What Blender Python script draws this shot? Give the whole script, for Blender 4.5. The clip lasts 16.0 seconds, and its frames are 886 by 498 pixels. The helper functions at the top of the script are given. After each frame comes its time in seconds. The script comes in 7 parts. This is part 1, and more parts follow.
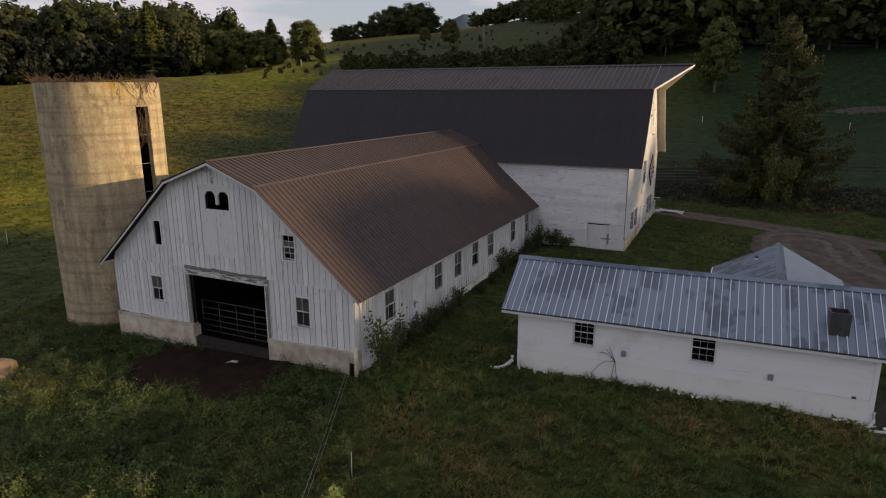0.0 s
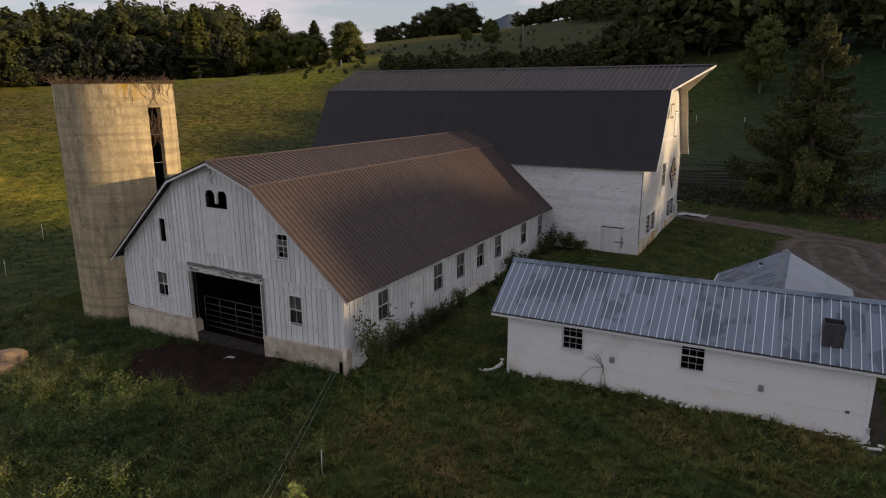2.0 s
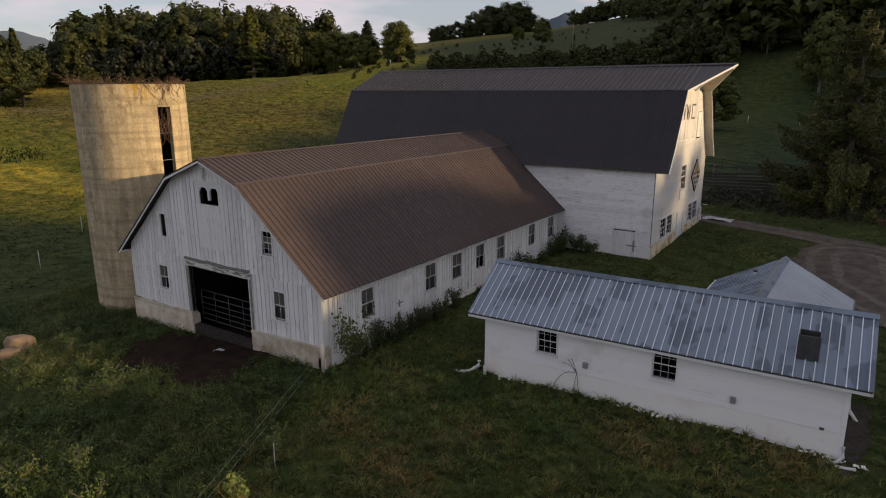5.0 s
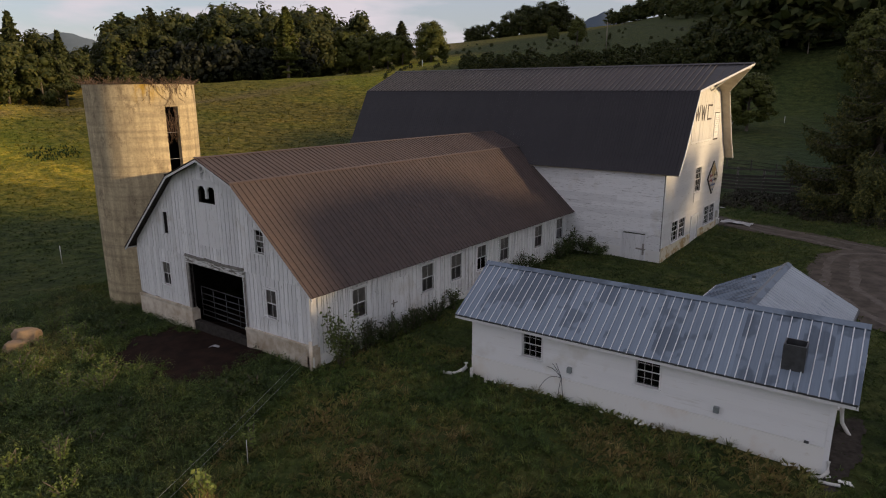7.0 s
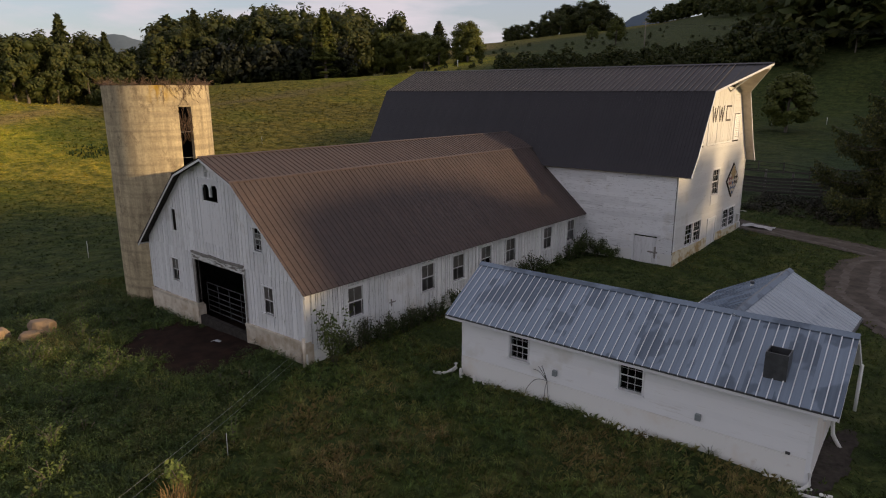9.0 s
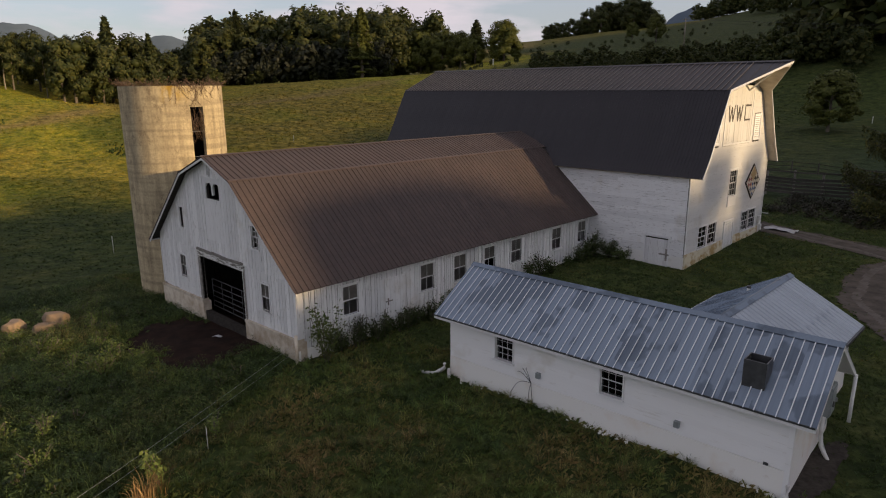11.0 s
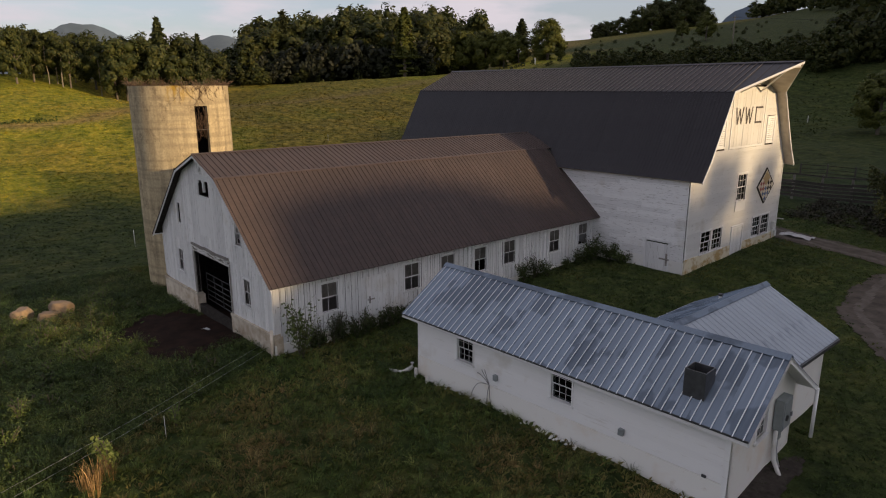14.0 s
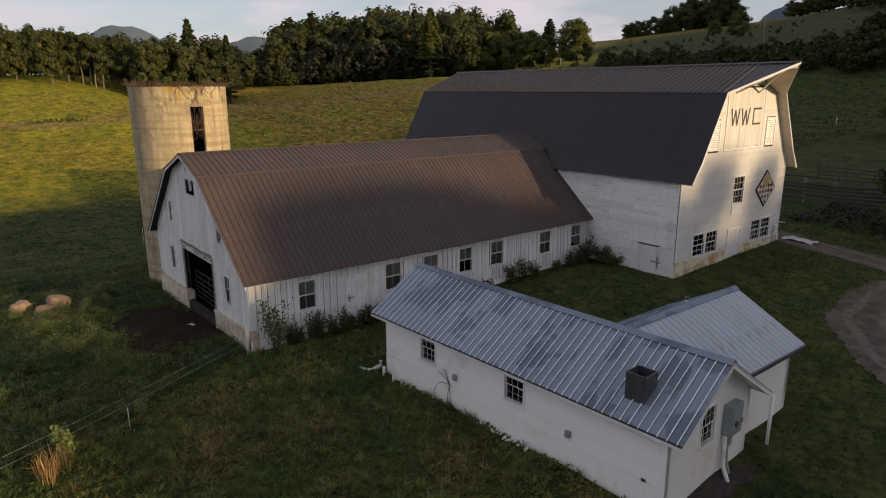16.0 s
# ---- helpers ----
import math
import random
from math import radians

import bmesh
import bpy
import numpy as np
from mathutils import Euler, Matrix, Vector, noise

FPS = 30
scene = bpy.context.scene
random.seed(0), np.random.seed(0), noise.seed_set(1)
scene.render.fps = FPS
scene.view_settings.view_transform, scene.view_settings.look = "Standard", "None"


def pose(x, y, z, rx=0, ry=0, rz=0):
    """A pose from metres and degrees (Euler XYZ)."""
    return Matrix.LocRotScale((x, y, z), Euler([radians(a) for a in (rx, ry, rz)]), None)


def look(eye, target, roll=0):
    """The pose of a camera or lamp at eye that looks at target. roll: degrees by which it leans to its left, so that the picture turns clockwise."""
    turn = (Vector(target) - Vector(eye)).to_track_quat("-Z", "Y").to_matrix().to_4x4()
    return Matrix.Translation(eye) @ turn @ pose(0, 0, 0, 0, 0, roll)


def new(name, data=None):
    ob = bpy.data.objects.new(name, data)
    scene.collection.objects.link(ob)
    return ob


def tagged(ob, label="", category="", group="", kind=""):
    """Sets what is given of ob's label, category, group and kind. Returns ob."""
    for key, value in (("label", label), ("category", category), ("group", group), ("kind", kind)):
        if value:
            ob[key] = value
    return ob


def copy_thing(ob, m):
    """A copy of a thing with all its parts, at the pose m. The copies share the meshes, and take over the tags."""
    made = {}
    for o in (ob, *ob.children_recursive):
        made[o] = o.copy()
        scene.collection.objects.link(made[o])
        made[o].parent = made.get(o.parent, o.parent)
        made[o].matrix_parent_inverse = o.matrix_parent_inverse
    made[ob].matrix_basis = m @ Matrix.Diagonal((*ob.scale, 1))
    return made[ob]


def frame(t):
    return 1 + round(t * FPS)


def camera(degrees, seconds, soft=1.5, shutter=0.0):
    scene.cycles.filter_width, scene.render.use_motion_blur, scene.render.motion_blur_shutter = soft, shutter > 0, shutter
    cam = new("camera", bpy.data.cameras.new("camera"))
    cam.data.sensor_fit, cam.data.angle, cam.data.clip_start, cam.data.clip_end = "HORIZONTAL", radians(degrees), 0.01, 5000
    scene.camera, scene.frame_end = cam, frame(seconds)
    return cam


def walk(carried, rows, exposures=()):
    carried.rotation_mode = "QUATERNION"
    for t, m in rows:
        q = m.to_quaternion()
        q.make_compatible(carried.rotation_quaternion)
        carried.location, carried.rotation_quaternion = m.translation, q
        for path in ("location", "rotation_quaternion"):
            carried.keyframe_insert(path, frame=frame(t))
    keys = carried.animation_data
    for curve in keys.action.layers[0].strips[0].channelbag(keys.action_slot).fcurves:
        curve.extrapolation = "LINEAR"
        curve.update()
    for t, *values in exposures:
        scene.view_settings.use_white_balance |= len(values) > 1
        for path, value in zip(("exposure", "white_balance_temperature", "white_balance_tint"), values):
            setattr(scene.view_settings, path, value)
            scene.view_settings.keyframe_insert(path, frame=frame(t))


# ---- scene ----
cam = camera(69.1, 16.0, soft=1.1)
PATH = [
    (0, (0.793, 1.307, 10.003), (-0.053, 3.054, 9.52), -0.2),
    (0.5, (1.194, 1.526, 10.02), (0.316, 3.256, 9.536), -0.2),
    (1, (1.649, 1.749, 10.036), (0.741, 3.464, 9.553), -0.2),
    (1.5, (2.059, 1.96, 10.049), (1.125, 3.662, 9.567), -0.2),
    (2, (2.492, 2.193, 10.049), (1.532, 3.88, 9.567), -0.2),
    (2.5, (2.914, 2.442, 10.068), (1.928, 4.114, 9.586), -0.2),
    (3, (3.346, 2.664, 10.072), (2.335, 4.321, 9.59), -0.2),
    (3.5, (3.725, 2.904, 10.069), (2.693, 4.549, 9.588), -0.2),
    (4, (4.119, 3.15, 10.068), (3.066, 4.78, 9.587), -0.2),
    (6.5, (5.879, 4.476, 10.081), (4.713, 6.028, 9.597), -0.2),
    (7, (6.207, 4.767, 10.078), (5.021, 6.303, 9.595), -0.2),
    (7.5, (6.557, 5.014, 10.109), (5.349, 6.533, 9.625), -0.2),
    (8, (6.908, 5.277, 10.105), (5.675, 6.776, 9.622), -0.2),
    (8.5, (7.242, 5.546, 10.112), (5.988, 7.027, 9.629), -0.2),
    (9, (7.603, 5.801, 10.111), (6.326, 7.263, 9.628), -0.2),
    (11.5, (9.282, 7.358, 10.16), (7.899, 8.719, 9.674), -0.3),
    (12, (9.636, 7.669, 10.176), (8.236, 9.012, 9.69), -0.2),
    (12.5, (9.985, 8.004, 10.2), (8.569, 9.329, 9.713), -0.3),
    (13, (10.308, 8.341, 10.208), (8.876, 9.65, 9.721), -0.3),
    (13.5, (10.646, 8.68, 10.216), (9.199, 9.972, 9.729), -0.2),
    (14, (11.006, 9.039, 10.219), (9.544, 10.314, 9.731), -0.2),
    (14.5, (11.369, 9.41, 10.216), (9.892, 10.668, 9.73), -0.2),
    (15, (11.757, 9.836, 10.226), (10.265, 11.077, 9.739), -0.2),
    (15.5, (12.183, 10.26, 10.241), (10.676, 11.482, 9.754), -0.3),
    (16, (12.593, 10.7, 10.232), (11.072, 11.904, 9.746), -0.2),
]
walk(cam, [(t, look(eye, target, roll)) for t, eye, target, roll in PATH],
     [(0.0, 0.42, 6550, 15.0), (16.0, 0.42, 6550, 15.0)])

# ---- world, sun ----
SUN_AZ, SUN_EL = 18.5, 10.6
world = bpy.data.worlds.new("sky")
scene.world = world
world.use_nodes = True
wn, wl = world.node_tree.nodes, world.node_tree.links
wn.clear()
w_out, w_bg, w_sky = wn.new("ShaderNodeOutputWorld"), wn.new("ShaderNodeBackground"), wn.new("ShaderNodeTexSky")
w_sky.sky_type, w_sky.sun_disc = "NISHITA", False
w_sky.sun_elevation, w_sky.sun_rotation = radians(SUN_EL), radians(90 - SUN_AZ)
w_sky.air_density, w_sky.dust_density, w_sky.ozone_density = 1.0, 1.4, 2.5
w_bg.inputs["Strength"].default_value = 0.112
# broken clouds, flattened towards the horizon
w_co, w_map, w_noise, w_ramp, w_mix = (wn.new("ShaderNodeTexCoord"), wn.new("ShaderNodeMapping"), wn.new("ShaderNodeTexNoise"),
                                       wn.new("ShaderNodeValToRGB"), wn.new("ShaderNodeMix"))
w_map.inputs["Scale"].default_value = (2.2, 2.2, 9.0)
w_noise.inputs["Scale"].default_value, w_noise.inputs["Detail"].default_value = 2.4, 6.0
w_ramp.color_ramp.elements[0].position, w_ramp.color_ramp.elements[1].position = 0.44, 0.64
w_ramp.color_ramp.elements[0].color = (0.42, 0.42, 0.42, 1)
w_mix.data_type = "RGBA"
w_mix.inputs["B"].default_value = (4.6, 4.35, 4.6, 1)
wl.new(w_co.outputs["Generated"], w_map.inputs["Vector"])
wl.new(w_map.outputs["Vector"], w_noise.inputs["Vector"])
wl.new(w_noise.outputs["Fac"], w_ramp.inputs["Fac"])
wl.new(w_ramp.outputs["Color"], w_mix.inputs["Factor"])
wl.new(w_sky.outputs["Color"], w_mix.inputs["A"])
wl.new(w_mix.outputs["Result"], w_bg.inputs["Color"])
wl.new(w_bg.outputs["Background"], w_out.inputs["Surface"])

sun = new("sun", bpy.data.lights.new("sun", "SUN"))
sun.data.energy, sun.data.angle, sun.data.color = 3.45, radians(0.45), (1.0, 0.735, 0.4)
ca, sa, ce, se = math.cos(radians(SUN_AZ)), math.sin(radians(SUN_AZ)), math.cos(radians(SUN_EL)), math.sin(radians(SUN_EL))
sun.matrix_world = look((200 * ca * ce, 200 * sa * ce, 200 * se), (0, 0, 0))


# ---- materials ----
def shader(name):
    m = bpy.data.materials.new(name)
    m.use_nodes = True
    return m, m.node_tree.nodes, m.node_tree.links, m.node_tree.nodes["Principled BSDF"]


def noise_tex(n, l, scale, stretch=(1, 1, 1), detail=5.0, rough=0.6, coord="Object", shift=False):
    co, mp, tx = n.new("ShaderNodeTexCoord"), n.new("ShaderNodeMapping"), n.new("ShaderNodeTexNoise")
    mp.inputs["Scale"].default_value = stretch
    tx.inputs["Scale"].default_value, tx.inputs["Detail"].default_value, tx.inputs["Roughness"].default_value = scale, detail, rough
    l.new(co.outputs[coord], mp.inputs["Vector"])
    if shift:
        info, mul = n.new("ShaderNodeObjectInfo"), n.new("ShaderNodeMath")
        mul.operation = "MULTIPLY"
        mul.inputs[1].default_value = 37.0
        l.new(info.outputs["Random"], mul.inputs[0])
        l.new(mul.outputs[0], mp.inputs["Location"])
    l.new(mp.outputs["Vector"], tx.inputs["Vector"])
    return tx.outputs["Fac"]


def ramp(n, l, fac, stops):
    r = n.new("ShaderNodeValToRGB")
    els = r.color_ramp.elements
    while len(els) < len(stops):
        els.new(0.5)
    for e, (p, c) in zip(els, stops):
        e.position, e.color = p, (*c, 1) if len(c) == 3 else c
    l.new(fac, r.inputs["Fac"])
    return r.outputs["Color"]


def mixed(n, l, fac, a, b, mode="MIX"):
    m = n.new("ShaderNodeMix")
    m.data_type, m.blend_type = "RGBA", mode
    for key, v in (("Factor", fac), ("A", a), ("B", b)):
        if isinstance(v, (int, float)):
            m.inputs[key].default_value = v
        elif isinstance(v, tuple):
            m.inputs[key].default_value = (*v, 1)
        else:
            l.new(v, m.inputs[key])
    return m.outputs["Result"]


def bumped(n, l, bsdf, fac, strength, distance=0.02):
    b = n.new("ShaderNodeBump")
    b.inputs["Strength"].default_value, b.inputs["Distance"].default_value = strength, distance
    l.new(fac, b.inputs["Height"])
    l.new(b.outputs["Normal"], bsdf.inputs["Normal"])


def vary(n, l, col, lo, hi):
    """Multiply a colour by a factor that differs from object to object."""
    info, mr = n.new("ShaderNodeObjectInfo"), n.new("ShaderNodeMapRange")
    mr.inputs["To Min"].default_value, mr.inputs["To Max"].default_value = lo, hi
    l.new(info.outputs["Random"], mr.inputs["Value"])
    return mixed(n, l, 1.0, col, mr.outputs["Result"], "MULTIPLY")


def painted(name, base, worn, scale, stretch, wear=(0.60, 0.72), rough=0.75, lo=0.9, hi=1.04, bump=0.25, stain=(0.62, 0.55, 0.42), stain_at=(0.6, 0.8)):
    """Weathered paint: fine grain along the board, patches worn to bare wood, soft stains."""
    m, n, l, b = shader(name)
    grain = noise_tex(n, l, scale, stretch, 6.0, 0.65, shift=True)
    big = noise_tex(n, l, 0.55, (1, 1, 1), 4.0, 0.6)
    col = mixed(n, l, ramp(n, l, grain, ((wear[0], (0, 0, 0)), (wear[1], (1, 1, 1)))), base, worn)
    st = ramp(n, l, big, ((stain_at[0], (0, 0, 0)), (stain_at[1], (0.6, 0.6, 0.6))))
    col = mixed(n, l, st, col, tuple(x * y for x, y in zip(base, stain)))
    l.new(vary(n, l, col, lo, hi), b.inputs["Base Color"])
    b.inputs["Roughness"].default_value = rough
    b.inputs["Specular IOR Level"].default_value = 0.3
    bumped(n, l, b, grain, bump, 0.01)
    return m


def metal_sheet(name, base, alt, metallic, rough, streak=(0.25, 6, 6), patch_scale=0.9, lo=0.94, hi=1.05, patch_at=(0.45, 0.6), own=False):
    m, n, l, b = shader(name)
    s = noise_tex(n, l, 2.2, streak, 5.0, 0.6, shift=True)
    p = noise_tex(n, l, patch_scale, (1, 1, 1), 3.0, 0.55, shift=own)
    fac = ramp(n, l, p, ((patch_at[0], (0, 0, 0)), (patch_at[1], (1, 1, 1))))
    col = mixed(n, l, fac, base, alt)
    col = mixed(n, l, 0.35, col, ramp(n, l, s, ((0.3, tuple(0.75 * c for c in base)), (0.7, tuple(1.25 * c for c in base)))))
    l.new(vary(n, l, col, lo, hi), b.inputs["Base Color"])
    b.inputs["Metallic"].default_value = metallic
    rr = n.new("ShaderNodeMapRange")
    rr.inputs["To Min"].default_value, rr.inputs["To Max"].default_value = rough - 0.08, rough + 0.1
    l.new(s, rr.inputs["Value"])
    l.new(rr.outputs["Result"], b.inputs["Roughness"])
    return m


def plain(name, base, rough=0.6, metallic=0.0, alt=None, scale=6.0, bump=0.1, lo=0.92, hi=1.06):
    m, n, l, b = shader(name)
    f = noise_tex(n, l, scale, (1, 1, 1), 5.0, 0.6)
    col = mixed(n, l, ramp(n, l, f, ((0.35, (0, 0, 0)), (0.7, (1, 1, 1)))), base, alt or tuple(0.75 * c for c in base))
    l.new(vary(n, l, col, lo, hi), b.inputs["Base Color"])
    b.inputs["Roughness"].default_value, b.inputs["Metallic"].default_value = rough, metallic
    bumped(n, l, b, f, bump, 0.02)
    return m


WHITE, GREY_WOOD = (0.79, 0.79, 0.78), (0.26, 0.24, 0.21)
M_BOARD_V = painted("white_painted_vertical_boards", WHITE, GREY_WOOD, 3.0, (9, 9, 0.7), wear=(0.58, 0.7), lo=0.86)
M_BOARD_H = painted("white_painted_clapboards", WHITE, GREY_WOOD, 3.0, (0.7, 0.7, 10), wear=(0.57, 0.67), lo=0.86)
# the front's white paint, greyed on this side to offset strong sunlight
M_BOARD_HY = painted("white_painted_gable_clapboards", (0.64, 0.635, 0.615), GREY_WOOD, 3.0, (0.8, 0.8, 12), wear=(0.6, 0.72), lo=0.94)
M_TRIM = painted("white_trim", (0.76, 0.76, 0.75), GREY_WOOD, 4.0, (3, 3, 1.5), wear=(0.66, 0.78))
M_SIDING = painted("milk_house_siding", (0.81, 0.81, 0.8), (0.6, 0.58, 0.53), 2.0, (0.6, 0.6, 6), wear=(0.6, 0.8), lo=0.97, hi=1.02, bump=0.1)
M_BLOCK = painted("whitewashed_masonry", (0.8, 0.79, 0.75), (0.5, 0.42, 0.33), 2.2, (1, 1, 1), wear=(0.62, 0.82), bump=0.4, stain=(0.84, 0.68, 0.52), stain_at=(0.54, 0.76))
M_YELLOWED = painted("flaking_yellowed_masonry", (0.74, 0.68, 0.52), (0.46, 0.31, 0.13), 1.3, (1, 1, 1.4), wear=(0.46, 0.6), bump=0.5)
M_OLD_WOOD = plain("weathered_bare_timber", (0.3, 0.28, 0.25), 0.85, 0, (0.14, 0.125, 0.11), 9.0, 0.4, 0.7, 1.1)
M_FENCE_WOOD = plain("dark_weathered_fence_boards", (0.085, 0.076, 0.066), 0.9, 0, (0.05, 0.045, 0.04), 7.0, 0.4, 0.7, 1.15)
M_PEEL = painted("peeling_white_paint", (0.66, 0.65, 0.62), (0.16, 0.145, 0.125), 2.2, (1.2, 3, 7), wear=(0.47, 0.56), bump=0.6)
M_SOFFIT = plain("aged_white_soffit", (0.56, 0.5, 0.4), 0.85, 0, (0.42, 0.36, 0.28), 2.0, 0.2)
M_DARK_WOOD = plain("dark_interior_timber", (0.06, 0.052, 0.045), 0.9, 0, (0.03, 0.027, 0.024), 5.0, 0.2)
M_ROOF_BROWN = metal_sheet("brown_painted_roof_sheet", (0.076, 0.058, 0.053), (0.094, 0.068, 0.06), 0.0, 0.45)
M_ROOF_DARK = metal_sheet("charcoal_roof_sheet", (0.028, 0.026, 0.0295), (0.036, 0.0325, 0.0355), 0.0, 0.4)
M_ROOF_GALV = metal_sheet("galvanised_roof_sheet", (0.19, 0.24, 0.3), (0.075, 0.098, 0.13), 0.55, 0.42, (6, 0.3, 6), 0.8, 0.9, 1.08, (0.53, 0.58), True)
M_ROOF_SKYLIT = metal_sheet("pale_galvanised_roof_sheet", (0.36, 0.4, 0.44), (0.22, 0.25, 0.29), 0.4, 0.42, (6, 0.3, 6), 0.8, 0.94, 1.06, (0.56, 0.62))
M_RIB_GLINT = plain("bright_roof_rib", (0.66, 0.68, 0.72), 0.45, 0.0, (0.68, 0.69, 0.71), 3.0, 0.02)
M_RIB_GLINT_DARK = plain("worn_rib_crest", (0.2, 0.18, 0.17), 0.5, 0.0, (0.09, 0.08, 0.08), 4.0, 0.02)
M_GALV = plain("galvanised_metal", (0.45, 0.46, 0.47), 0.45, 0.7, (0.3, 0.3, 0.31), 8.0, 0.05)
M_CABINET = plain("grey_enamel", (0.27, 0.3, 0.3), 0.45, 0.1, (0.22, 0.245, 0.245), 4.0, 0.03)
M_PVC = plain("white_plastic_pipe", (0.72, 0.72, 0.7), 0.5, 0, (0.55, 0.53, 0.48), 3.0, 0.05)
M_CABLE = plain("black_cable", (0.02, 0.02, 0.02), 0.6)
M_DARK_METAL = plain("dark_sheet_metal", (0.1, 0.105, 0.11), 0.45, 0.5, (0.06, 0.06, 0.062), 4.0, 0.05)
M_BLACK = plain("soot_black", (0.009, 0.009, 0.009), 0.9)
M_STONE = plain("pale_boulder_stone", (0.29, 0.2, 0.12), 0.85, 0, (0.2, 0.15, 0.1), 3.5, 0.6, 0.8, 1.15)
M_TARP = plain("pale_plastic_sheet", (0.5, 0.5, 0.5), 0.5, 0, (0.3, 0.3, 0.3), 2.0, 0.3)
M_RED = plain("quilt_red", (0.3, 0.07, 0.06), 0.6)
M_BLUE = plain("quilt_blue", (0.08, 0.13, 0.26), 0.6)
M_GOLD = plain("quilt_gold", (0.45, 0.32, 0.15), 0.6)
M_CREAM = plain("quilt_cream", (0.68, 0.62, 0.5), 0.6)
M_LETTER = plain("dark_lettering", (0.07, 0.06, 0.055), 0.7)
M_BARK = plain("tree_bark", (0.16, 0.13, 0.1), 0.9, 0, (0.07, 0.06, 0.05), 5.0, 0.6)
M_BARK_PALE = plain("pale_tree_bark", (0.27, 0.23, 0.18), 0.9, 0, (0.15, 0.125, 0.1), 3.0, 0.4)
M_TWIG = plain("dead_vine", (0.16, 0.1, 0.06), 0.9, 0, (0.08, 0.05, 0.035), 6.0, 0.2)

M_GLASS, n_, l_, b_ = shader("window_glass")
b_.inputs["Base Color"].default_value = (0.3, 0.33, 0.34, 1)
b_.inputs["Transmission Weight"].default_value = 1.0
b_.inputs["Roughness"].default_value, b_.inputs["IOR"].default_value = 0.04, 1.18


def dusty_glass(name, base, clear):
    m, n, l, b = shader(name)
    f = noise_tex(n, l, 2.6, (1, 1, 1), 5.0, 0.6, shift=True)
    l.new(ramp(n, l, f, ((0.3, tuple(0.6 * c for c in base)), (0.7, tuple(1.3 * c for c in base)))), b.inputs["Base Color"])
    b.inputs["Transmission Weight"].default_value = clear
    b.inputs["Roughness"].default_value, b.inputs["IOR"].default_value = 0.3, 1.3
    return m


M_DUSTY = dusty_glass("dusty_barn_glass", (0.15, 0.14, 0.125), 0.3)
M_GRIMY = dusty_glass("grimy_barn_glass", (0.085, 0.08, 0.075), 0.6)


def concrete():
    m, n, l, b = shader("stained_silo_concrete")
    fine = noise_tex(n, l, 9.0, (1, 1, 1), 6.0, 0.7)
    streak = noise_tex(n, l, 1.3, (2.2, 2.2, 0.28), 6.0, 0.65)
    blotch = noise_tex(n, l, 1.6, (1, 1, 0.7), 9.0, 0.78)
    rings = noise_tex(n, l, 1.0, (0.15, 0.15, 3.4), 3.0, 0.5)
    col = ramp(n, l, streak, ((0.3, (0.3, 0.245, 0.155)), (0.46, (0.42, 0.34, 0.21)), (0.66, (0.59, 0.485, 0.3))))
    col = mixed(n, l, ramp(n, l, blotch, ((0.53, (0, 0, 0)), (0.64, (0.75, 0.75, 0.75)))), col, (0.19, 0.145, 0.09))
    col = mixed(n, l, ramp(n, l, rings, ((0.5, (0, 0, 0)), (0.64, (0.45, 0.45, 0.45)))), col, (0.2, 0.16, 0.105))
    # a run of yellow lichen under the rim
    co, gap, span_, yes = n.new("ShaderNodeTexCoord"), n.new("ShaderNodeVectorMath"), n.new("ShaderNodeMapRange"), n.new("ShaderNodeMath")
    gap.operation, yes.operation = "DISTANCE", "MULTIPLY"
    gap.inputs[1].default_value = (-25.5, 21.8, 10.3)
    span_.inputs["From Min"].default_value, span_.inputs["From Max"].default_value = 1.1, 0.1
    l.new(co.outputs["Object"], gap.inputs[0])
    l.new(gap.outputs["Value"], span_.inputs["Value"])
    l.new(ramp(n, l, noise_tex(n, l, 3.0, (1.5, 1.5, 0.5), 4.0, 0.6), ((0.42, (0, 0, 0)), (0.58, (1, 1, 1)))), yes.inputs[0])
    l.new(span_.outputs["Result"], yes.inputs[1])
    col = mixed(n, l, yes.outputs[0], col, (0.4, 0.25, 0.025))
    col = mixed(n, l, 0.7, col, ramp(n, l, fine, ((0.25, (0.55, 0.55, 0.55)), (0.75, (1.25, 1.25, 1.25)))), "MULTIPLY")
    l.new(col, b.inputs["Base Color"])
    b.inputs["Roughness"].default_value = 0.92
    bumped(n, l, b, fine, 0.5, 0.02)
    return m


M_CONCRETE = concrete()
M_FOOTING = plain("stained_foundation_concrete", (0.68, 0.61, 0.5), 0.92, 0, (0.4, 0.31, 0.21), 2.2, 0.5, 0.85, 1.1)


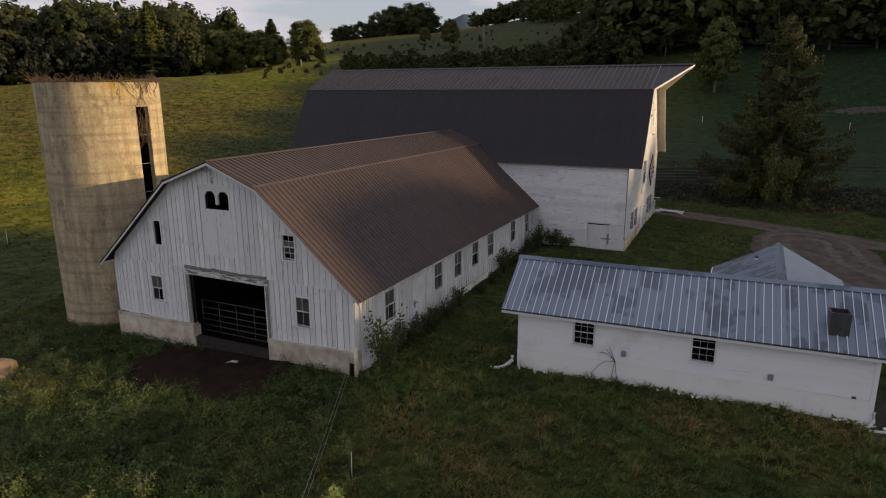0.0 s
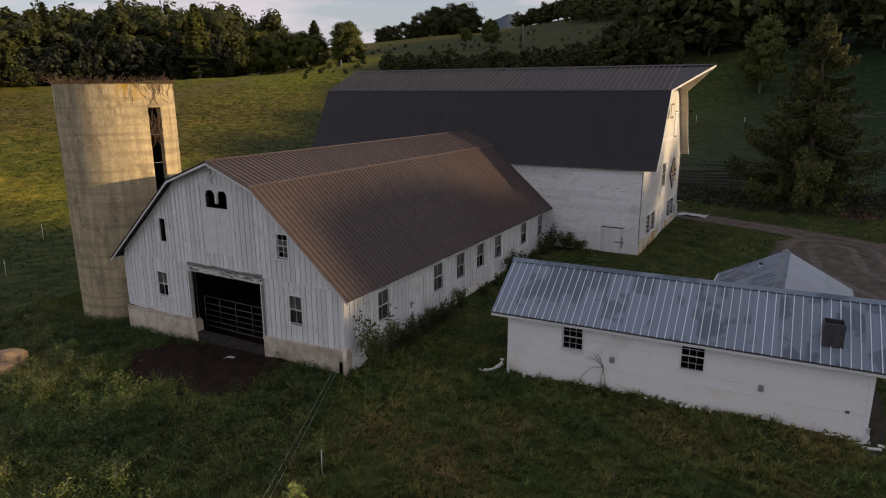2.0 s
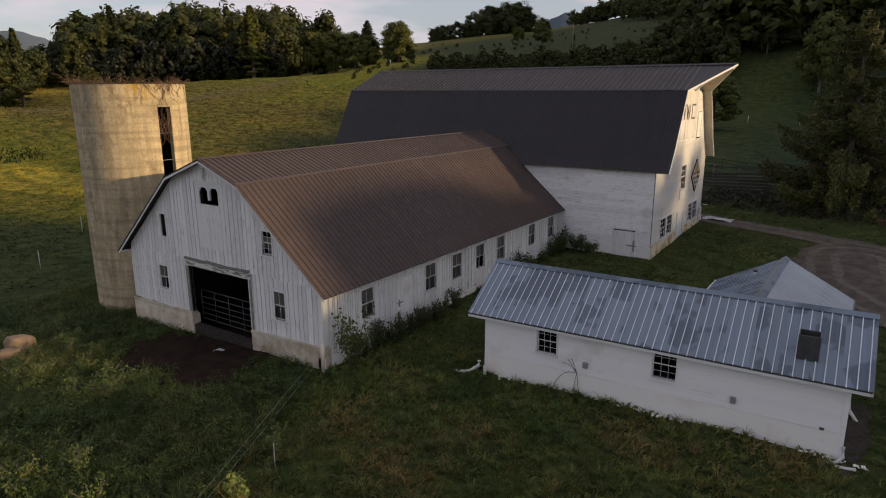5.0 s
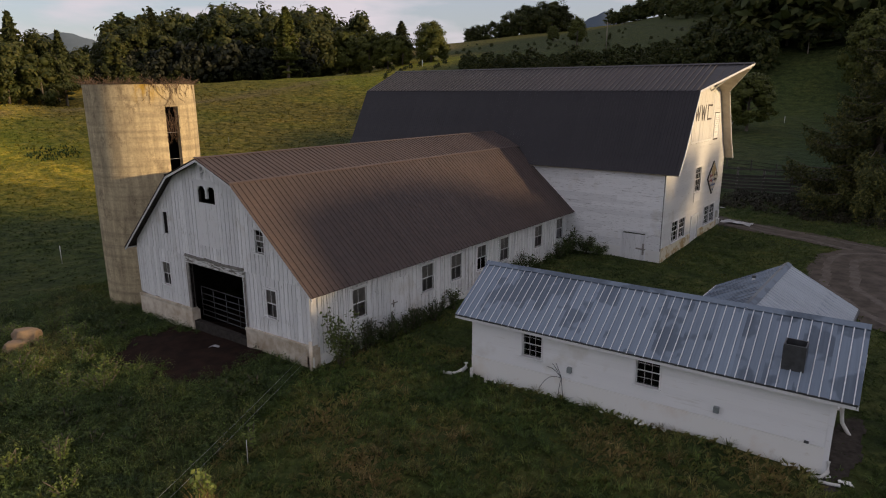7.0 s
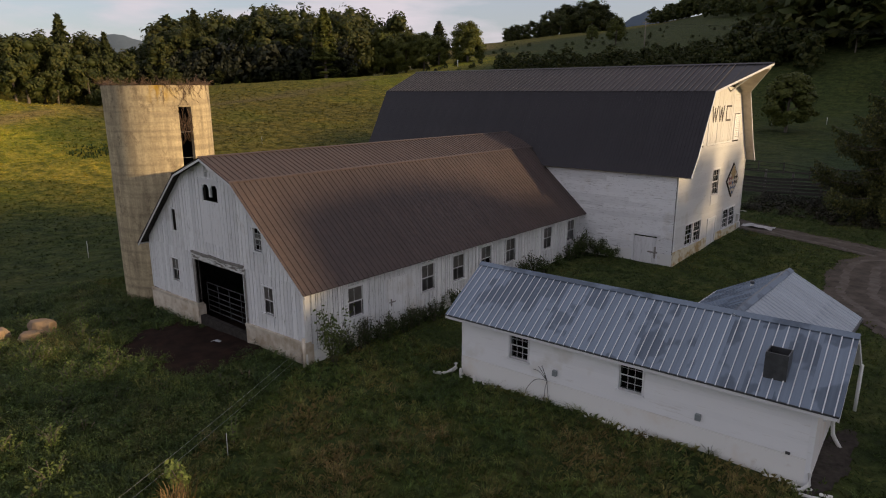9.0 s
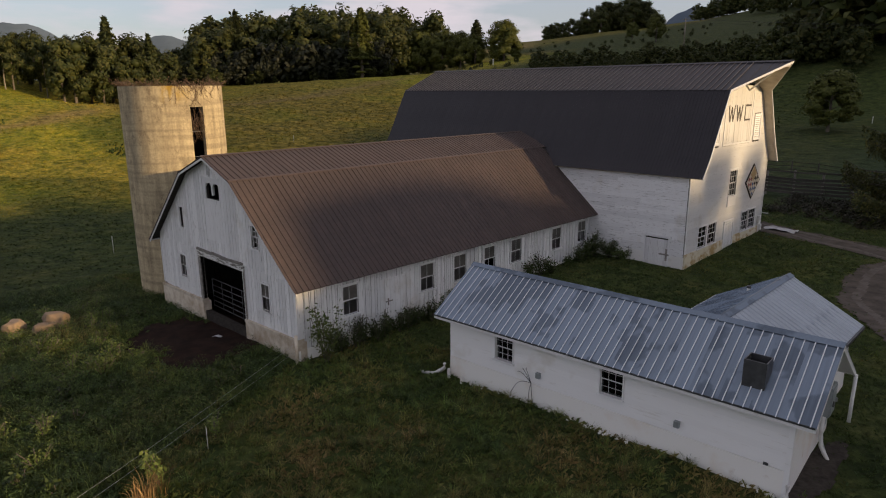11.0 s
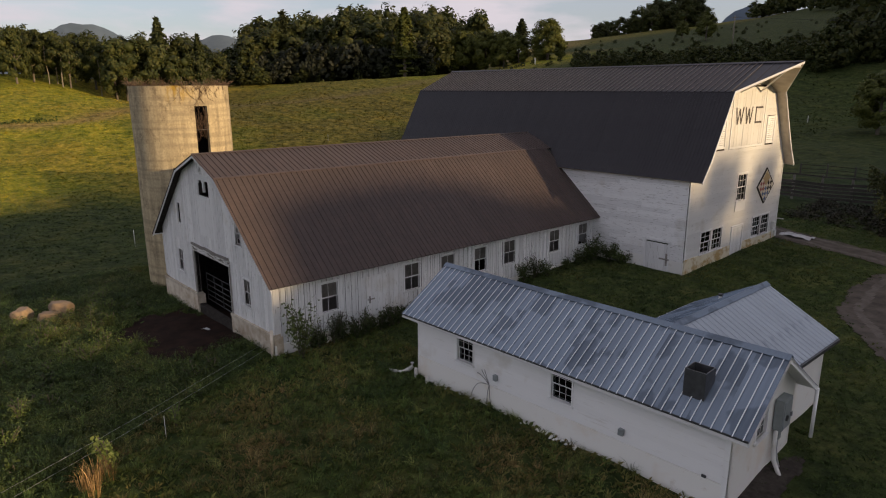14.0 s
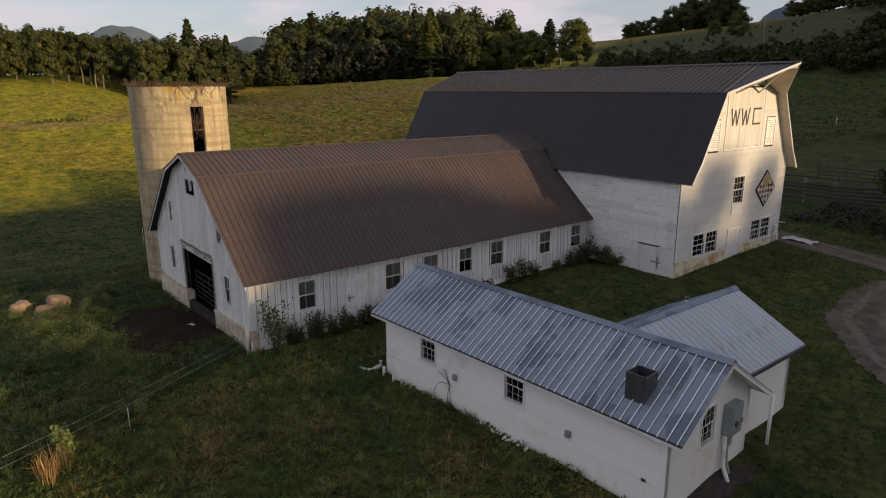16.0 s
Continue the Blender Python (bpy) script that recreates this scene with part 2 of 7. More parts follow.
def leafy(name, stops, rough=0.6, trans=0.25, use_tint=False, lo=0.75, hi=1.2):
    """Foliage: each leaf its own shade, a little light let through."""
    m, n, l, b = shader(name)
    if use_tint:
        a = n.new("ShaderNodeAttribute")
        a.attribute_name = "tint"
        fac = a.outputs["Fac"]
    else:
        fac = n.new("ShaderNodeNewGeometry").outputs["Random Per Island"]
    col = ramp(n, l, fac, stops)
    if use_tint:
        own = n.new("ShaderNodeAttribute")
        own.attribute_name = "shade"
        col = mixed(n, l, 1.0, col, own.outputs["Color"], "MULTIPLY")
    big = noise_tex(n, l, 0.12, (1, 1, 1), 3.0, 0.5)
    col = mixed(n, l, 1.0, col, ramp(n, l, big, ((0.3, (0.75, 0.75, 0.75)), (0.7, (1.2, 1.2, 1.1)))), "MULTIPLY")
    col = vary(n, l, col, lo, hi)
    l.new(col, b.inputs["Base Color"])
    b.inputs["Roughness"].default_value = rough
    b.inputs["Specular IOR Level"].default_value = 0.25
    tr, mx, out = n.new("ShaderNodeBsdfTranslucent"), n.new("ShaderNodeMixShader"), n["Material Output"]
    l.new(col, tr.inputs["Color"])
    mx.inputs["Fac"].default_value = trans
    l.new(b.outputs["BSDF"], mx.inputs[1])
    l.new(tr.outputs["BSDF"], mx.inputs[2])
    l.new(mx.outputs["Shader"], out.inputs["Surface"])
    return m


M_LEAF = leafy("broadleaf_foliage", ((0.0, (0.033, 0.046, 0.014)), (0.5, (0.055, 0.068, 0.019)), (1.0, (0.1, 0.1, 0.027))), trans=0.36, lo=0.8, hi=1.3)
M_LEAF_SHADE = leafy("deep_laurel_foliage", ((0.0, (0.008, 0.011, 0.005)), (1.0, (0.02, 0.023, 0.01))), trans=0.04)
M_BRAMBLE = leafy("bramble_leaves", ((0.0, (0.012, 0.013, 0.006)), (0.7, (0.026, 0.026, 0.012)), (1.0, (0.05, 0.036, 0.02))), trans=0.05)
M_LEAF_LIGHT = leafy("yellow_green_foliage", ((0.0, (0.062, 0.078, 0.017)), (1.0, (0.135, 0.142, 0.03))), trans=0.25, lo=0.95, hi=1.1)
M_LEAF_PINE = leafy("pine_needles", ((0.0, (0.03, 0.042, 0.014)), (1.0, (0.066, 0.074, 0.023))), trans=0.2)
M_SPRUCE = leafy("spruce_needles", ((0.0, (0.045, 0.06, 0.02)), (0.6, (0.09, 0.098, 0.03)), (1.0, (0.2, 0.19, 0.055))), trans=0.35)
M_WEED = leafy("weed_leaves", ((0.0, (0.0252, 0.0432, 0.0115)), (1.0, (0.0792, 0.108, 0.0288))))
M_SAPLING = leafy("sapling_leaves", ((0.0, (0.08, 0.12, 0.03)), (1.0, (0.19, 0.23, 0.06))))
M_WEED_PALE = leafy("pale_weed_leaves", ((0.0, (0.12, 0.17, 0.04)), (1.0, (0.26, 0.3, 0.08))))
M_BLADE = leafy("grass_blades", ((0.0, (0.0555, 0.0925, 0.0296)), (0.3, (0.0999, 0.137, 0.0355)), (0.5, (0.155, 0.155, 0.0481)), (0.72, (0.215, 0.159, 0.0666)), (0.88, (0.252, 0.178, 0.0814)), (1.0, (0.37, 0.229, 0.0962))), use_tint=True, trans=0.3)


def soil_and_turf(name, blades=False):
    """Green and straw turf in patches, shade put into the deep green; the pasture's tufts take the same patches."""
    m, n, l, b = shader(name)
    big = noise_tex(n, l, 0.03, (1, 1.6, 1), 6.0, 0.6)
    broad = noise_tex(n, l, 0.16, (1, 1.5, 1), 5.0, 0.6)
    mid = noise_tex(n, l, 0.7, (1, 1, 1), 6.0, 0.65)
    fine = noise_tex(n, l, 2.4, (1, 1, 1), 8.0, 0.78)
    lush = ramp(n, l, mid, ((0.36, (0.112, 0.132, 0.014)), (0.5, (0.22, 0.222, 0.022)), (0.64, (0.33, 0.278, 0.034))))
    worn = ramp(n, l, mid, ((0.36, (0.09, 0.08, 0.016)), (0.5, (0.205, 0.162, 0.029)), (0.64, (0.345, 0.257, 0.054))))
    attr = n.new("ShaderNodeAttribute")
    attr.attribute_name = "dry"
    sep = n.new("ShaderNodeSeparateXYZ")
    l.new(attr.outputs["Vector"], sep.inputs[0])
    # deep green kept dark to stand in for shade on yard and meadow
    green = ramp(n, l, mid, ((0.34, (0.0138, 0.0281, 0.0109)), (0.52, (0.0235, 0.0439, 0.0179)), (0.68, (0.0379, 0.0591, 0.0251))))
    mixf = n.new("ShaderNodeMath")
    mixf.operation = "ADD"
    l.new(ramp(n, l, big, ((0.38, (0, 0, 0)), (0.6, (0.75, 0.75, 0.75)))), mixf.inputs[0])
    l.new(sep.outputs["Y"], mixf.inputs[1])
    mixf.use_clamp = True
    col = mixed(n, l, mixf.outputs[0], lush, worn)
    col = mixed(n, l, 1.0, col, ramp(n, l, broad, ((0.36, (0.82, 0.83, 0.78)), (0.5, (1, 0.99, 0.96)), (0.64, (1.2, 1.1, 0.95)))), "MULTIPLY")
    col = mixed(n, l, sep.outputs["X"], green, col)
    col = mixed(n, l, sep.outputs["Z"], col, ramp(n, l, mid, ((0.35, (0.14, 0.1, 0.035)), (0.65, (0.33, 0.24, 0.09)))))
    if blades:
        own = n.new("ShaderNodeAttribute")
        own.attribute_name = "shade"
        col = mixed(n, l, 1.0, col, own.outputs["Fac"], "MULTIPLY")
    else:
        col = mixed(n, l, 1.0, col, ramp(n, l, fine, ((0.32, (0.45, 0.48, 0.45)), (0.5, (0.95, 0.95, 0.95)), (0.68, (1.65, 1.6, 1.5)))), "MULTIPLY")
    l.new(col, b.inputs["Base Color"])
    b.inputs["Roughness"].default_value = 0.95
    b.inputs["Specular IOR Level"].default_value = 0.1
    if not blades:
        both, more = n.new("ShaderNodeMath"), n.new("ShaderNodeMath")
        both.operation = more.operation = "MULTIPLY_ADD"
        both.inputs[1].default_value, more.inputs[1].default_value = 5.0, 9.0
        l.new(mid, both.inputs[0])
        l.new(fine, both.inputs[2])
        l.new(broad, more.inputs[0])
        l.new(both.outputs[0], more.inputs[2])
        bumped(n, l, b, more.outputs[0], 0.8, 0.14)
    return m


M_TURF = soil_and_turf("turf")
M_FIELD = soil_and_turf("pasture_blades", True)
M_GRAVEL = plain("gravel_track", (0.105, 0.09, 0.076), 0.95, 0, (0.05, 0.043, 0.036), 1.3, 0.9)
M_RUT = plain("packed_gravel", (0.15, 0.132, 0.115), 0.95, 0, (0.085, 0.074, 0.062), 2.0, 0.6)
M_MUD = plain("dark_manure_mud", (0.034, 0.02, 0.015), 0.9, 0, (0.016, 0.011, 0.009), 1.6, 0.9)
M_SOIL = plain("dark_gritty_soil", (0.07, 0.06, 0.05), 0.95, 0, (0.03, 0.026, 0.022), 5.0, 0.9)
M_CLAY = plain("red_clay_bank", (0.13, 0.07, 0.045), 0.95, 0, (0.07, 0.045, 0.03), 2.0, 0.5)
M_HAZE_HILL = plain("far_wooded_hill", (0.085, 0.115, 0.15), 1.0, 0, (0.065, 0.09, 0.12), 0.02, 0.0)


for m, level in ((M_MUD, 0.05), (M_GRAVEL, 0.1), (M_RUT, 0.1), (M_CLAY, 0.1), (M_SOIL, 0.1), (M_ROOF_DARK, 0.25), (M_ROOF_BROWN, 0.15), (M_DARK_WOOD, 0.1), (M_BLACK, 0.05)):
    m.node_tree.nodes["Principled BSDF"].inputs["Specular IOR Level"].default_value = level


# ---- building blocks ----
def adopt(ob, parent):
    """Hang ob, whose mesh is in world metres, under its thing or part."""
    ob.parent = parent
    if parent.type == "EMPTY":
        ob.matrix_parent_inverse = Matrix.Translation(-parent.location)


def put(name, verts, faces, material, parent=None, smooth=False):
    me = bpy.data.meshes.new(name)
    me.from_pydata(verts, [], faces)
    bm = bmesh.new()
    bm.from_mesh(me)
    bmesh.ops.recalc_face_normals(bm, faces=bm.faces)
    bm.to_mesh(me)
    bm.free()
    if smooth:
        me.polygons.foreach_set("use_smooth", [True] * len(me.polygons))
    me.materials.append(material)
    ob = new(name, me)
    if parent:
        adopt(ob, parent)
    return ob


def part(name, bm, material, parent, label=""):
    """One bmesh as one mesh object under a thing or a part."""
    bmesh.ops.recalc_face_normals(bm, faces=bm.faces)
    me = bpy.data.meshes.new(name)
    bm.to_mesh(me)
    bm.free()
    me.materials.append(material)
    ob = new(name, me)
    adopt(ob, parent)
    return tagged(ob, label)


def share(name, me, m, parent):
    """Another object on a mesh that is already there."""
    ob = new(name, me)
    adopt(ob, parent)
    ob.matrix_basis = m
    return ob


def thing(name, label, category, place=(0, 0, 0), group="", kind=""):
    ob = new(name)
    ob.location = place
    ob.empty_display_size = 0.3
    return tagged(ob, label, category, group, kind)


def box(bm, lo, hi, m=None, bevel=0.0):
    g = bmesh.ops.create_cube(bm, size=1.0)
    c = [(a + b) / 2 for a, b in zip(lo, hi)]
    s = [abs(b - a) for a, b in zip(lo, hi)]
    bmesh.ops.scale(bm, vec=s, verts=g["verts"])
    bmesh.ops.translate(bm, vec=c, verts=g["verts"])
    if bevel:
        es = list({e for v in g["verts"] for e in v.link_edges})
        out = bmesh.ops.bevel(bm, geom=es, offset=bevel, segments=1, affect="EDGES")
        vs = list({v for f in out["faces"] for v in f.verts} | {v for v in g["verts"] if v.is_valid})
    else:
        vs = g["verts"]
    if m:
        bmesh.ops.transform(bm, matrix=m, verts=vs)
    return vs


def tube(points, radius, sides=8, closed_ends=True):
    """A round bar along a line of points, as verts and faces."""
    vs, fs = [], []
    pts = [Vector(p) for p in points]
    for i, p in enumerate(pts):
        d = (pts[min(i + 1, len(pts) - 1)] - pts[max(i - 1, 0)]).normalized()
        side = d.cross(Vector((0, 0, 1)) if abs(d.z) < 0.9 else Vector((1, 0, 0))).normalized()
        up = side.cross(d)
        r = radius[i] if isinstance(radius, (list, tuple)) else radius
        for k in range(sides):
            a = 2 * math.pi * k / sides
            vs.append(p + (side * math.cos(a) + up * math.sin(a)) * r)
    for i in range(len(pts) - 1):
        for k in range(sides):
            a, b = i * sides + k, i * sides + (k + 1) % sides
            fs.append((a, b, b + sides, a + sides))
    if closed_ends:
        fs.append(tuple(range(sides)))
        fs.append(tuple(range(len(vs) - sides, len(vs))))
    return [tuple(v) for v in vs], fs


def tubes(name, lines, radius, material, parent=None, sides=6):
    vs, fs = [], []
    for ln in lines:
        v, f = tube(ln, radius, sides)
        fs += [tuple(i + len(vs) for i in q) for q in f]
        vs += v
    return put(name, vs, fs, material, parent, True)


def prism(name, quad, w_low, w_top, w_back, frame_of, material, parent):
    """A board: quad is (u, z) four times, bottom pair first; w is how far it stands out."""
    ws = (w_low, w_low, w_top, w_top)
    vs = [frame_of(u, w, z) for (u, z), w in zip(quad, ws)] + [frame_of(u, w_back, z) for u, z in quad]
    fs = [(0, 1, 2, 3), (7, 6, 5, 4), (0, 4, 5, 1), (1, 5, 6, 2), (2, 6, 7, 3), (3, 7, 4, 0)]
    return put(name, vs, fs, material, parent)


def spans(lo, hi, cuts):
    """What is left of lo..hi when the stretches in cuts are taken out."""
    out = [(lo, hi)]
    for a, b in cuts:
        out = [p for s, e in out for p in ((s, min(e, a)), (max(s, b), e)) if p[1] - p[0] > 0.03]
    return out


def boards_upright(parent, frame_of, u0, u1, z0, top, holes, width, material, proud=0.03, gap=0.008, rng=None, name="board", jitter=0.15):
    """Upright boards under a roof line top(u), cut round the holes (u0, u1, z0, z1)."""
    u = u0
    while u < u1 - 0.02:
        w = min(width * (1 + rng.uniform(-jitter, jitter)), u1 - u)
        if u1 - (u + w) < 0.08:
            w = u1 - u
        a, b = u + gap / 2, u + w - gap / 2
        cuts = [(h[2], h[3]) for h in holes if min(b, h[1]) - max(a, h[0]) > 0.4 * w]
        hi = max(top(a), top(b))
        out = proud + rng.uniform(-0.006, 0.006)
        for s, e in spans(z0 + rng.uniform(-0.02, 0.02), hi, cuts):
            ta, tb = min(e, top(a)), min(e, top(b))
            if ta - s > 0.02 or tb - s > 0.02:
                prism(name, ((a, s), (b, s), (b, max(tb, s + 0.01)), (a, max(ta, s + 0.01))), out, out, 0.0, frame_of, material, parent)
        u += w


def boards_level(parent, frame_of, z0, z1, ends, holes, height, material, rng, name="clapboard", lap=0.03, joint=4.5):
    """Lapped level boards; ends(z) gives the wall's two sides at that height."""
    z = z0
    while z < z1 - 0.02:
        h = min(height, z1 - z)
        (a0, b0), (a1, b1) = ends(z), ends(z + h - 0.004)
        cuts = [(q[0], q[1]) for q in holes if min(z + h, q[3]) - max(z, q[2]) > 0.4 * h]
        for s, e in spans(min(a0, a1), max(b0, b1), cuts):
            x = s
            while x < e - 0.01:
                y = min(e, x + joint * rng.uniform(0.7, 1.3))
                if e - y < 0.6:
                    y = e
                o = lap + rng.uniform(-0.004, 0.004)
                quad = ((max(x, a0), z), (min(y, b0), z), (min(y, b1), z + h - 0.004), (max(x, a1), z + h - 0.004))
                if quad[1][0] > quad[0][0]:
                    prism(name, quad, o, o * 0.4, 0.0, frame_of, material, parent)
                x = y + 0.004
        z += h


def lintel_wall(name, frame_of, u0, u1, z0, top, holes, thick, material, parent, step=None):
    """The wall's core behind its boards, with the openings left through it."""
    edges = sorted({u0, u1, *[h[0] for h in holes], *[h[1] for h in holes]} | set(step or ()))
    vs, fs = [], []
    for a, b in zip(edges, edges[1:]):
        if b - a < 1e-4:
            continue
        cuts = [(h[2], h[3]) for h in holes if h[0] < b - 1e-4 and h[1] > a + 1e-4]
        for s, e in spans(z0, max(top(a), top(b)), cuts):
            quad = ((a, s), (b, s), (b, min(e, top(b))), (a, min(e, top(a))))
            k = len(vs)
            vs += [frame_of(u, 0.0, z) for u, z in quad] + [frame_of(u, -thick, z) for u, z in quad]
            fs += [tuple(k + i for i in f) for f in ((0, 1, 2, 3), (7, 6, 5, 4), (0, 4, 5, 1), (1, 5, 6, 2), (2, 6, 7, 3), (3, 7, 4, 0))]
    return put(name, vs, fs, material, parent)


def bar(bm, frame_of, u0, u1, z0, z1, w0, w1):
    """A block in a wall's own directions."""
    vs = [bm.verts.new(frame_of(u, w, z)) for w in (w0, w1) for u, z in ((u0, z0), (u1, z0), (u1, z1), (u0, z1))]
    for f in ((0, 1, 2, 3), (7, 6, 5, 4), (0, 4, 5, 1), (1, 5, 6, 2), (2, 6, 7, 3), (3, 7, 4, 0)):
        bm.faces.new([vs[i] for i in f])


def sash_window(parent, frame_of, u0, u1, z0, z1, cols, rows, trim=0.09, material=None, missing=(), proud=0.05, rail=0.024, glazed=True, f=0.036, glass=None):
    """A double sash window: casing, sill, two sashes with glazing bars, and each pane by itself."""
    material = material or M_TRIM
    bm = bmesh.new()
    t = trim
    bar(bm, frame_of, u0 - t, u0, z0 - t * 0.4, z1 + t, -0.06, proud)
    bar(bm, frame_of, u1, u1 + t, z0 - t * 0.4, z1 + t, -0.06, proud)
    bar(bm, frame_of, u0, u1, z1, z1 + t, -0.06, proud + 0.008)
    win = part("window", bm, material, parent)
    bm = bmesh.new()
    bar(bm, frame_of, u0 - t - 0.03, u1 + t + 0.03, z0 - 0.06, z0, -0.05, proud + 0.05)
    part("sill", bm, material, win)
    zm = (z0 + z1) / 2
    for s, (a, b, w) in enumerate(((zm, z1, 0.0), (z0, zm, -0.035))):
        bm = bmesh.new()
        bar(bm, frame_of, u0, u0 + f, a, b, w - 0.03, w)
        bar(bm, frame_of, u1 - f, u1, a, b, w - 0.03, w)
        bar(bm, frame_of, u0 + f, u1 - f, b - f, b, w - 0.03, w)
        bar(bm, frame_of, u0 + f, u1 - f, a, a + f, w - 0.03, w)
        iu, iz = (u1 - u0 - 2 * f) / cols, (b - a - 2 * f) / rows
        for c in range(1, cols):
            x = u0 + f + c * iu
            bar(bm, frame_of, x - rail / 2, x + rail / 2, a + f, b - f, w - 0.026, w - 0.004)
        for r in range(1, rows):
            z = a + f + r * iz
            bar(bm, frame_of, u0 + f, u1 - f, z - rail / 2, z + rail / 2, w - 0.025, w - 0.005)
        part("sash", bm, material, win)
        if not glazed:
            continue
        for c in range(cols):
            for r in range(rows):
                if (s, c, r) in missing:
                    continue
                bm = bmesh.new()
                bar(bm, frame_of, u0 + f + c * iu + rail / 2, u0 + f + (c + 1) * iu - rail / 2, a + f + r * iz + rail / 2, a + f + (r + 1) * iz - rail / 2, w - 0.018, w - 0.014)
                pane = part("pane", bm, glass[s] if glass else M_GLASS, win)
                pane.visible_shadow = False
    return win


def ribbed_sheet(name, width, length, ribs, rib_h, rib_w, material, thick=0.012):
    """Roof sheet: x along the ridge, y down the slope, ribs standing out along z."""
    prof, pitch = [(0.0, 0.0)], width / ribs
    for i in range(ribs):
        c = (i + 0.5) * pitch
        prof += [(c - rib_w, 0), (c - rib_w * 0.45, rib_h), (c + rib_w * 0.45, rib_h), (c + rib_w, 0)]
    prof.append((width, 0.0))
    k = len(prof)
    vs = [(x, y, z) for y in (0.0, length) for x, z in prof] + [(x, y, -thick) for y in (0.0, length) for x in (0.0, width)]
    fs = [(i, i + 1, i + 1 + k, i + k) for i in range(k - 1)]
    a = 2 * k
    fs += [(a, a + 1, a + 3, a + 2), (0, k, a + 2, a), (k - 1, 2 * k - 1, a + 3, a + 1), tuple(range(k)) + (a + 1, a), tuple(range(k, 2 * k)) + (a + 3, a + 2)]
    me = bpy.data.meshes.new(name)
    me.from_pydata(vs, [], fs)
    me.materials.append(material)
    return me


def roof_slope(parent, start, along, down, count, width, length, ribs, rib_h, rib_w, material, name="roof_sheet"):
    """Sheets side by side from start, along the ridge, each running down the slope."""
    ex, ey = Vector(along).normalized(), Vector(down).normalized()
    ez = ex.cross(ey)
    if ez.z < 0:
        ez = -ez
        left = True
    else:
        left = False
    me = ribbed_sheet(name, width, length, ribs, rib_h, rib_w, material)
    rot = Matrix((ex, ey, ez)).transposed().to_4x4()
    for i in range(count):
        share(name, me, Matrix.Translation(Vector(start) + ex * width * i) @ rot, parent)


def slab(name, corners, thick, material, parent, up=(0, 0, 1)):
    """A flat plate under four corners."""
    c = [Vector(p) for p in corners]
    n = (c[1] - c[0]).cross(c[2] - c[0]).normalized()
    if n.dot(Vector(up)) < 0:
        n = -n
    vs = [tuple(p) for p in c] + [tuple(p - n * thick) for p in c]
    k = len(c)
    fs = [tuple(range(k)), tuple(range(2 * k - 1, k - 1, -1))] + [(i, (i + 1) % k, k + (i + 1) % k, k + i) for i in range(k)]
    return put(name, vs, fs, material, parent)


# ---- ground ----
def smooth(t):
    t = np.clip(t, 0.0, 1.0)
    return t * t * (3 - 2 * t)


def bell(x, y, cx, cy, sx, sy):
    return np.exp(-((x - cx) / sx) ** 2 - ((y - cy) / sy) ** 2)


# unseen knolls added along the ridge in the east: where their shade falls, and how high
RIDGE_Y = (-20, 4, 7, 10.6, 12.4, 15.6, 16.8, 19.6, 20.3, 21.2, 23, 26, 31, 33, 35, 36.8, 37.6, 39.6, 40.2, 52, 54, 68, 82, 105, 112, 128, 150, 175, 300)
RIDGE_Z = (2.5, 2.5, -4.4, -4.2, 1.8, 1.8, -1.4, -1.5, 2.8, 4.9, 5.6, 5.7, 5.7, 4.9, 4.0, 3.1, 2.4, 2.2, -2.2, -2.2, 4.4, 4.4, 16.5, 17, 20, 22, 22, 16.5, 16.5)


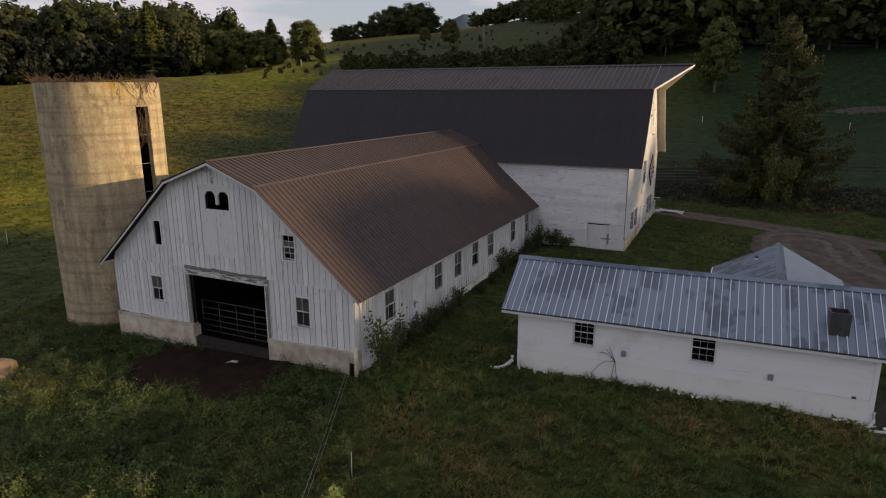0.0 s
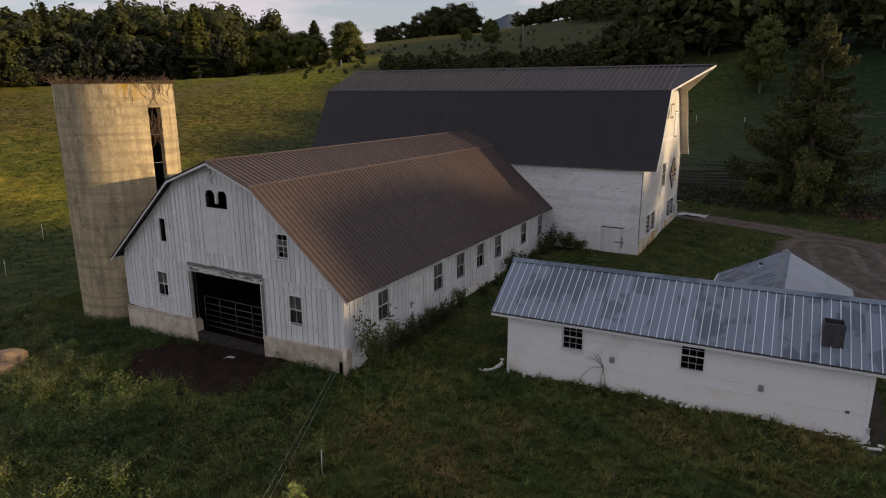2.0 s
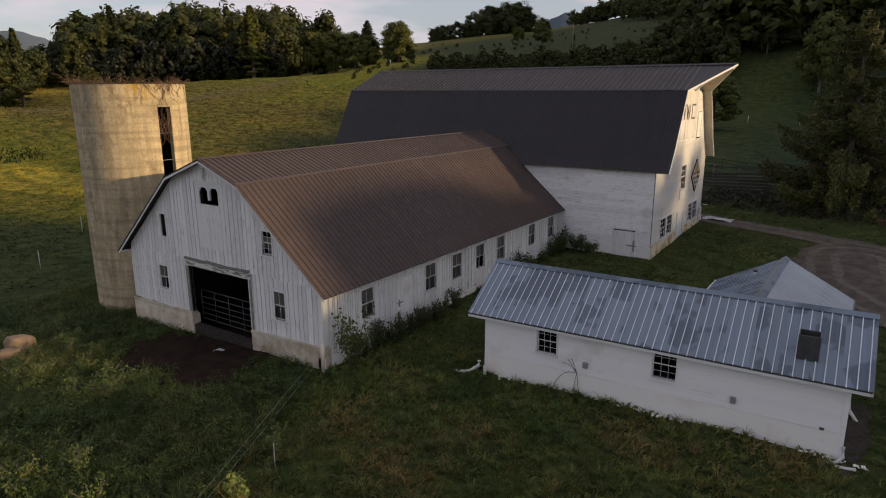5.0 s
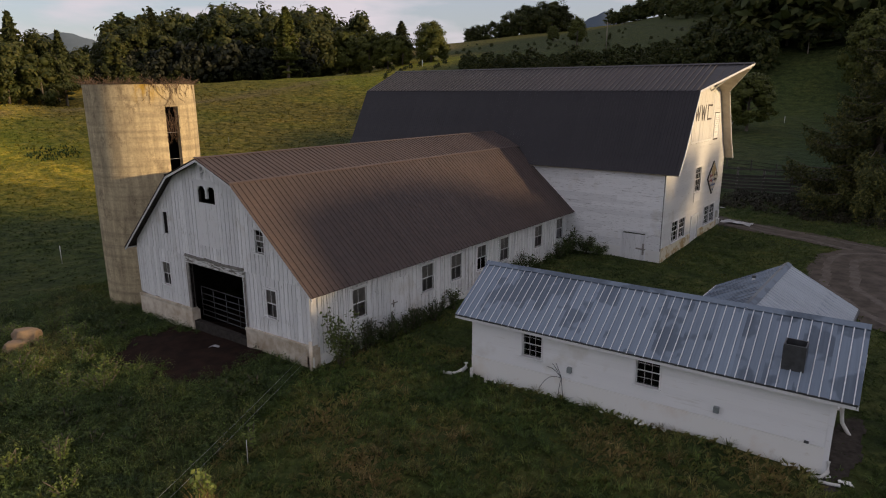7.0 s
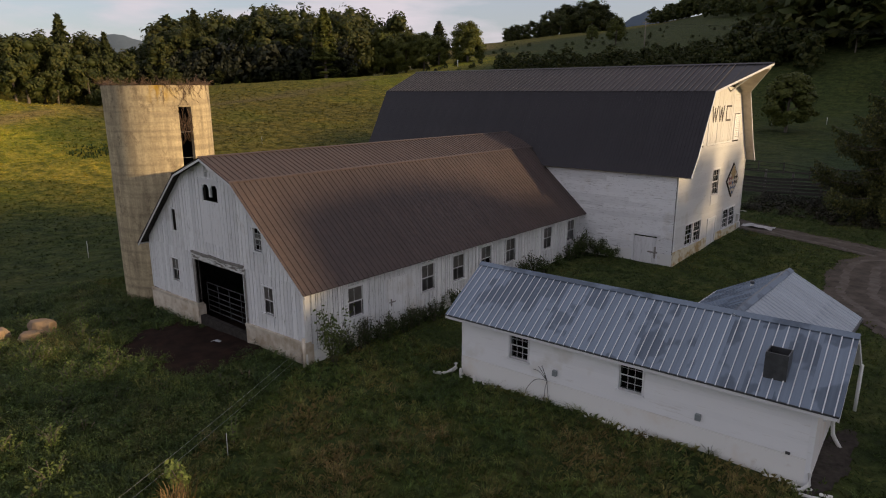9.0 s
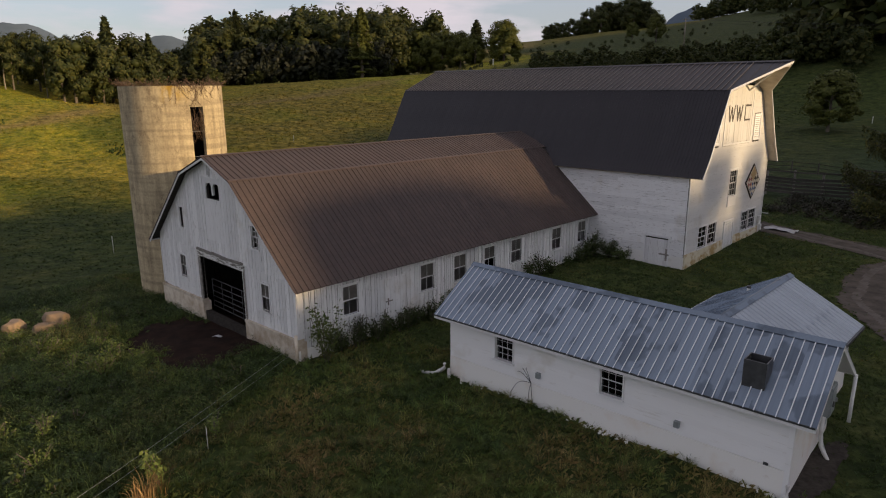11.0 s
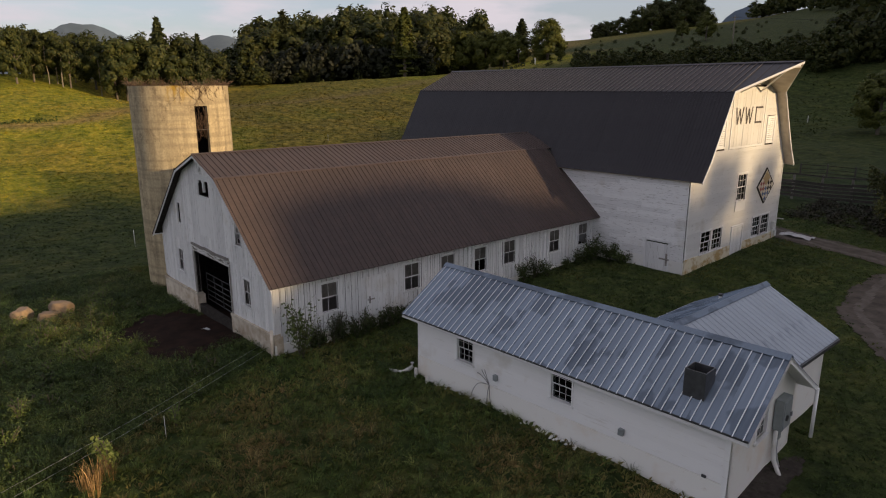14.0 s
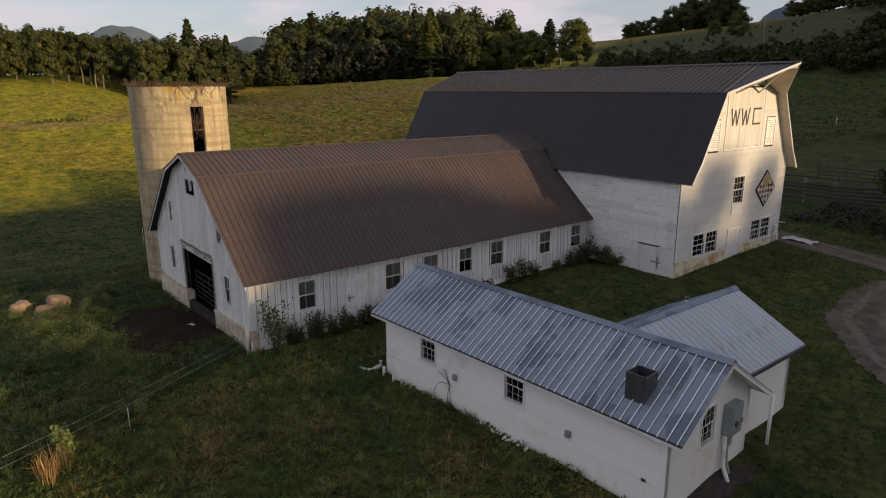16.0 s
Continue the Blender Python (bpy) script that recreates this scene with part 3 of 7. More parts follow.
def height(x, y):
    """The lie of the land: the yard, the rising pasture, the hills behind, unseen eastern heights added for shade."""
    x, y = np.asarray(x, float), np.asarray(y, float)
    s = -0.65 * (x + 10) + 0.76 * (y - 40)
    z = -0.4 + 1.2 * smooth((y - 18) / 55) - 1.9 * smooth((-8 - x) / 45)
    z = z + (13 + 5 * smooth((x + 230) / 90)) * smooth((s - 40) / 190)
    # the long hill behind: how steeply it stands over the yard, by bearing, and how that grows with distance
    d, az = np.hypot(x - 0.8, y - 1.3), np.degrees(np.arctan2(y - 1.3, x - 0.8))
    az = np.where(az < -90, az + 360, az)
    steep = np.interp(az, (0, 60, 98, 108.4, 110.3, 112.6, 116.4, 119.8, 122.6, 126, 129.3, 132, 136, 145), (4, 7.2, 6.6, 5.75, 5.45, 5.08, 4.72, 4.5, 4.1, 3.6, 3.2, 2.3, 1.9, 1.6))
    hill = 10 + d * np.tan(np.radians(steep * np.interp(d, (150, 195, 219, 298, 374, 502, 620, 900), (0.05, 0.3, 0.52, 0.74, 0.83, 0.95, 1.0, 0.9))))
    on_hill = smooth((d - 160) / 50) * smooth((141 - az) / 13) * smooth((az - 20) / 40) * smooth((1500 - d) / 600)
    z = z + np.maximum(hill - z, 0) * on_hill
    z = z + 10.5 * bell(x, y, -205, 30, 75, 52) + 6 * bell(x, y, -340, 320, 110, 110)
    z = z + 0.9 * bell(x, y, 8, 62, 7, 5) - 8.0 * bell(x, y, -186, 78, 30, 30)
    z = z + (np.interp(y - 0.3346 * (x + 12), RIDGE_Y, RIDGE_Z) + 6.1) * np.exp(-((x - 250) / 16) ** 2) * smooth((y + 40) / 60) * smooth((420 - y) / 120)
    z = z + 44.9 * smooth((x - 98) / 152) * smooth((y + 120) / 120) * smooth((420 - y) / 120)
    # unseen eastern hill, added to shade the long hill behind
    east = np.interp(y, (230, 290, 316, 450, 598, 788, 1100, 1500), (-60, 51, 96, 137, 194, 258, 258, -60)) * np.exp(-((x - 300) / 80) ** 2)
    z = np.maximum(z, np.where(x > 120, east, z))
    far = np.hypot(x, y)
    z = z + 0.35 * np.sin(x * 0.051 + 1.3) * np.sin(y * 0.043) * smooth((far - 60) / 60)
    z = z + 0.28 * np.sin(0.31 * x + 0.12 * y + 1.5 * np.sin(0.07 * y)) * np.sin(0.27 * y - 0.1 * x) * smooth((far - 50) / 40)
    z = z + 0.05 * np.sin(x * 0.9 + 0.4 * y) * np.sin(y * 0.77 - 0.3 * x) + 0.03 * np.sin(2.3 * x + 1) * np.sin(2.1 * y)
    return z


def H(x, y):
    return float(height(x, y))


def graded(lo, hi, step, end, grow=1.042):
    mid = list(np.arange(lo, hi + step, step))
    out, d, v = [], step, mid[-1]
    while v < end:
        d *= grow
        v += d
        out.append(v)
    low, d, v = [], step, mid[0]
    while v > -end:
        d *= grow
        v -= d
        low.append(v)
    return np.array(low[::-1] + mid + out)


def seg_dist(x, y, pts):
    best = np.full(np.shape(x), 1e9)
    for (ax, ay), (bx, by) in zip(pts, pts[1:]):
        dx, dy = bx - ax, by - ay
        t = np.clip(((x - ax) * dx + (y - ay) * dy) / (dx * dx + dy * dy), 0, 1)
        best = np.minimum(best, np.hypot(x - ax - t * dx, y - ay - t * dy))
    return best


SWALE = ((-150, 8), (-137, 22), (-131, 31), (-133, 42), (-139, 52))
CATTLE_PATH = ((-139, 66), (-140, 85), (-141, 110), (-144, 130), (-150, 150))


def sun_and_wear(x, y):
    """Sunny pasture against meadow and yard turf painted deep green as shade, worn ground in it, straw along the paths.
    """
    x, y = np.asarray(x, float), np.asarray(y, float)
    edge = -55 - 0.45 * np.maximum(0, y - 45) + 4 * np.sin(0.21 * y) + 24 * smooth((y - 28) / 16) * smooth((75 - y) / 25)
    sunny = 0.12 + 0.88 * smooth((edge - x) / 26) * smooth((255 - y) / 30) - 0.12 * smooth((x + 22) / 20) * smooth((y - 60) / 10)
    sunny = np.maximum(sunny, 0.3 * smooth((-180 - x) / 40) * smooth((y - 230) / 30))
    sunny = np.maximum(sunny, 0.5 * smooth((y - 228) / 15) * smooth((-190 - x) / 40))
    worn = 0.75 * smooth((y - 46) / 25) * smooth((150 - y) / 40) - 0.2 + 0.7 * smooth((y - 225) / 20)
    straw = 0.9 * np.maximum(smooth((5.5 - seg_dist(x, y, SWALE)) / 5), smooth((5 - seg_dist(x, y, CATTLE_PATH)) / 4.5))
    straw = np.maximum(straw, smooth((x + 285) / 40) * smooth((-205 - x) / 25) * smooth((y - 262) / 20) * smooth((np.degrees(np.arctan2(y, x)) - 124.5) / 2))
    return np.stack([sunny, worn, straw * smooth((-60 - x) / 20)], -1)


def grid_mesh(name, xs, ys, lift, material, keep=None):
    gx, gy = np.meshgrid(xs, ys)
    gz = height(gx, gy) + lift
    nx, ny = len(xs), len(ys)
    idx = np.arange(nx * ny).reshape(ny, nx)
    quads = np.stack([idx[:-1, :-1], idx[:-1, 1:], idx[1:, 1:], idx[1:, :-1]], -1).reshape(-1, 4)
    if keep is not None:
        ok = keep(gx, gy).ravel()
        quads = quads[ok[quads].all(1)]
    me = bpy.data.meshes.new(name)
    me.from_pydata(np.stack([gx, gy, gz], -1).reshape(-1, 3).tolist(), [], quads.tolist())
    me.polygons.foreach_set("use_smooth", [True] * len(me.polygons))
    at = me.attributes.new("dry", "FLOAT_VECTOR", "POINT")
    at.data.foreach_set("vector", np.ascontiguousarray(sun_and_wear(gx, gy), dtype=np.float32).ravel())
    me.materials.append(material)
    return new(name, me)


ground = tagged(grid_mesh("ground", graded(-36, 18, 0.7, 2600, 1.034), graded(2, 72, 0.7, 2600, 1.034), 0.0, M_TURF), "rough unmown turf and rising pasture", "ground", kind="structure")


def wobble(x, y):
    return 0.45 * np.sin(1.1 * x + 0.7 * y) + 0.3 * np.sin(2.3 * y - 1.7 * x + 1) + 0.16 * np.sin(5.1 * x + 3.3 * y)


TRACK = ((-9, 55.6), (-5, 54.0), (-1, 52.7), (3.5, 50.9), (8.5, 48.6), (14, 46.5), (40, 38))
TURNING = ((4.3, 47.5), (4.7, 43), (6.6, 40), (9.3, 37))


def on_track(x, y):
    return np.maximum(1.35 - seg_dist(x, y, TRACK), 3.4 - seg_dist(x, y, TURNING)) + 0.22 * wobble(0.5 * x, 0.5 * y) + 0.1 * wobble(3.1 * x, 2.7 * y) > 0


def on_mud(x, y):
    return (1 - ((x + 17.6) / 3.6) ** 2 - ((y - 18.6) / 2.9) ** 2 + 0.5 * wobble(x, y) - 0.2 * wobble(2.3 * x, 1.9 * y) > 0) & (y < 20.6)


tagged(grid_mesh("driveway", np.arange(-10, 26, 0.1), np.arange(33, 59, 0.1), 0.03, M_GRAVEL, on_track), "brown gravel farm track with a turning place", "driveway", kind="structure")
def in_ruts(x, y):
    d = seg_dist(x, y, TURNING) + 0.12 * wobble(0.7 * x, 0.6 * y)
    e = seg_dist(x, y, TRACK) + 0.06 * wobble(0.8 * x, 0.8 * y)
    return on_track(x, y) & ((np.abs(d - 1.15) < 0.3) | (np.abs(d - 2.5) < 0.26) | ((np.abs(e - 0.7) < 0.24) & (d > 3.2)))


tagged(grid_mesh("wheel_ruts", np.arange(-10, 26, 0.1), np.arange(33, 59, 0.1), 0.036, M_RUT, in_ruts), "paler packed wheel ruts in the gravel", "ruts", kind="structure")
tagged(grid_mesh("mud_patch", np.arange(-24, -12, 0.12), np.arange(14, 24, 0.12), 0.035, M_MUD, lambda x, y: on_mud(x, y) | ((y > 20.3) & (x > -24.3) & (x < -12.5))), "dark trodden manure mud before the barn door", "mud", kind="structure")
tagged(grid_mesh("soil_patch", np.arange(3, 10, 0.07), np.arange(21.5, 30, 0.07), 0.03, M_SOIL,
                 lambda x, y: (1 - ((x - 5.12 - 0.02 * (y - 24)) / 0.5) ** 2 - ((y - 25.4) / 2.3) ** 2 + 0.35 * wobble(1.3 * x, 1.3 * y) + 0.25 * wobble(3 * x, 3 * y) > 0)), "dark bare soil and grit beside the milk house", "soil", kind="structure")
tagged(grid_mesh("clay_bank", np.arange(-1, 12, 0.2), np.arange(54, 66, 0.2), 0.04, M_CLAY,
                 lambda x, y: (1 - ((x - 6.3) / 1.5) ** 2 - ((y - 57.4) / 1.0) ** 2 + 0.6 * wobble(x, y) > 0) | (0.5 - ((x - 2.1) / 1.3) ** 2 - ((y - 60.8) / 0.8) ** 2 + 0.5 * wobble(x, y) > 0)),
       "bare red clay showing on the bank", "bank", kind="structure")
tagged(grid_mesh("road", np.arange(4, 120, 1.0), np.arange(160, 215, 0.6), 0.06, M_GRAVEL, lambda x, y: np.abs(y - 171.9 - 0.36 * (x - 18)) < 2.2), "pale road far across the meadow", "road", kind="structure")


# ---- the long barn ----
RNG = random.Random(7)
LB_X0, LB_X1, LB_Y0, LB_Y1 = -24.56, -11.86, 19.97, 41.5
LB_RIDGE, LB_BREAK_Z, LB_EAVE_Z = (-18.38, 7.25), 6.37, 2.48
# the roof leans a little out of square: the ridge drifts and sinks towards the big barn
LB_DRIFT, LB_SINK = 0.26, 0.09


def lb_span(side):
    """How far the break and the eave lie from the ridge, on the yard side and on the field side."""
    return (2.28, 6.7) if side > 0 else (2.46, 6.9)


def lb_roof(dx, y, z):
    f = (42.0 - y) / 22.4
    return (LB_RIDGE[0] + dx + LB_DRIFT * f, y, z + LB_SINK * f)


def lb_line(x):
    """Underside of the long barn's roof over the front wall at x."""
    rx = LB_RIDGE[0] + LB_DRIFT
    b, e = lb_span(1 if x > rx else -1)
    d = abs(x - rx)
    if d < b:
        return LB_RIDGE[1] + LB_SINK - 0.06 + (LB_BREAK_Z - LB_RIDGE[1]) * d / b
    return LB_BREAK_Z + LB_SINK - 0.07 + (LB_EAVE_Z - LB_BREAK_Z) * (d - b) / (e - b)


def lb_front(u, w, z):
    return (u, LB_Y0 - w, z)


def lb_long(u, w, z):
    return (LB_X1 - 0.34 * (u - LB_Y0) / 21.5 + w, u, z)


def lb_left(u, w, z):
    return (LB_X0 - w, u, z)


barn = thing("long_barn", "long white board barn with a brown metal gambrel roof", "barn", (-18.4, 30, -0.4))
LB_HOLES = [(-20.02, -15.94, -1.5, 2.65), (-22.38, -21.66, 1.09, 2.21), (-14.6, -13.88, 1.14, 2.31),
            (-18.73, -17.49, 5.41, 6.13), (-21.8, -21.4, 3.65, 4.66), (-14.98, -14.42, 3.75, 4.7)]
wall = lintel_wall("front_wall", lb_front, LB_X0, LB_X1, -1.4, lb_line, LB_HOLES, 0.12, M_DARK_WOOD, barn,
                   (LB_RIDGE[0] + LB_DRIFT, LB_RIDGE[0] + LB_DRIFT - lb_span(-1)[0], LB_RIDGE[0] + LB_DRIFT + lb_span(1)[0]))
low = [(h[0], h[1], h[2], h[3]) for h in LB_HOLES]
boards_upright(wall, lb_front, LB_X0, LB_X1, 0.3, lambda u: min(2.84, lb_line(u)), low, 0.27, M_BOARD_V, 0.03, 0.028, RNG)
hatch = [(-19.0, -17.39, 3.5, 6.3)]
boards_upright(wall, lb_front, LB_X0 + 0.1, LB_X1 - 0.1, 2.82, lb_line, low + hatch, 0.25, M_BOARD_V, 0.05, 0.03, RNG)
# loft hatch: two leaves with pointed tops to their openings
for a, b in ((-19.0, -18.2), (-18.185, -17.39)):
    bm = bmesh.new()
    bar(bm, lb_front, a, b, 3.5, 5.41, 0.0, 0.055)
    part("loft_door", bm, M_BOARD_V, barn)
bm = bmesh.new()
bar(bm, lb_front, -19.0, -18.73, 5.41, 6.3, 0, 0.05)
bar(bm, lb_front, -17.49, -17.39, 5.41, 6.3, 0, 0.05)
bar(bm, lb_front, -18.73, -17.49, 6.13, 6.3, 0, 0.055)
bar(bm, lb_front, -19.06, -17.33, 6.3, 6.38, 0, 0.08)
bar(bm, lb_front, -18.18, -18.05, 5.6, 6.13, -0.05, 0.04)
part("loft_frame", bm, M_TRIM, barn)
for u in (-18.73, -18.32, -18.05, -17.62):
    put("corner_fillet", [lb_front(p, w, z) for w in (-0.03, 0.03) for p, z in ((u, 6.13), (u + 0.14, 6.13), (u + (0.0 if u in (-18.73, -18.05) else 0.14), 5.95))],
        [(0, 1, 2), (5, 4, 3), (0, 3, 4, 1), (1, 4, 5, 2), (2, 5, 3, 0)], M_TRIM, barn)
bm = bmesh.new()
bar(bm, lb_front, -18.3, -18.24, 6.5, 6.95, 0.03, 0.16)
bar(bm, lb_front, -18.46, -18.1, 6.7, 6.76, 0.05, 0.13)
part("hay_pulley", bm, M_TRIM, barn)
# unseen board added inside to keep window sun off the door jamb
bm = bmesh.new()
box(bm, (-15.25, 20.5, -0.8), (-15.15, 41.2, 2.3))
part("stall_partition", bm, M_DARK_WOOD, barn)
# doorway: timber header, jambs
bm = bmesh.new()
bar(bm, lb_front, -20.2, -15.8, 2.55, 2.79, -0.1, 0.1)
part("door_header", bm, M_PEEL, barn, "peeling weathered timber header")
for a, b, z0, z1, dz in ((-20.15, -18.7, 2.83, 2.93, -0.03), (-18.66, -17.2, 2.85, 2.95, -0.06), (-17.15, -15.85, 2.8, 2.9, 0.04)):
    put("header_strip", [lb_front(u, w, z + dz * (u > a)) for w in (0.05, 0.13) for u, z in ((a, z0), (b, z0), (b, z1), (a, z1))],
        [(0, 1, 2, 3), (7, 6, 5, 4), (0, 4, 5, 1), (1, 5, 6, 2), (2, 6, 7, 3), (3, 7, 4, 0)], M_OLD_WOOD, barn)
for a, b in ((-20.22, -20.02), (-15.94, -15.82)):
    bm = bmesh.new()
    bar(bm, lb_front, a, b, -0.4, 2.58, -0.15, 0.06)
    part("door_jamb", bm, M_OLD_WOOD, barn)
for a, b, za, zb in ((-24.66, -20.0, 0.24, 0.36), (-15.96, -11.8, 0.38, 0.52)):
    foot = None
    for w0, w1, drop, lift in ((-0.3, 0.1, -1.6, -0.13), (-0.2, 0.13, None, 0.0)):
        lows = (drop, drop) if drop else (za - 0.126, zb - 0.126)
        cs = [lb_front(u, w, z) for w in (w0, w1) for u, z in ((a, lows[0]), (b, lows[1]), (b, zb + lift), (a, za + lift))]
        ob = put("foundation" if drop else "ledge", cs, [(0, 1, 2, 3), (7, 6, 5, 4), (0, 4, 5, 1), (1, 5, 6, 2), (2, 6, 7, 3), (3, 7, 4, 0)], M_FOOTING, foot or barn)
        if drop:
            foot = tagged(ob, "stained concrete footing")
bm = bmesh.new()
bar(bm, lb_front, -20.0, -15.96, -1.2, -0.24, -0.25, 0.02)
part("door_sill", bm, M_DARK_WOOD, barn)
sash_window(barn, lb_front, -22.38, -21.66, 1.09, 2.21, 2, 1, 0.08, missing=((1, 1, 0),), glass=(M_DUSTY, M_GRIMY), rail=0.018, f=0.03)
sash_window(barn, lb_front, -14.6, -13.88, 1.14, 2.31, 2, 1, 0.08, glass=(M_DUSTY, M_GRIMY), rail=0.018, f=0.03)
sash_window(barn, lb_front, -14.98, -14.42, 3.75, 4.7, 2, 2, 0.07, missing=((0, 0, 1), (0, 1, 1), (1, 0, 0)), glass=(M_DUSTY, M_GRIMY), rail=0.018, f=0.03)
bm = bmesh.new()
for u in (-21.8 - 0.2, -21.4):
    bar(bm, lb_front, u, u + (0.2 if u < -21.6 else 0.08), 3.6, 4.75, 0.0, 0.07)
part("slot_trim", bm, M_TRIM, barn)
# corner boards and rake boards
for u in (LB_X0, LB_X1 - 0.12):
    bm = bmesh.new()
    bar(bm, lb_front, u, u + 0.12, 0.36, 2.6, 0.03, 0.055)
    part("corner_board", bm, M_TRIM, barn)

LW = [(22.07, 22.98), (26.67, 27.57), (28.96, 29.86), (31.23, 32.14), (33.49, 34.4), (37.33, 38.3), (40.09, 40.98)]
LW_HOLES = [(a, b, 0.9, 2.18) for a, b in LW]
wall = lintel_wall("long_wall", lb_long, LB_Y0, LB_Y1, -1.2, lambda u: 2.82, LW_HOLES, 0.12, M_DARK_WOOD, barn)
boards_upright(wall, lb_long, LB_Y0 - 0.03, LB_Y1, 0.05, lambda u: 2.8, LW_HOLES + [(24.45, 25.65, -1, 2.03)], 0.3, M_BOARD_V, 0.025, 0.03, RNG)
u = LB_Y0 + 0.3
while u < LB_Y1:
    cuts = [(h[2] - 0.1, h[3] + 0.1) for h in LW_HOLES if h[0] - 0.1 < u < h[1] + 0.1] + ([(-1, 2.1)] if 24.4 < u < 25.7 else [])
    for s, e in spans(0.06, 2.8, cuts):
        prism("batten", ((u + 0.012, s), (u + 0.055, s), (u + 0.055, e), (u + 0.012, e)), 0.055, 0.055, 0.02, lb_long, M_BOARD_V, wall)
    u += 0.3
for i, (a, b) in enumerate(LW):
    sash_window(barn, lb_long, a, b, 0.9, 2.18, 2, 1, 0.08, missing=((1, 0, 0), (1, 1, 0)) if i in (3, 6) else (), glass=(M_DUSTY, M_GRIMY), rail=0.018, f=0.03)
bm = bmesh.new()
bar(bm, lb_long, 24.2, 25.95, 0.0, 2.03, 0.003, 0.012)
door = part("door", bm, M_BOARD_V, barn, "closed white plank door")
for k in range(4):
    bm = bmesh.new()
    bar(bm, lb_long, 24.46 + 0.297 * k, 24.745 + 0.297 * k, 0.0, 2.03, 0.01, 0.05 + 0.004 * (k % 2))
    part("plank", bm, M_BOARD_V, door)
bm = bmesh.new()
bar(bm, lb_long, 24.5, 24.9, 0.95, 1.0, 0.05, 0.07)
bar(bm, lb_long, 24.6, 24.66, 0.8, 1.12, 0.05, 0.08)
part("latch", bm, M_OLD_WOOD, door)
bm = bmesh.new()
bar(bm, lb_long, LB_Y0 - 0.1, LB_Y1, -1.2, 0.06, -0.25, 0.06)
part("foundation", bm, M_BLOCK, barn, "whitewashed rough masonry base")
lintel_wall("left_wall", lb_left, LB_Y0, LB_Y1, -2.0, lambda u: 2.82, [], 0.12, M_DARK_WOOD, barn)
boards_upright(barn, lb_left, LB_Y0, LB_Y1, -0.6, lambda u: 2.8, [], 0.4, M_BOARD_V, 0.03, 0.01, RNG)

# roof: four facets of ribbed sheets on boarding
LB_R0, LB_R1 = 19.55, 42.3
LB_ALONG = (Vector(lb_roof(0, LB_R1, 0)) - Vector(lb_roof(0, LB_R0, 0))).normalized()
for side in (1, -1):
    b_, e_ = (side * v for v in lb_span(side))
    front = LB_R0 + (0.12 if side > 0 else 0.0)
    ridge_p, break_p, eave_p = Vector(lb_roof(0, LB_R0, LB_RIDGE[1])), Vector(lb_roof(b_, LB_R0, LB_BREAK_Z)), Vector(lb_roof(e_, front, LB_EAVE_Z))
    up, dn = break_p - ridge_p, eave_p - break_p
    s1 = slab("roof_deck", [lb_roof(*p) for p in ((0, LB_R0 + 0.03, 7.235), (b_, LB_R0 + 0.03, 6.355), (b_, LB_R1, 6.355), (0, LB_R1, 7.235))], 0.05, M_DARK_WOOD, barn)
    s2 = slab("roof_deck", [lb_roof(*p) for p in ((b_, LB_R0 + 0.03, 6.355), (e_ - side * 0.03, front + 0.03, 2.49), (e_ - side * 0.03, 41.52, 2.49), (b_, 41.75, 6.355))], 0.05, M_DARK_WOOD, barn)
    w1 = (LB_R1 - LB_R0) / 28
    roof_slope(s1, ridge_p, LB_ALONG, up, 28, w1, up.length + 0.03, 3, 0.036, 0.036, M_ROOF_BROWN)
    w2 = (41.58 - LB_R0) / 27
    roof_slope(s2, break_p, LB_ALONG, dn, 27, w2, dn.length, 3, 0.036, 0.036, M_ROOF_BROWN)
    # break flashing, rake and eave boards
    bm = bmesh.new()
    ring = [(b_ - side * 0.07, 6.37 + 0.07 * 0.374 + 0.042), (b_, 6.415), (b_ + side * 0.05, 6.37 - 0.05 * 0.888 + 0.048)]
    vs = [bm.verts.new(lb_roof(x, y, z + o)) for y in (LB_R0 - 0.01, 41.8) for o in (0, -0.008) for x, z in ring]
    for f in ((0, 1, 7, 6), (1, 2, 8, 7), (3, 9, 10, 4), (4, 10, 11, 5), (0, 6, 9, 3), (2, 5, 11, 8)):
        bm.faces.new([vs[i] for i in f])
    part("break_flashing", bm, M_ROOF_BROWN, barn)
    for (xa, za, ya), (xb, zb, yb) in (((0, 7.25, LB_R0), (b_, 6.37, LB_R0)), ((b_, 6.37, LB_R0), (e_, 2.48, front))):
        put("rake_board", [lb_roof(x, y + o, z) for o in (0.01, 0.05) for x, y, z in ((xa, ya, za - 0.06), (xb, yb, zb - 0.06), (xb, yb, zb - 0.15), (xa, ya, za - 0.15))],
            [(0, 1, 2, 3), (7, 6, 5, 4), (0, 4, 5, 1), (1, 5, 6, 2), (2, 6, 7, 3), (3, 7, 4, 0)], M_TRIM, barn)
    put("eave_board", [lb_roof(e_ - side * o, y, z) for y in (front + 0.05, 41.5) for o, z in ((0.12, 2.43), (0.09, 2.43), (0.09, 2.49), (0.12, 2.49))],
        [(0, 1, 2, 3), (7, 6, 5, 4), (0, 4, 5, 1), (1, 5, 6, 2), (2, 6, 7, 3), (3, 7, 4, 0)], M_TRIM, barn)
bm = bmesh.new()
vs = [bm.verts.new(lb_roof(dx, y, LB_RIDGE[1] + dz)) for y in (LB_R0 - 0.02, LB_R1) for dx, dz in ((-0.1, 0.01), (0, 0.052), (0.1, 0.01), (0.1, 0.0), (0, 0.04), (-0.1, 0.0))]
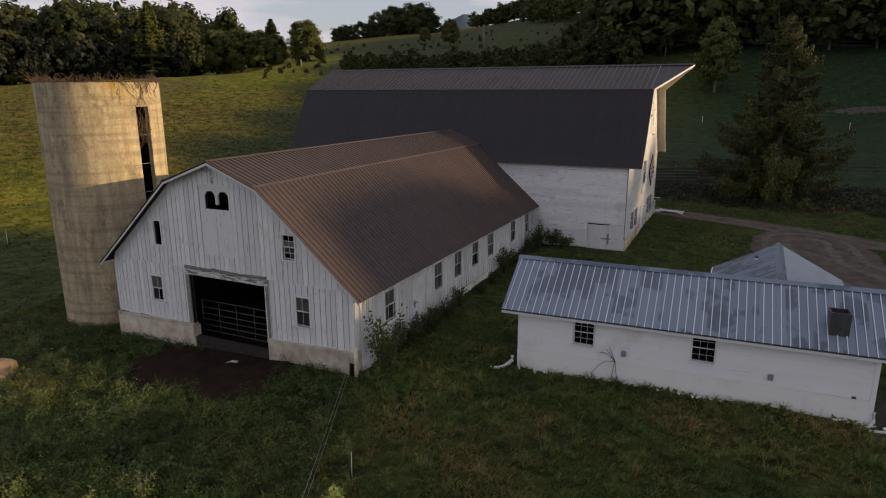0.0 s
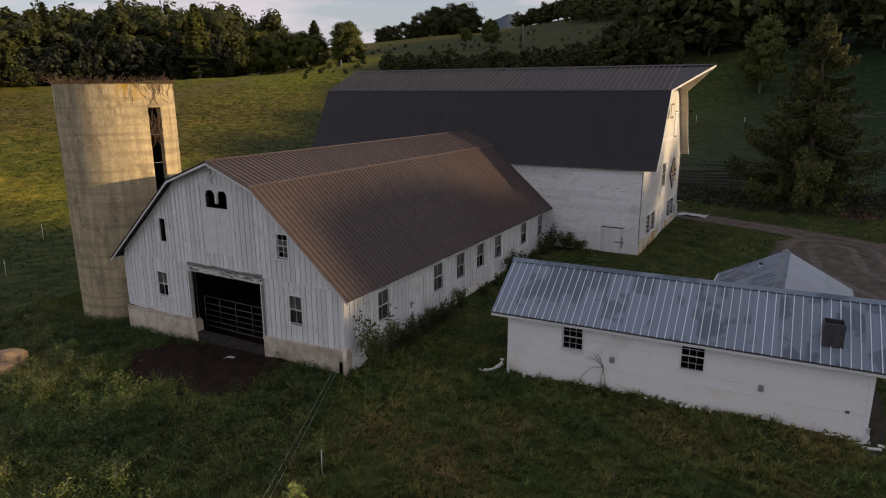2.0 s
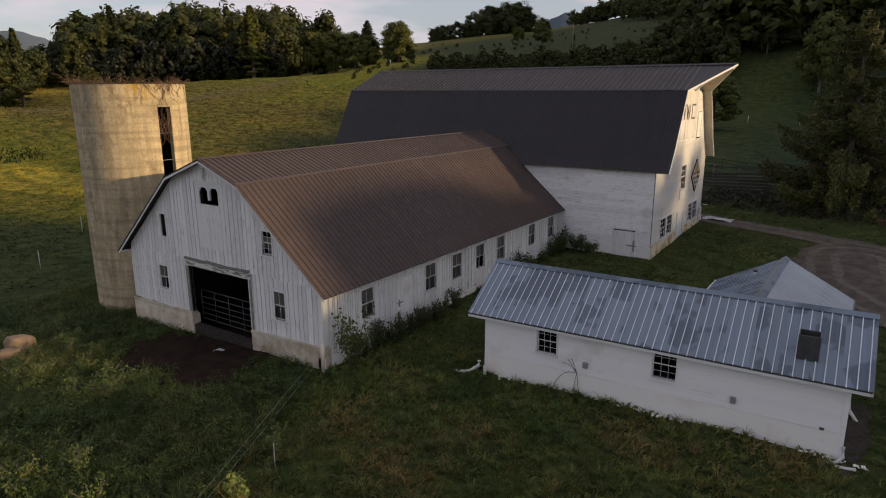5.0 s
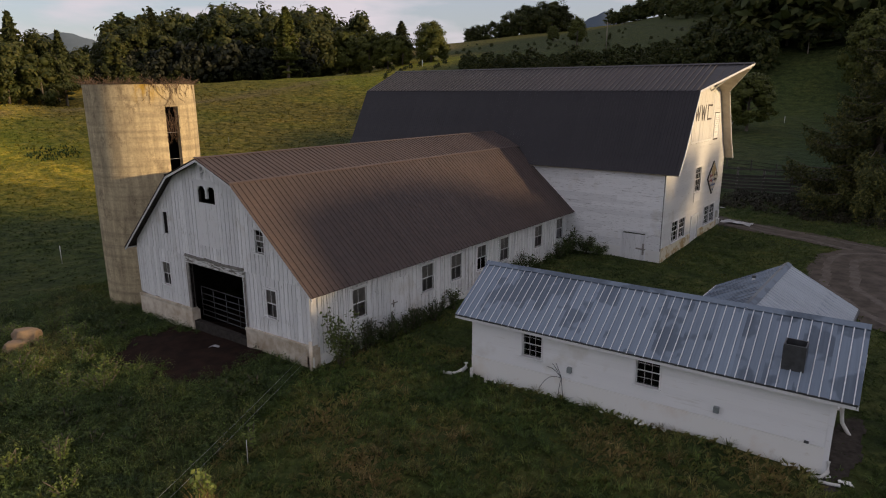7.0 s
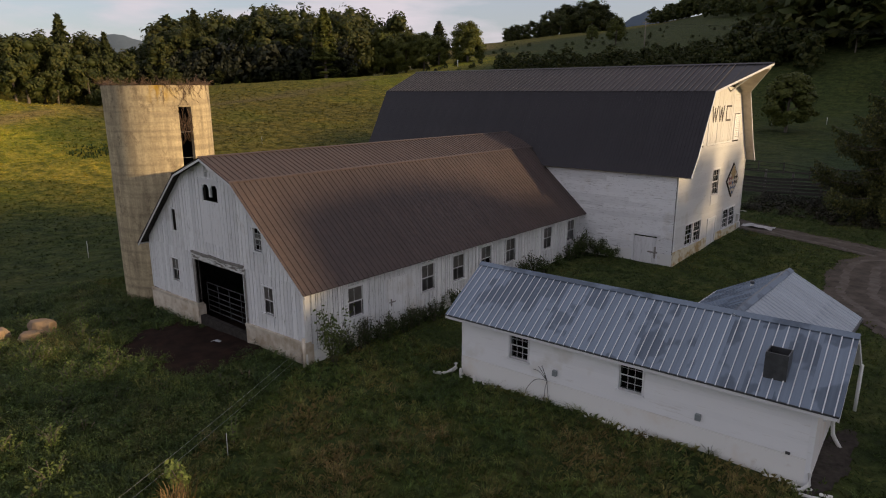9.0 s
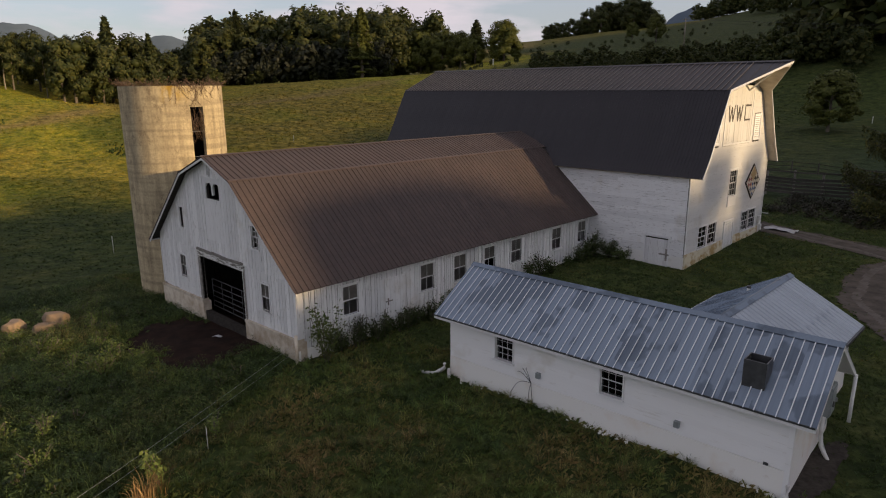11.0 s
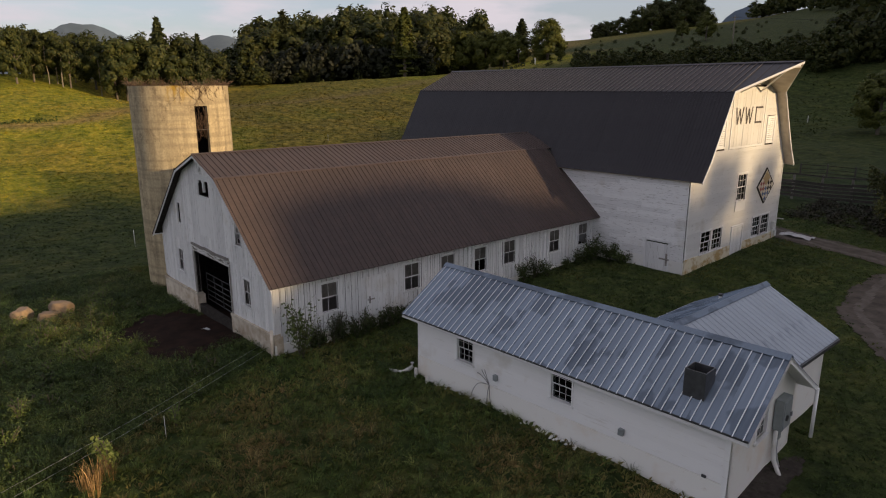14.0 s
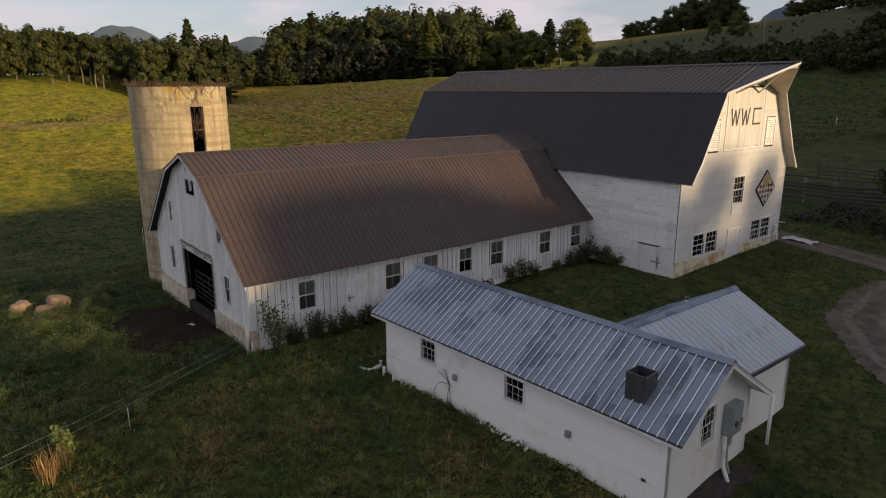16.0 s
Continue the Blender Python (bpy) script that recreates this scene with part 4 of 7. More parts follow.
for i in range(6):
    bm.faces.new([vs[i], vs[(i + 1) % 6], vs[6 + (i + 1) % 6], vs[6 + i]])
bm.faces.new(vs[:6])
bm.faces.new(vs[6:])
part("ridge_cap", bm, M_ROOF_BROWN, barn)

# farm gate across the doorway
gate = thing("farm_gate", "closed tubular steel farm gate in the barn doorway", "gate", (-18, 20.35, -0.3))
for z in (-0.05, 0.2, 0.45, 0.7, 0.98, 1.3):
    tubes("rail", [[(-19.9, 20.4, z), (-16.05, 20.4, z)]], 0.022, M_DARK_METAL, gate)
for x in (-19.9, -18.95, -18.0, -17.05, -16.05):
    tubes("upright", [[(x, 20.37, -0.1), (x, 20.37, 1.32)]], 0.02, M_DARK_METAL, gate)

# ---- the big barn ----
BB_X0, BB_X1, BB_Y0, BB_Y1 = -31.2, -6.1, 41.55, 53.4
BB_MID = 47.5
BB_PROFILE = ((0.0, 11.5), (3.62, 9.95), (5.52, 6.35), (6.25, 5.32))


def bb_line(y):
    d = abs(y - BB_MID)
    for (d0, z0), (d1, z1) in zip(BB_PROFILE, BB_PROFILE[1:]):
        if d <= d1:
            return z0 + (z1 - z0) * (d - d0) / (d1 - d0) - 0.1
    return 5.2


def bb_half(z):
    """Half the gable's width at a height."""
    if z <= bb_line(BB_Y0):
        return BB_MID - BB_Y0
    for (d0, z0), (d1, z1) in zip(BB_PROFILE, BB_PROFILE[1:]):
        if z >= z1 - 0.1:
            return min(BB_MID - BB_Y0, max(0.02, d0 + (d1 - d0) * (z0 - 0.1 - z) / (z0 - z1)))
    return BB_MID - BB_Y0


def bb_front(u, w, z):
    return (u, BB_Y0 - w, z)


def bb_gable(u, w, z):
    return (BB_X1 + w, u, z)


def bb_gable_far(u, w, z):
    return (BB_X0 - w, u, z)


def bb_back(u, w, z):
    return (u, BB_Y1 + w, z)


big = thing("gambrel_barn", "tall white clapboard hay barn with a dark metal gambrel roof", "barn", (-19, 47.6, 0.1))
DOOR_F = (-8.42, -7.04, 0.0, 1.74)
wall = lintel_wall("front_wall", bb_front, BB_X0, BB_X1, -0.6, lambda u: 5.7, [DOOR_F], 0.15, M_DARK_WOOD, big)
boards_level(wall, bb_front, 0.75, 5.7, lambda z: (LB_X1 - 2.9, BB_X1 - 0.03), [DOOR_F, (BB_X0, LB_X1 - 2.9, 0, 6)], 0.235, M_BOARD_H, RNG, lap=0.05)
bm = bmesh.new()
bar(bm, bb_front, LB_X1 - 0.5, DOOR_F[0], -0.8, 0.75, -0.2, 0.05)
bar(bm, bb_front, DOOR_F[1], BB_X1, -0.8, 0.75, -0.2, 0.05)
part("foundation", bm, M_BLOCK, big, "whitewashed block footing")
bm = bmesh.new()
bar(bm, bb_front, DOOR_F[0] + 0.02, DOOR_F[1] - 0.02, -0.15, 1.6, -0.03, 0.012)
d = part("door", bm, M_BOARD_V, big, "white plank door, gap above it")
for k in range(6):
    bm = bmesh.new()
    bar(bm, bb_front, DOOR_F[0] + 0.02 + 0.226 * k, DOOR_F[0] + 0.238 + 0.226 * k, -0.15, 1.62, 0.0, 0.06 + 0.004 * (k % 2))
    part("plank", bm, M_BOARD_V, d)
bm = bmesh.new()
bar(bm, bb_front, DOOR_F[1] - 0.5, DOOR_F[1] + 0.1, 0.72, 0.8, 0.06, 0.085)
bar(bm, bb_front, DOOR_F[1] - 0.12, DOOR_F[1] + 0.0, 0.4, 1.1, 0.06, 0.075)
part("latch", bm, M_OLD_WOOD, d)
bm = bmesh.new()
bar(bm, bb_front, DOOR_F[0] - 0.1, DOOR_F[0], 0, 1.9, 0, 0.06)
bar(bm, bb_front, DOOR_F[1], DOOR_F[1] + 0.1, 0, 1.9, 0, 0.06)
bar(bm, bb_front, DOOR_F[0] - 0.25, DOOR_F[1] + 0.2, 1.74, 1.84, 0, 0.09)
part("door_frame", bm, M_TRIM, big)

GW = [(43.24, 44.36), (44.56, 45.7), (49.74, 50.82), (50.98, 52.1)]
G_HOLES = [(a, b, 0.95, 2.2) for a, b in GW] + [(47.0, 48.3, -0.5, 1.92), (47.12, 48.25, 3.55, 5.15)]
wall = lintel_wall("gable_wall", bb_gable, BB_Y0, BB_Y1, -0.6, bb_line, G_HOLES, 0.15, M_DARK_WOOD, big,
                   (BB_MID, *[BB_MID + s * p[0] for p in BB_PROFILE[1:3] for s in (1, -1)]))
G_COVER = G_HOLES + [(43.9, 45.0, 6.8, 8.45), (50.2, 51.35, 6.8, 8.45), (45.6, 49.7, 6.82, 10.2)]
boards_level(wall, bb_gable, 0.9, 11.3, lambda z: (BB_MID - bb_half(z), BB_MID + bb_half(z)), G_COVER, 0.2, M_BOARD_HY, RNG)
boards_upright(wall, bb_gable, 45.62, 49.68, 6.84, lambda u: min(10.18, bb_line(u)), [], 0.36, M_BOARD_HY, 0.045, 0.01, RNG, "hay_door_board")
bm = bmesh.new()
bar(bm, bb_gable, 45.5, 45.6, 6.72, 10.1, 0, 0.06)
bar(bm, bb_gable, 49.7, 49.8, 6.72, 10.1, 0, 0.06)
bar(bm, bb_gable, 45.6, 49.7, 6.72, 6.83, 0, 0.06)
bar(bm, bb_gable, 47.0, 47.03, 6.84, 8.0, 0.04, 0.065)
part("hay_door_frame", bm, M_TRIM, big)
bm = bmesh.new()
bar(bm, bb_gable, BB_Y0, 47.0, -0.8, 0.9, -0.2, 0.07)
bar(bm, bb_gable, 48.3, BB_Y1, -0.8, 0.9, -0.2, 0.07)
part("foundation", bm, M_YELLOWED, big, "flaking yellowed masonry base")
for i, (a, b) in enumerate(GW):
    sash_window(big, bb_gable, a, b, 0.95, 2.2, 3 if i != 0 else 2, 2, 0.1, missing=((0, 0, 1), (1, 1, 0), (1, 1, 1), (1, 0, 1)) if i == 0 else ())
sash_window(big, bb_gable, 47.12, 48.25, 3.55, 5.15, 3, 2, 0.09)
bm = bmesh.new()
bar(bm, bb_gable, 47.05, 48.32, 2.92, 3.5, 0.03, 0.075)
part("apron_panel", bm, M_TRIM, big)
bm = bmesh.new()
bar(bm, bb_gable, 47.02, 48.28, -0.3, 1.87, -0.03, 0.012)
d = part("door", bm, M_BOARD_V, big, "white plank door in the gable")
for k in range(4):
    bm = bmesh.new()
    bar(bm, bb_gable, 47.02 + 0.318 * k, 47.33 + 0.318 * k, -0.3, 1.88, 0.0, 0.05)
    part("plank", bm, M_BOARD_V, d)
bm = bmesh.new()
bar(bm, bb_gable, 46.88, 47.0, -0.4, 2.05, 0.0, 0.085)
bar(bm, bb_gable, 48.3, 48.42, -0.4, 2.05, 0.0, 0.085)
bar(bm, bb_gable, 47.0, 48.3, 1.92, 2.05, 0.0, 0.085)
part("door_frame", bm, M_TRIM, big)
for a, b in ((43.9, 45.0), (50.2, 51.35)):
    bm = bmesh.new()
    bar(bm, bb_gable, a, a + 0.1, 6.8, 8.45, 0, 0.07)
    bar(bm, bb_gable, b - 0.1, b, 6.8, 8.45, 0, 0.07)
    bar(bm, bb_gable, a + 0.1, b - 0.1, 8.35, 8.45, 0, 0.07)
    bar(bm, bb_gable, a + 0.1, b - 0.1, 6.8, 6.9, 0, 0.07)
    lv = part("louvre", bm, M_TRIM, big, "slatted white loft vent")
    z = 6.9
    while z < 8.3:
        prism("slat", ((a + 0.1, z), (b - 0.1, z), (b - 0.1, z + 0.1), (a + 0.1, z + 0.1)), 0.06, 0.015, 0.0, bb_gable, M_TRIM, lv)
        z += 0.125
# lettering WWC, made of straight strokes
strokes = []
for k in range(2):
    u = 45.95 + 1.15 * k
    strokes += [((u, 9.05), (u + 0.22, 8.1)), ((u + 0.22, 8.1), (u + 0.44, 8.95)), ((u + 0.44, 8.95), (u + 0.66, 8.1)), ((u + 0.66, 8.1), (u + 0.88, 9.05))]
strokes += [((48.45, 8.1), (48.45, 9.05)), ((48.4, 9.0), (49.35, 9.0)), ((48.4, 8.14), (49.3, 8.14))]
bm = bmesh.new()
for i, ((ua, za), (ub, zb)) in enumerate(strokes):
    d = Vector((ub - ua, zb - za)).normalized() * 0.055
    q = [(ua - d.y, za + d.x), (ub - d.y, zb + d.x), (ub + d.y, zb - d.x), (ua + d.y, za - d.x)]
    w = 0.062 + 0.002 * (i % 3)
    vs = [bm.verts.new(bb_gable(p, o, z)) for o in (w, 0.045) for p, z in q]
    for f in ((0, 1, 2, 3), (7, 6, 5, 4), (0, 4, 5, 1), (1, 5, 6, 2), (2, 6, 7, 3), (3, 7, 4, 0)):
        bm.faces.new([vs[k] for k in f])
part("lettering", bm, M_LETTER, big, "dark painted letters WWC")
# electric meter and conduit near the gable's far corner
meter = thing("meter_box", "small pale electric meter box with its conduit", "meter", (BB_X1, 52.7, 0.8))
bm = bmesh.new()
box(bm, (BB_X1 + 0.05, 52.55, 1.1), (BB_X1 + 0.24, 52.85, 1.6), None, 0.02)
part("case", bm, M_PVC, meter)
bm = bmesh.new()
box(bm, (BB_X1 + 0.06, 52.95, 0.55), (BB_X1 + 0.2, 53.2, 0.95), None, 0.02)
part("junction_box", bm, M_PVC, meter)
tubes("conduit", [[(BB_X1 + 0.12, 52.7, 1.12), (BB_X1 + 0.12, 52.72, 0.4), (BB_X1 + 0.16, 52.75, 0.05)]], 0.035, M_PVC, meter, 8)
tubes("service_arm", [[(BB_X1 + 0.06, 53.15, 1.75), (BB_X1 + 0.5, 53.35, 1.7)]], 0.03, M_PVC, meter, 6)
# painted quilt diamond, hung on the wall
quilt = thing("barn_quilt", "diamond-shaped painted quilt board on the barn gable", "sign", (BB_X1 + 0.06, 50.95, 4.1))


def diamond(name, cu, cz, hu, hz, w0, w1, m):
    vs = [bb_gable(u, w, z) for w in (w0, w1) for u, z in ((cu - hu, cz), (cu, cz - hz), (cu + hu, cz), (cu, cz + hz))]
    put(name, vs, [(0, 1, 2, 3), (7, 6, 5, 4), (0, 4, 5, 1), (1, 5, 6, 2), (2, 6, 7, 3), (3, 7, 4, 0)], m, quilt)


diamond("frame", 50.95, 4.12, 1.22, 1.15, 0.03, 0.08, M_DARK_WOOD)
diamond("board", 50.95, 4.12, 1.08, 1.02, 0.07, 0.095, M_CREAM)
cells = 6
for i in range(cells):
    for j in range(cells):
        cu = 50.95 + (i - j) * 1.04 / cells
        cz = 4.12 + (i + j - cells + 1) * 0.98 / cells
        m = {(1, 1): M_GOLD, (0, 1): M_RED, (1, 0): M_DARK_WOOD, (0, 0): M_BLUE}[i // 3, j // 3]
        if m is M_GOLD or (i + j) % 2 == 0:
            diamond("patch", cu, cz, 0.165, 0.155, 0.09, 0.1, m)

lintel_wall("far_gable_wall", bb_gable_far, BB_Y0, BB_Y1, -1.5, bb_line, [], 0.15, M_BOARD_V, big, (BB_MID, *[BB_MID + s * p[0] for p in BB_PROFILE[1:3] for s in (1, -1)]))
lintel_wall("back_wall", bb_back, BB_X0, BB_X1, -1.5, lambda u: 5.6, [], 0.15, M_BOARD_H, big)
for y in (BB_Y0, BB_Y1 - 0.1):
    bm = bmesh.new()
    bar(bm, bb_gable, y, y + 0.1, 0.9, 5.3, 0.03, 0.05)
    part("corner_board", bm, M_TRIM, big)

# roof with a hay hood pulled out over the gable
BR0, BR1, TIP = -31.75, -5.28, -3.38
for side in (-1, 1):
    BR1 = -5.28 if side < 0 else -5.55
    ys = [BB_MID + side * p[0] for p in BB_PROFILE]
    zs = [p[1] for p in BB_PROFILE]
    deck = slab("upper_roof", ((BR0, ys[0], zs[0] - 0.03), (TIP, ys[0], zs[0] - 0.03), (BR1, ys[1], zs[1] - 0.03), (BR0, ys[1], zs[1] - 0.03)), 0.06, M_SOFFIT, big)
    span, run = BR1 - BR0, Vector((0, ys[1] - ys[0], zs[1] - zs[0]))
    roof_slope(deck, (BR0, ys[0], zs[0]), (1, 0, 0), run, 38, span / 38, run.length + 0.05, 2, 0.045, 0.03, M_ROOF_DARK)
    # lighter strips on these ribs put sun and sky glints in as colour
    if side < 0:
        ex, dn = Vector((1, 0, 0)), run.normalized()
        rot = Matrix((ex, dn, ex.cross(dn) * (1 if ex.cross(dn).z > 0 else -1))).transposed().to_4x4()
        me = ribbed_sheet("rib", 0.026, run.length + 0.05, 1, 0.006, 0.012, M_RIB_GLINT_DARK, 0.004)
        for k in range(76):
            at_ = Vector((BR0 + span * (k + 0.5) / 76 - 0.013, ys[0], zs[0]))
            share("rib", me, Matrix.Translation(at_ + rot.to_3x3() @ Vector((0, 0, 0.046))) @ rot, deck)
    # the hood's own tapering sheet with its ribs
    vs, fs = [], []
    n = 4
    for k in range(n):
        xa, xb = BR1 + (TIP - BR1) * k / n, BR1 + (TIP - BR1) * (k + 1) / n
        for xx, hh in ((xa, 0.0), (xb - 0.07, 0.0), (xb - 0.05, 0.03), (xb - 0.02, 0.03), (xb, 0.0)):
            f = 1 - (xx - BR1) / (TIP - BR1)
            vs += [(xx, ys[0], zs[0] + hh), (xx, ys[0] + (ys[1] - ys[0]) * f, zs[0] + (zs[1] - zs[0]) * f + hh)]
    fs = [(2 * i, 2 * i + 2, 2 * i + 3, 2 * i + 1) for i in range(len(vs) // 2 - 1)]
    put("hood_sheet", vs, fs, M_ROOF_DARK, deck)
    for (i, j, m, rows) in ((1, 2, M_ROOF_DARK, 33), (2, 3, M_ROOF_DARK, 33)):
        dk = slab("lower_roof", ((BR0, ys[i], zs[i] - 0.03), (BR1 - 0.01, ys[i], zs[i] - 0.03), (BR1 - 0.01, ys[j], zs[j] - 0.03), (BR0, ys[j], zs[j] - 0.03)), 0.06, M_SOFFIT, big)
        run = Vector((0, ys[j] - ys[i], zs[j] - zs[i]))
        roof_slope(dk, (BR0, ys[i], zs[i] + (0.0 if i == 1 else 0.012)), (1, 0, 0), run, rows, span / rows, run.length + 0.03, 4, 0.016, 0.022, m)
    # rake boards along the hood and the steep slope
    for (xa, ya, za), (xb, yb, zb) in (((TIP, ys[0], zs[0]), (BR1, ys[1], zs[1])), ((BR1, ys[1], zs[1]), (BR1, ys[2], zs[2])), ((BR1, ys[2], zs[2]), (BR1, ys[3], zs[3]))):
        put("rake_board", [(x + o, y, z) for o in (0.0, 0.03) for x, y, z in ((xa, ya, za - 0.0), (xb, yb, zb - 0.0), (xb, yb + (0.0 if zb > 9 else -side * 0.06), zb - 0.11), (xa, ya, za - 0.11))],
            [(0, 1, 2, 3), (7, 6, 5, 4), (0, 4, 5, 1), (1, 5, 6, 2), (2, 6, 7, 3), (3, 7, 4, 0)], M_TRIM, big)
    tubes("hood_brace", [[(BB_X1 + 0.05, BB_MID + side * 1.3, 9.9), (TIP - 0.9, BB_MID + side * 0.12, 11.05)]], 0.06, M_TRIM, big, 4)
tubes("hood_beam", [[(BB_X1 - 0.2, BB_MID, 11.2), (TIP - 0.15, BB_MID, 11.26)]], 0.08, M_TRIM, big, 4)
bm = bmesh.new()
vs = [bm.verts.new((x, BB_MID + dy, 11.5 + dz)) for x in (BR0 - 0.02, TIP + 0.03) for dy, dz in ((-0.2, -0.03), (0, 0.06), (0.2, -0.03), (0.2, -0.045), (0, 0.04), (-0.2, -0.045))]
for i in range(6):
    bm.faces.new([vs[i], vs[(i + 1) % 6], vs[6 + (i + 1) % 6], vs[6 + i]])
bm.faces.new(vs[:6])
bm.faces.new(vs[6:])
part("ridge_cap", bm, M_ROOF_DARK, big)

# ---- the milk house ----
MH = pose(-6.63, 23.19, 0, 0, 0, 3.0)
MH_L, MH_W = 11.56, 4.6
MH_RV, MH_RZ, MH_SL = 2.05, 3.48, 0.635


def mh_at(u, v, z):
    return tuple(MH @ Vector((u, v, z)))


def mh_front(u, w, z):
    return mh_at(u, -w, z)


def mh_right(u, w, z):
    return mh_at(MH_L + w, u, z)


def mh_left(u, w, z):
    return mh_at(-w, u, z)


def mh_back(u, w, z):
    return mh_at(u, MH_W + w, z)


def mh_line(v):
    return MH_RZ - 0.08 - abs(v - MH_RV) * MH_SL


milk = thing("milk_house", "low white milk house with a ribbed galvanised roof", "outbuilding", mh_at(5.9, 2.3, -0.3))
F_HOLES = [(2.09, 2.82, 0.91, 1.86), (6.13, 6.88, 0.91, 1.9)]
wall = lintel_wall("front_wall", mh_front, 0.0, MH_L, -1.0, lambda u: 2.06, F_HOLES, 0.2, M_BLOCK, milk)
boards_level(wall, mh_front, 0.44, 2.06, lambda z: (-0.02, MH_L + 0.02), F_HOLES, 0.2, M_SIDING, RNG, lap=0.022, joint=30)
bm = bmesh.new()
bar(bm, mh_front, -0.02, MH_L + 0.02, -1.0, 0.42, 0.0, 0.03)
part("plinth", bm, M_BLOCK, milk, "stained white rendered plinth")
bm = bmesh.new()
bar(bm, mh_front, MH_L - 0.1, MH_L + 0.035, -0.9, 2.05, 0.028, 0.046)
part("corner_board", bm, M_SIDING, milk)
for a, b, c, d in F_HOLES:
    sash_window(milk, mh_front, a, b, c, d, 3, 2, 0.05, M_TRIM, rail=0.011, f=0.024)
S_HOLES = [(1.7, 2.42, 0.95, 2.0)]
wall = lintel_wall("right_gable", mh_right, 0.0, MH_W, -1.0, mh_line, S_HOLES, 0.2, M_BLOCK, milk, (MH_RV,))
sash_window(milk, mh_right, 1.7, 2.42, 0.95, 2.0, 3, 2, 0.05, M_TRIM, rail=0.011, f=0.024, proud=0.035)
lintel_wall("left_gable", mh_left, 0.0, MH_W, -1.0, mh_line, [], 0.2, M_BLOCK, milk, (MH_RV,))
lintel_wall("back_wall", mh_back, 0.0, MH_L, -1.0, lambda u: 1.75, [], 0.2, M_BLOCK, milk)
U0, U1 = -0.6, 12.08
for v_eave, sgn in ((-0.27, -1), (4.85, 1)):
    ze = MH_RZ - abs(v_eave - MH_RV) * MH_SL
    dk = slab("roof_deck", [mh_at(*p) for p in ((U0, MH_RV, MH_RZ - 0.02), (U1, MH_RV, MH_RZ - 0.02), (U1, v_eave, ze - 0.02), (U0, v_eave, ze - 0.02))], 0.07, M_TRIM, milk)
    n = 16
    ex = MH.to_3x3() @ Vector((1, 0, 0))
    dn = MH.to_3x3() @ Vector((0, v_eave - MH_RV, ze - MH_RZ))
    roof_slope(dk, mh_at(U0, MH_RV, MH_RZ), ex, dn, n, (U1 - U0) / n, dn.length + 0.03, 3, 0.028, 0.022, M_ROOF_GALV)
    # pale strips along the rib crests, painting in the sky's glint
    me = ribbed_sheet("rib", 0.03, dn.length + 0.03, 1, 0.006, 0.014, M_RIB_GLINT, 0.004)
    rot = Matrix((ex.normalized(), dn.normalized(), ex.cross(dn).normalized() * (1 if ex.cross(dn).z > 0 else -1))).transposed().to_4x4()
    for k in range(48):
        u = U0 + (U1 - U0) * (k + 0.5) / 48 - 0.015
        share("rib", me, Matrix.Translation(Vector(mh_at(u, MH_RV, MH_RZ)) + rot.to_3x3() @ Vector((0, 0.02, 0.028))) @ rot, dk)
    bm = bmesh.new()
    if sgn < 0:
        box(bm, (U0, v_eave - 0.03, ze - 0.06), (U1 - 0.02, v_eave, ze - 0.005), MH)
        part("drip_edge", bm, M_DARK_METAL, milk, "dark metal drip edge")
        bm = bmesh.new()
        box(bm, (U0 + 0.01, v_eave + 0.004, ze - 0.17), (U1 - 0.06, v_eave + 0.03, ze - 0.062), MH)
        part("fascia", bm, M_TRIM, milk, "white painted eave board")
        bm = bmesh.new()
        box(bm, (U0 + 0.02, v_eave + 0.03, ze - 0.165), (U1 - 0.06, 0.0, ze - 0.145), MH)
        part("soffit", bm, M_TRIM, milk)
    else:
        box(bm, (U0, v_eave, ze - 0.13), (U1 - 0.02, v_eave + 0.1, ze - 0.02), MH, 0.012)
        part("gutter", bm, M_TRIM, milk, "white metal gutter")
    for uu in (U0, U1 - 0.05):
        put("rake_board", [mh_at(u, v, z) for u in (uu, uu + 0.05) for v, z in ((MH_RV, MH_RZ - 0.03), (v_eave, ze - 0.03), (v_eave, ze - 0.17), (MH_RV, MH_RZ - 0.19))],
            [(0, 1, 2, 3), (7, 6, 5, 4), (0, 4, 5, 1), (1, 5, 6, 2), (2, 6, 7, 3), (3, 7, 4, 0)], M_TRIM, milk)
bm = bmesh.new()
vs = [bm.verts.new(mh_at(u, MH_RV + dv, MH_RZ + dz)) for u in (U0 - 0.01, U1 + 0.01) for dv, dz in ((-0.16, -0.06), (0, 0.055), (0.16, -0.06), (0.16, -0.075), (0, 0.035), (-0.16, -0.075))]
for i in range(6):
    bm.faces.new([vs[i], vs[(i + 1) % 6], vs[6 + (i + 1) % 6], vs[6 + i]])
bm.faces.new(vs[:6])
bm.faces.new(vs[6:])
part("ridge_cap", bm, M_ROOF_GALV, milk)

# dark box added behind the windows, standing in for the unlit room
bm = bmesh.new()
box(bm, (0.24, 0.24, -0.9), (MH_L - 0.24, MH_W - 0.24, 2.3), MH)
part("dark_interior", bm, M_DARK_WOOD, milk)

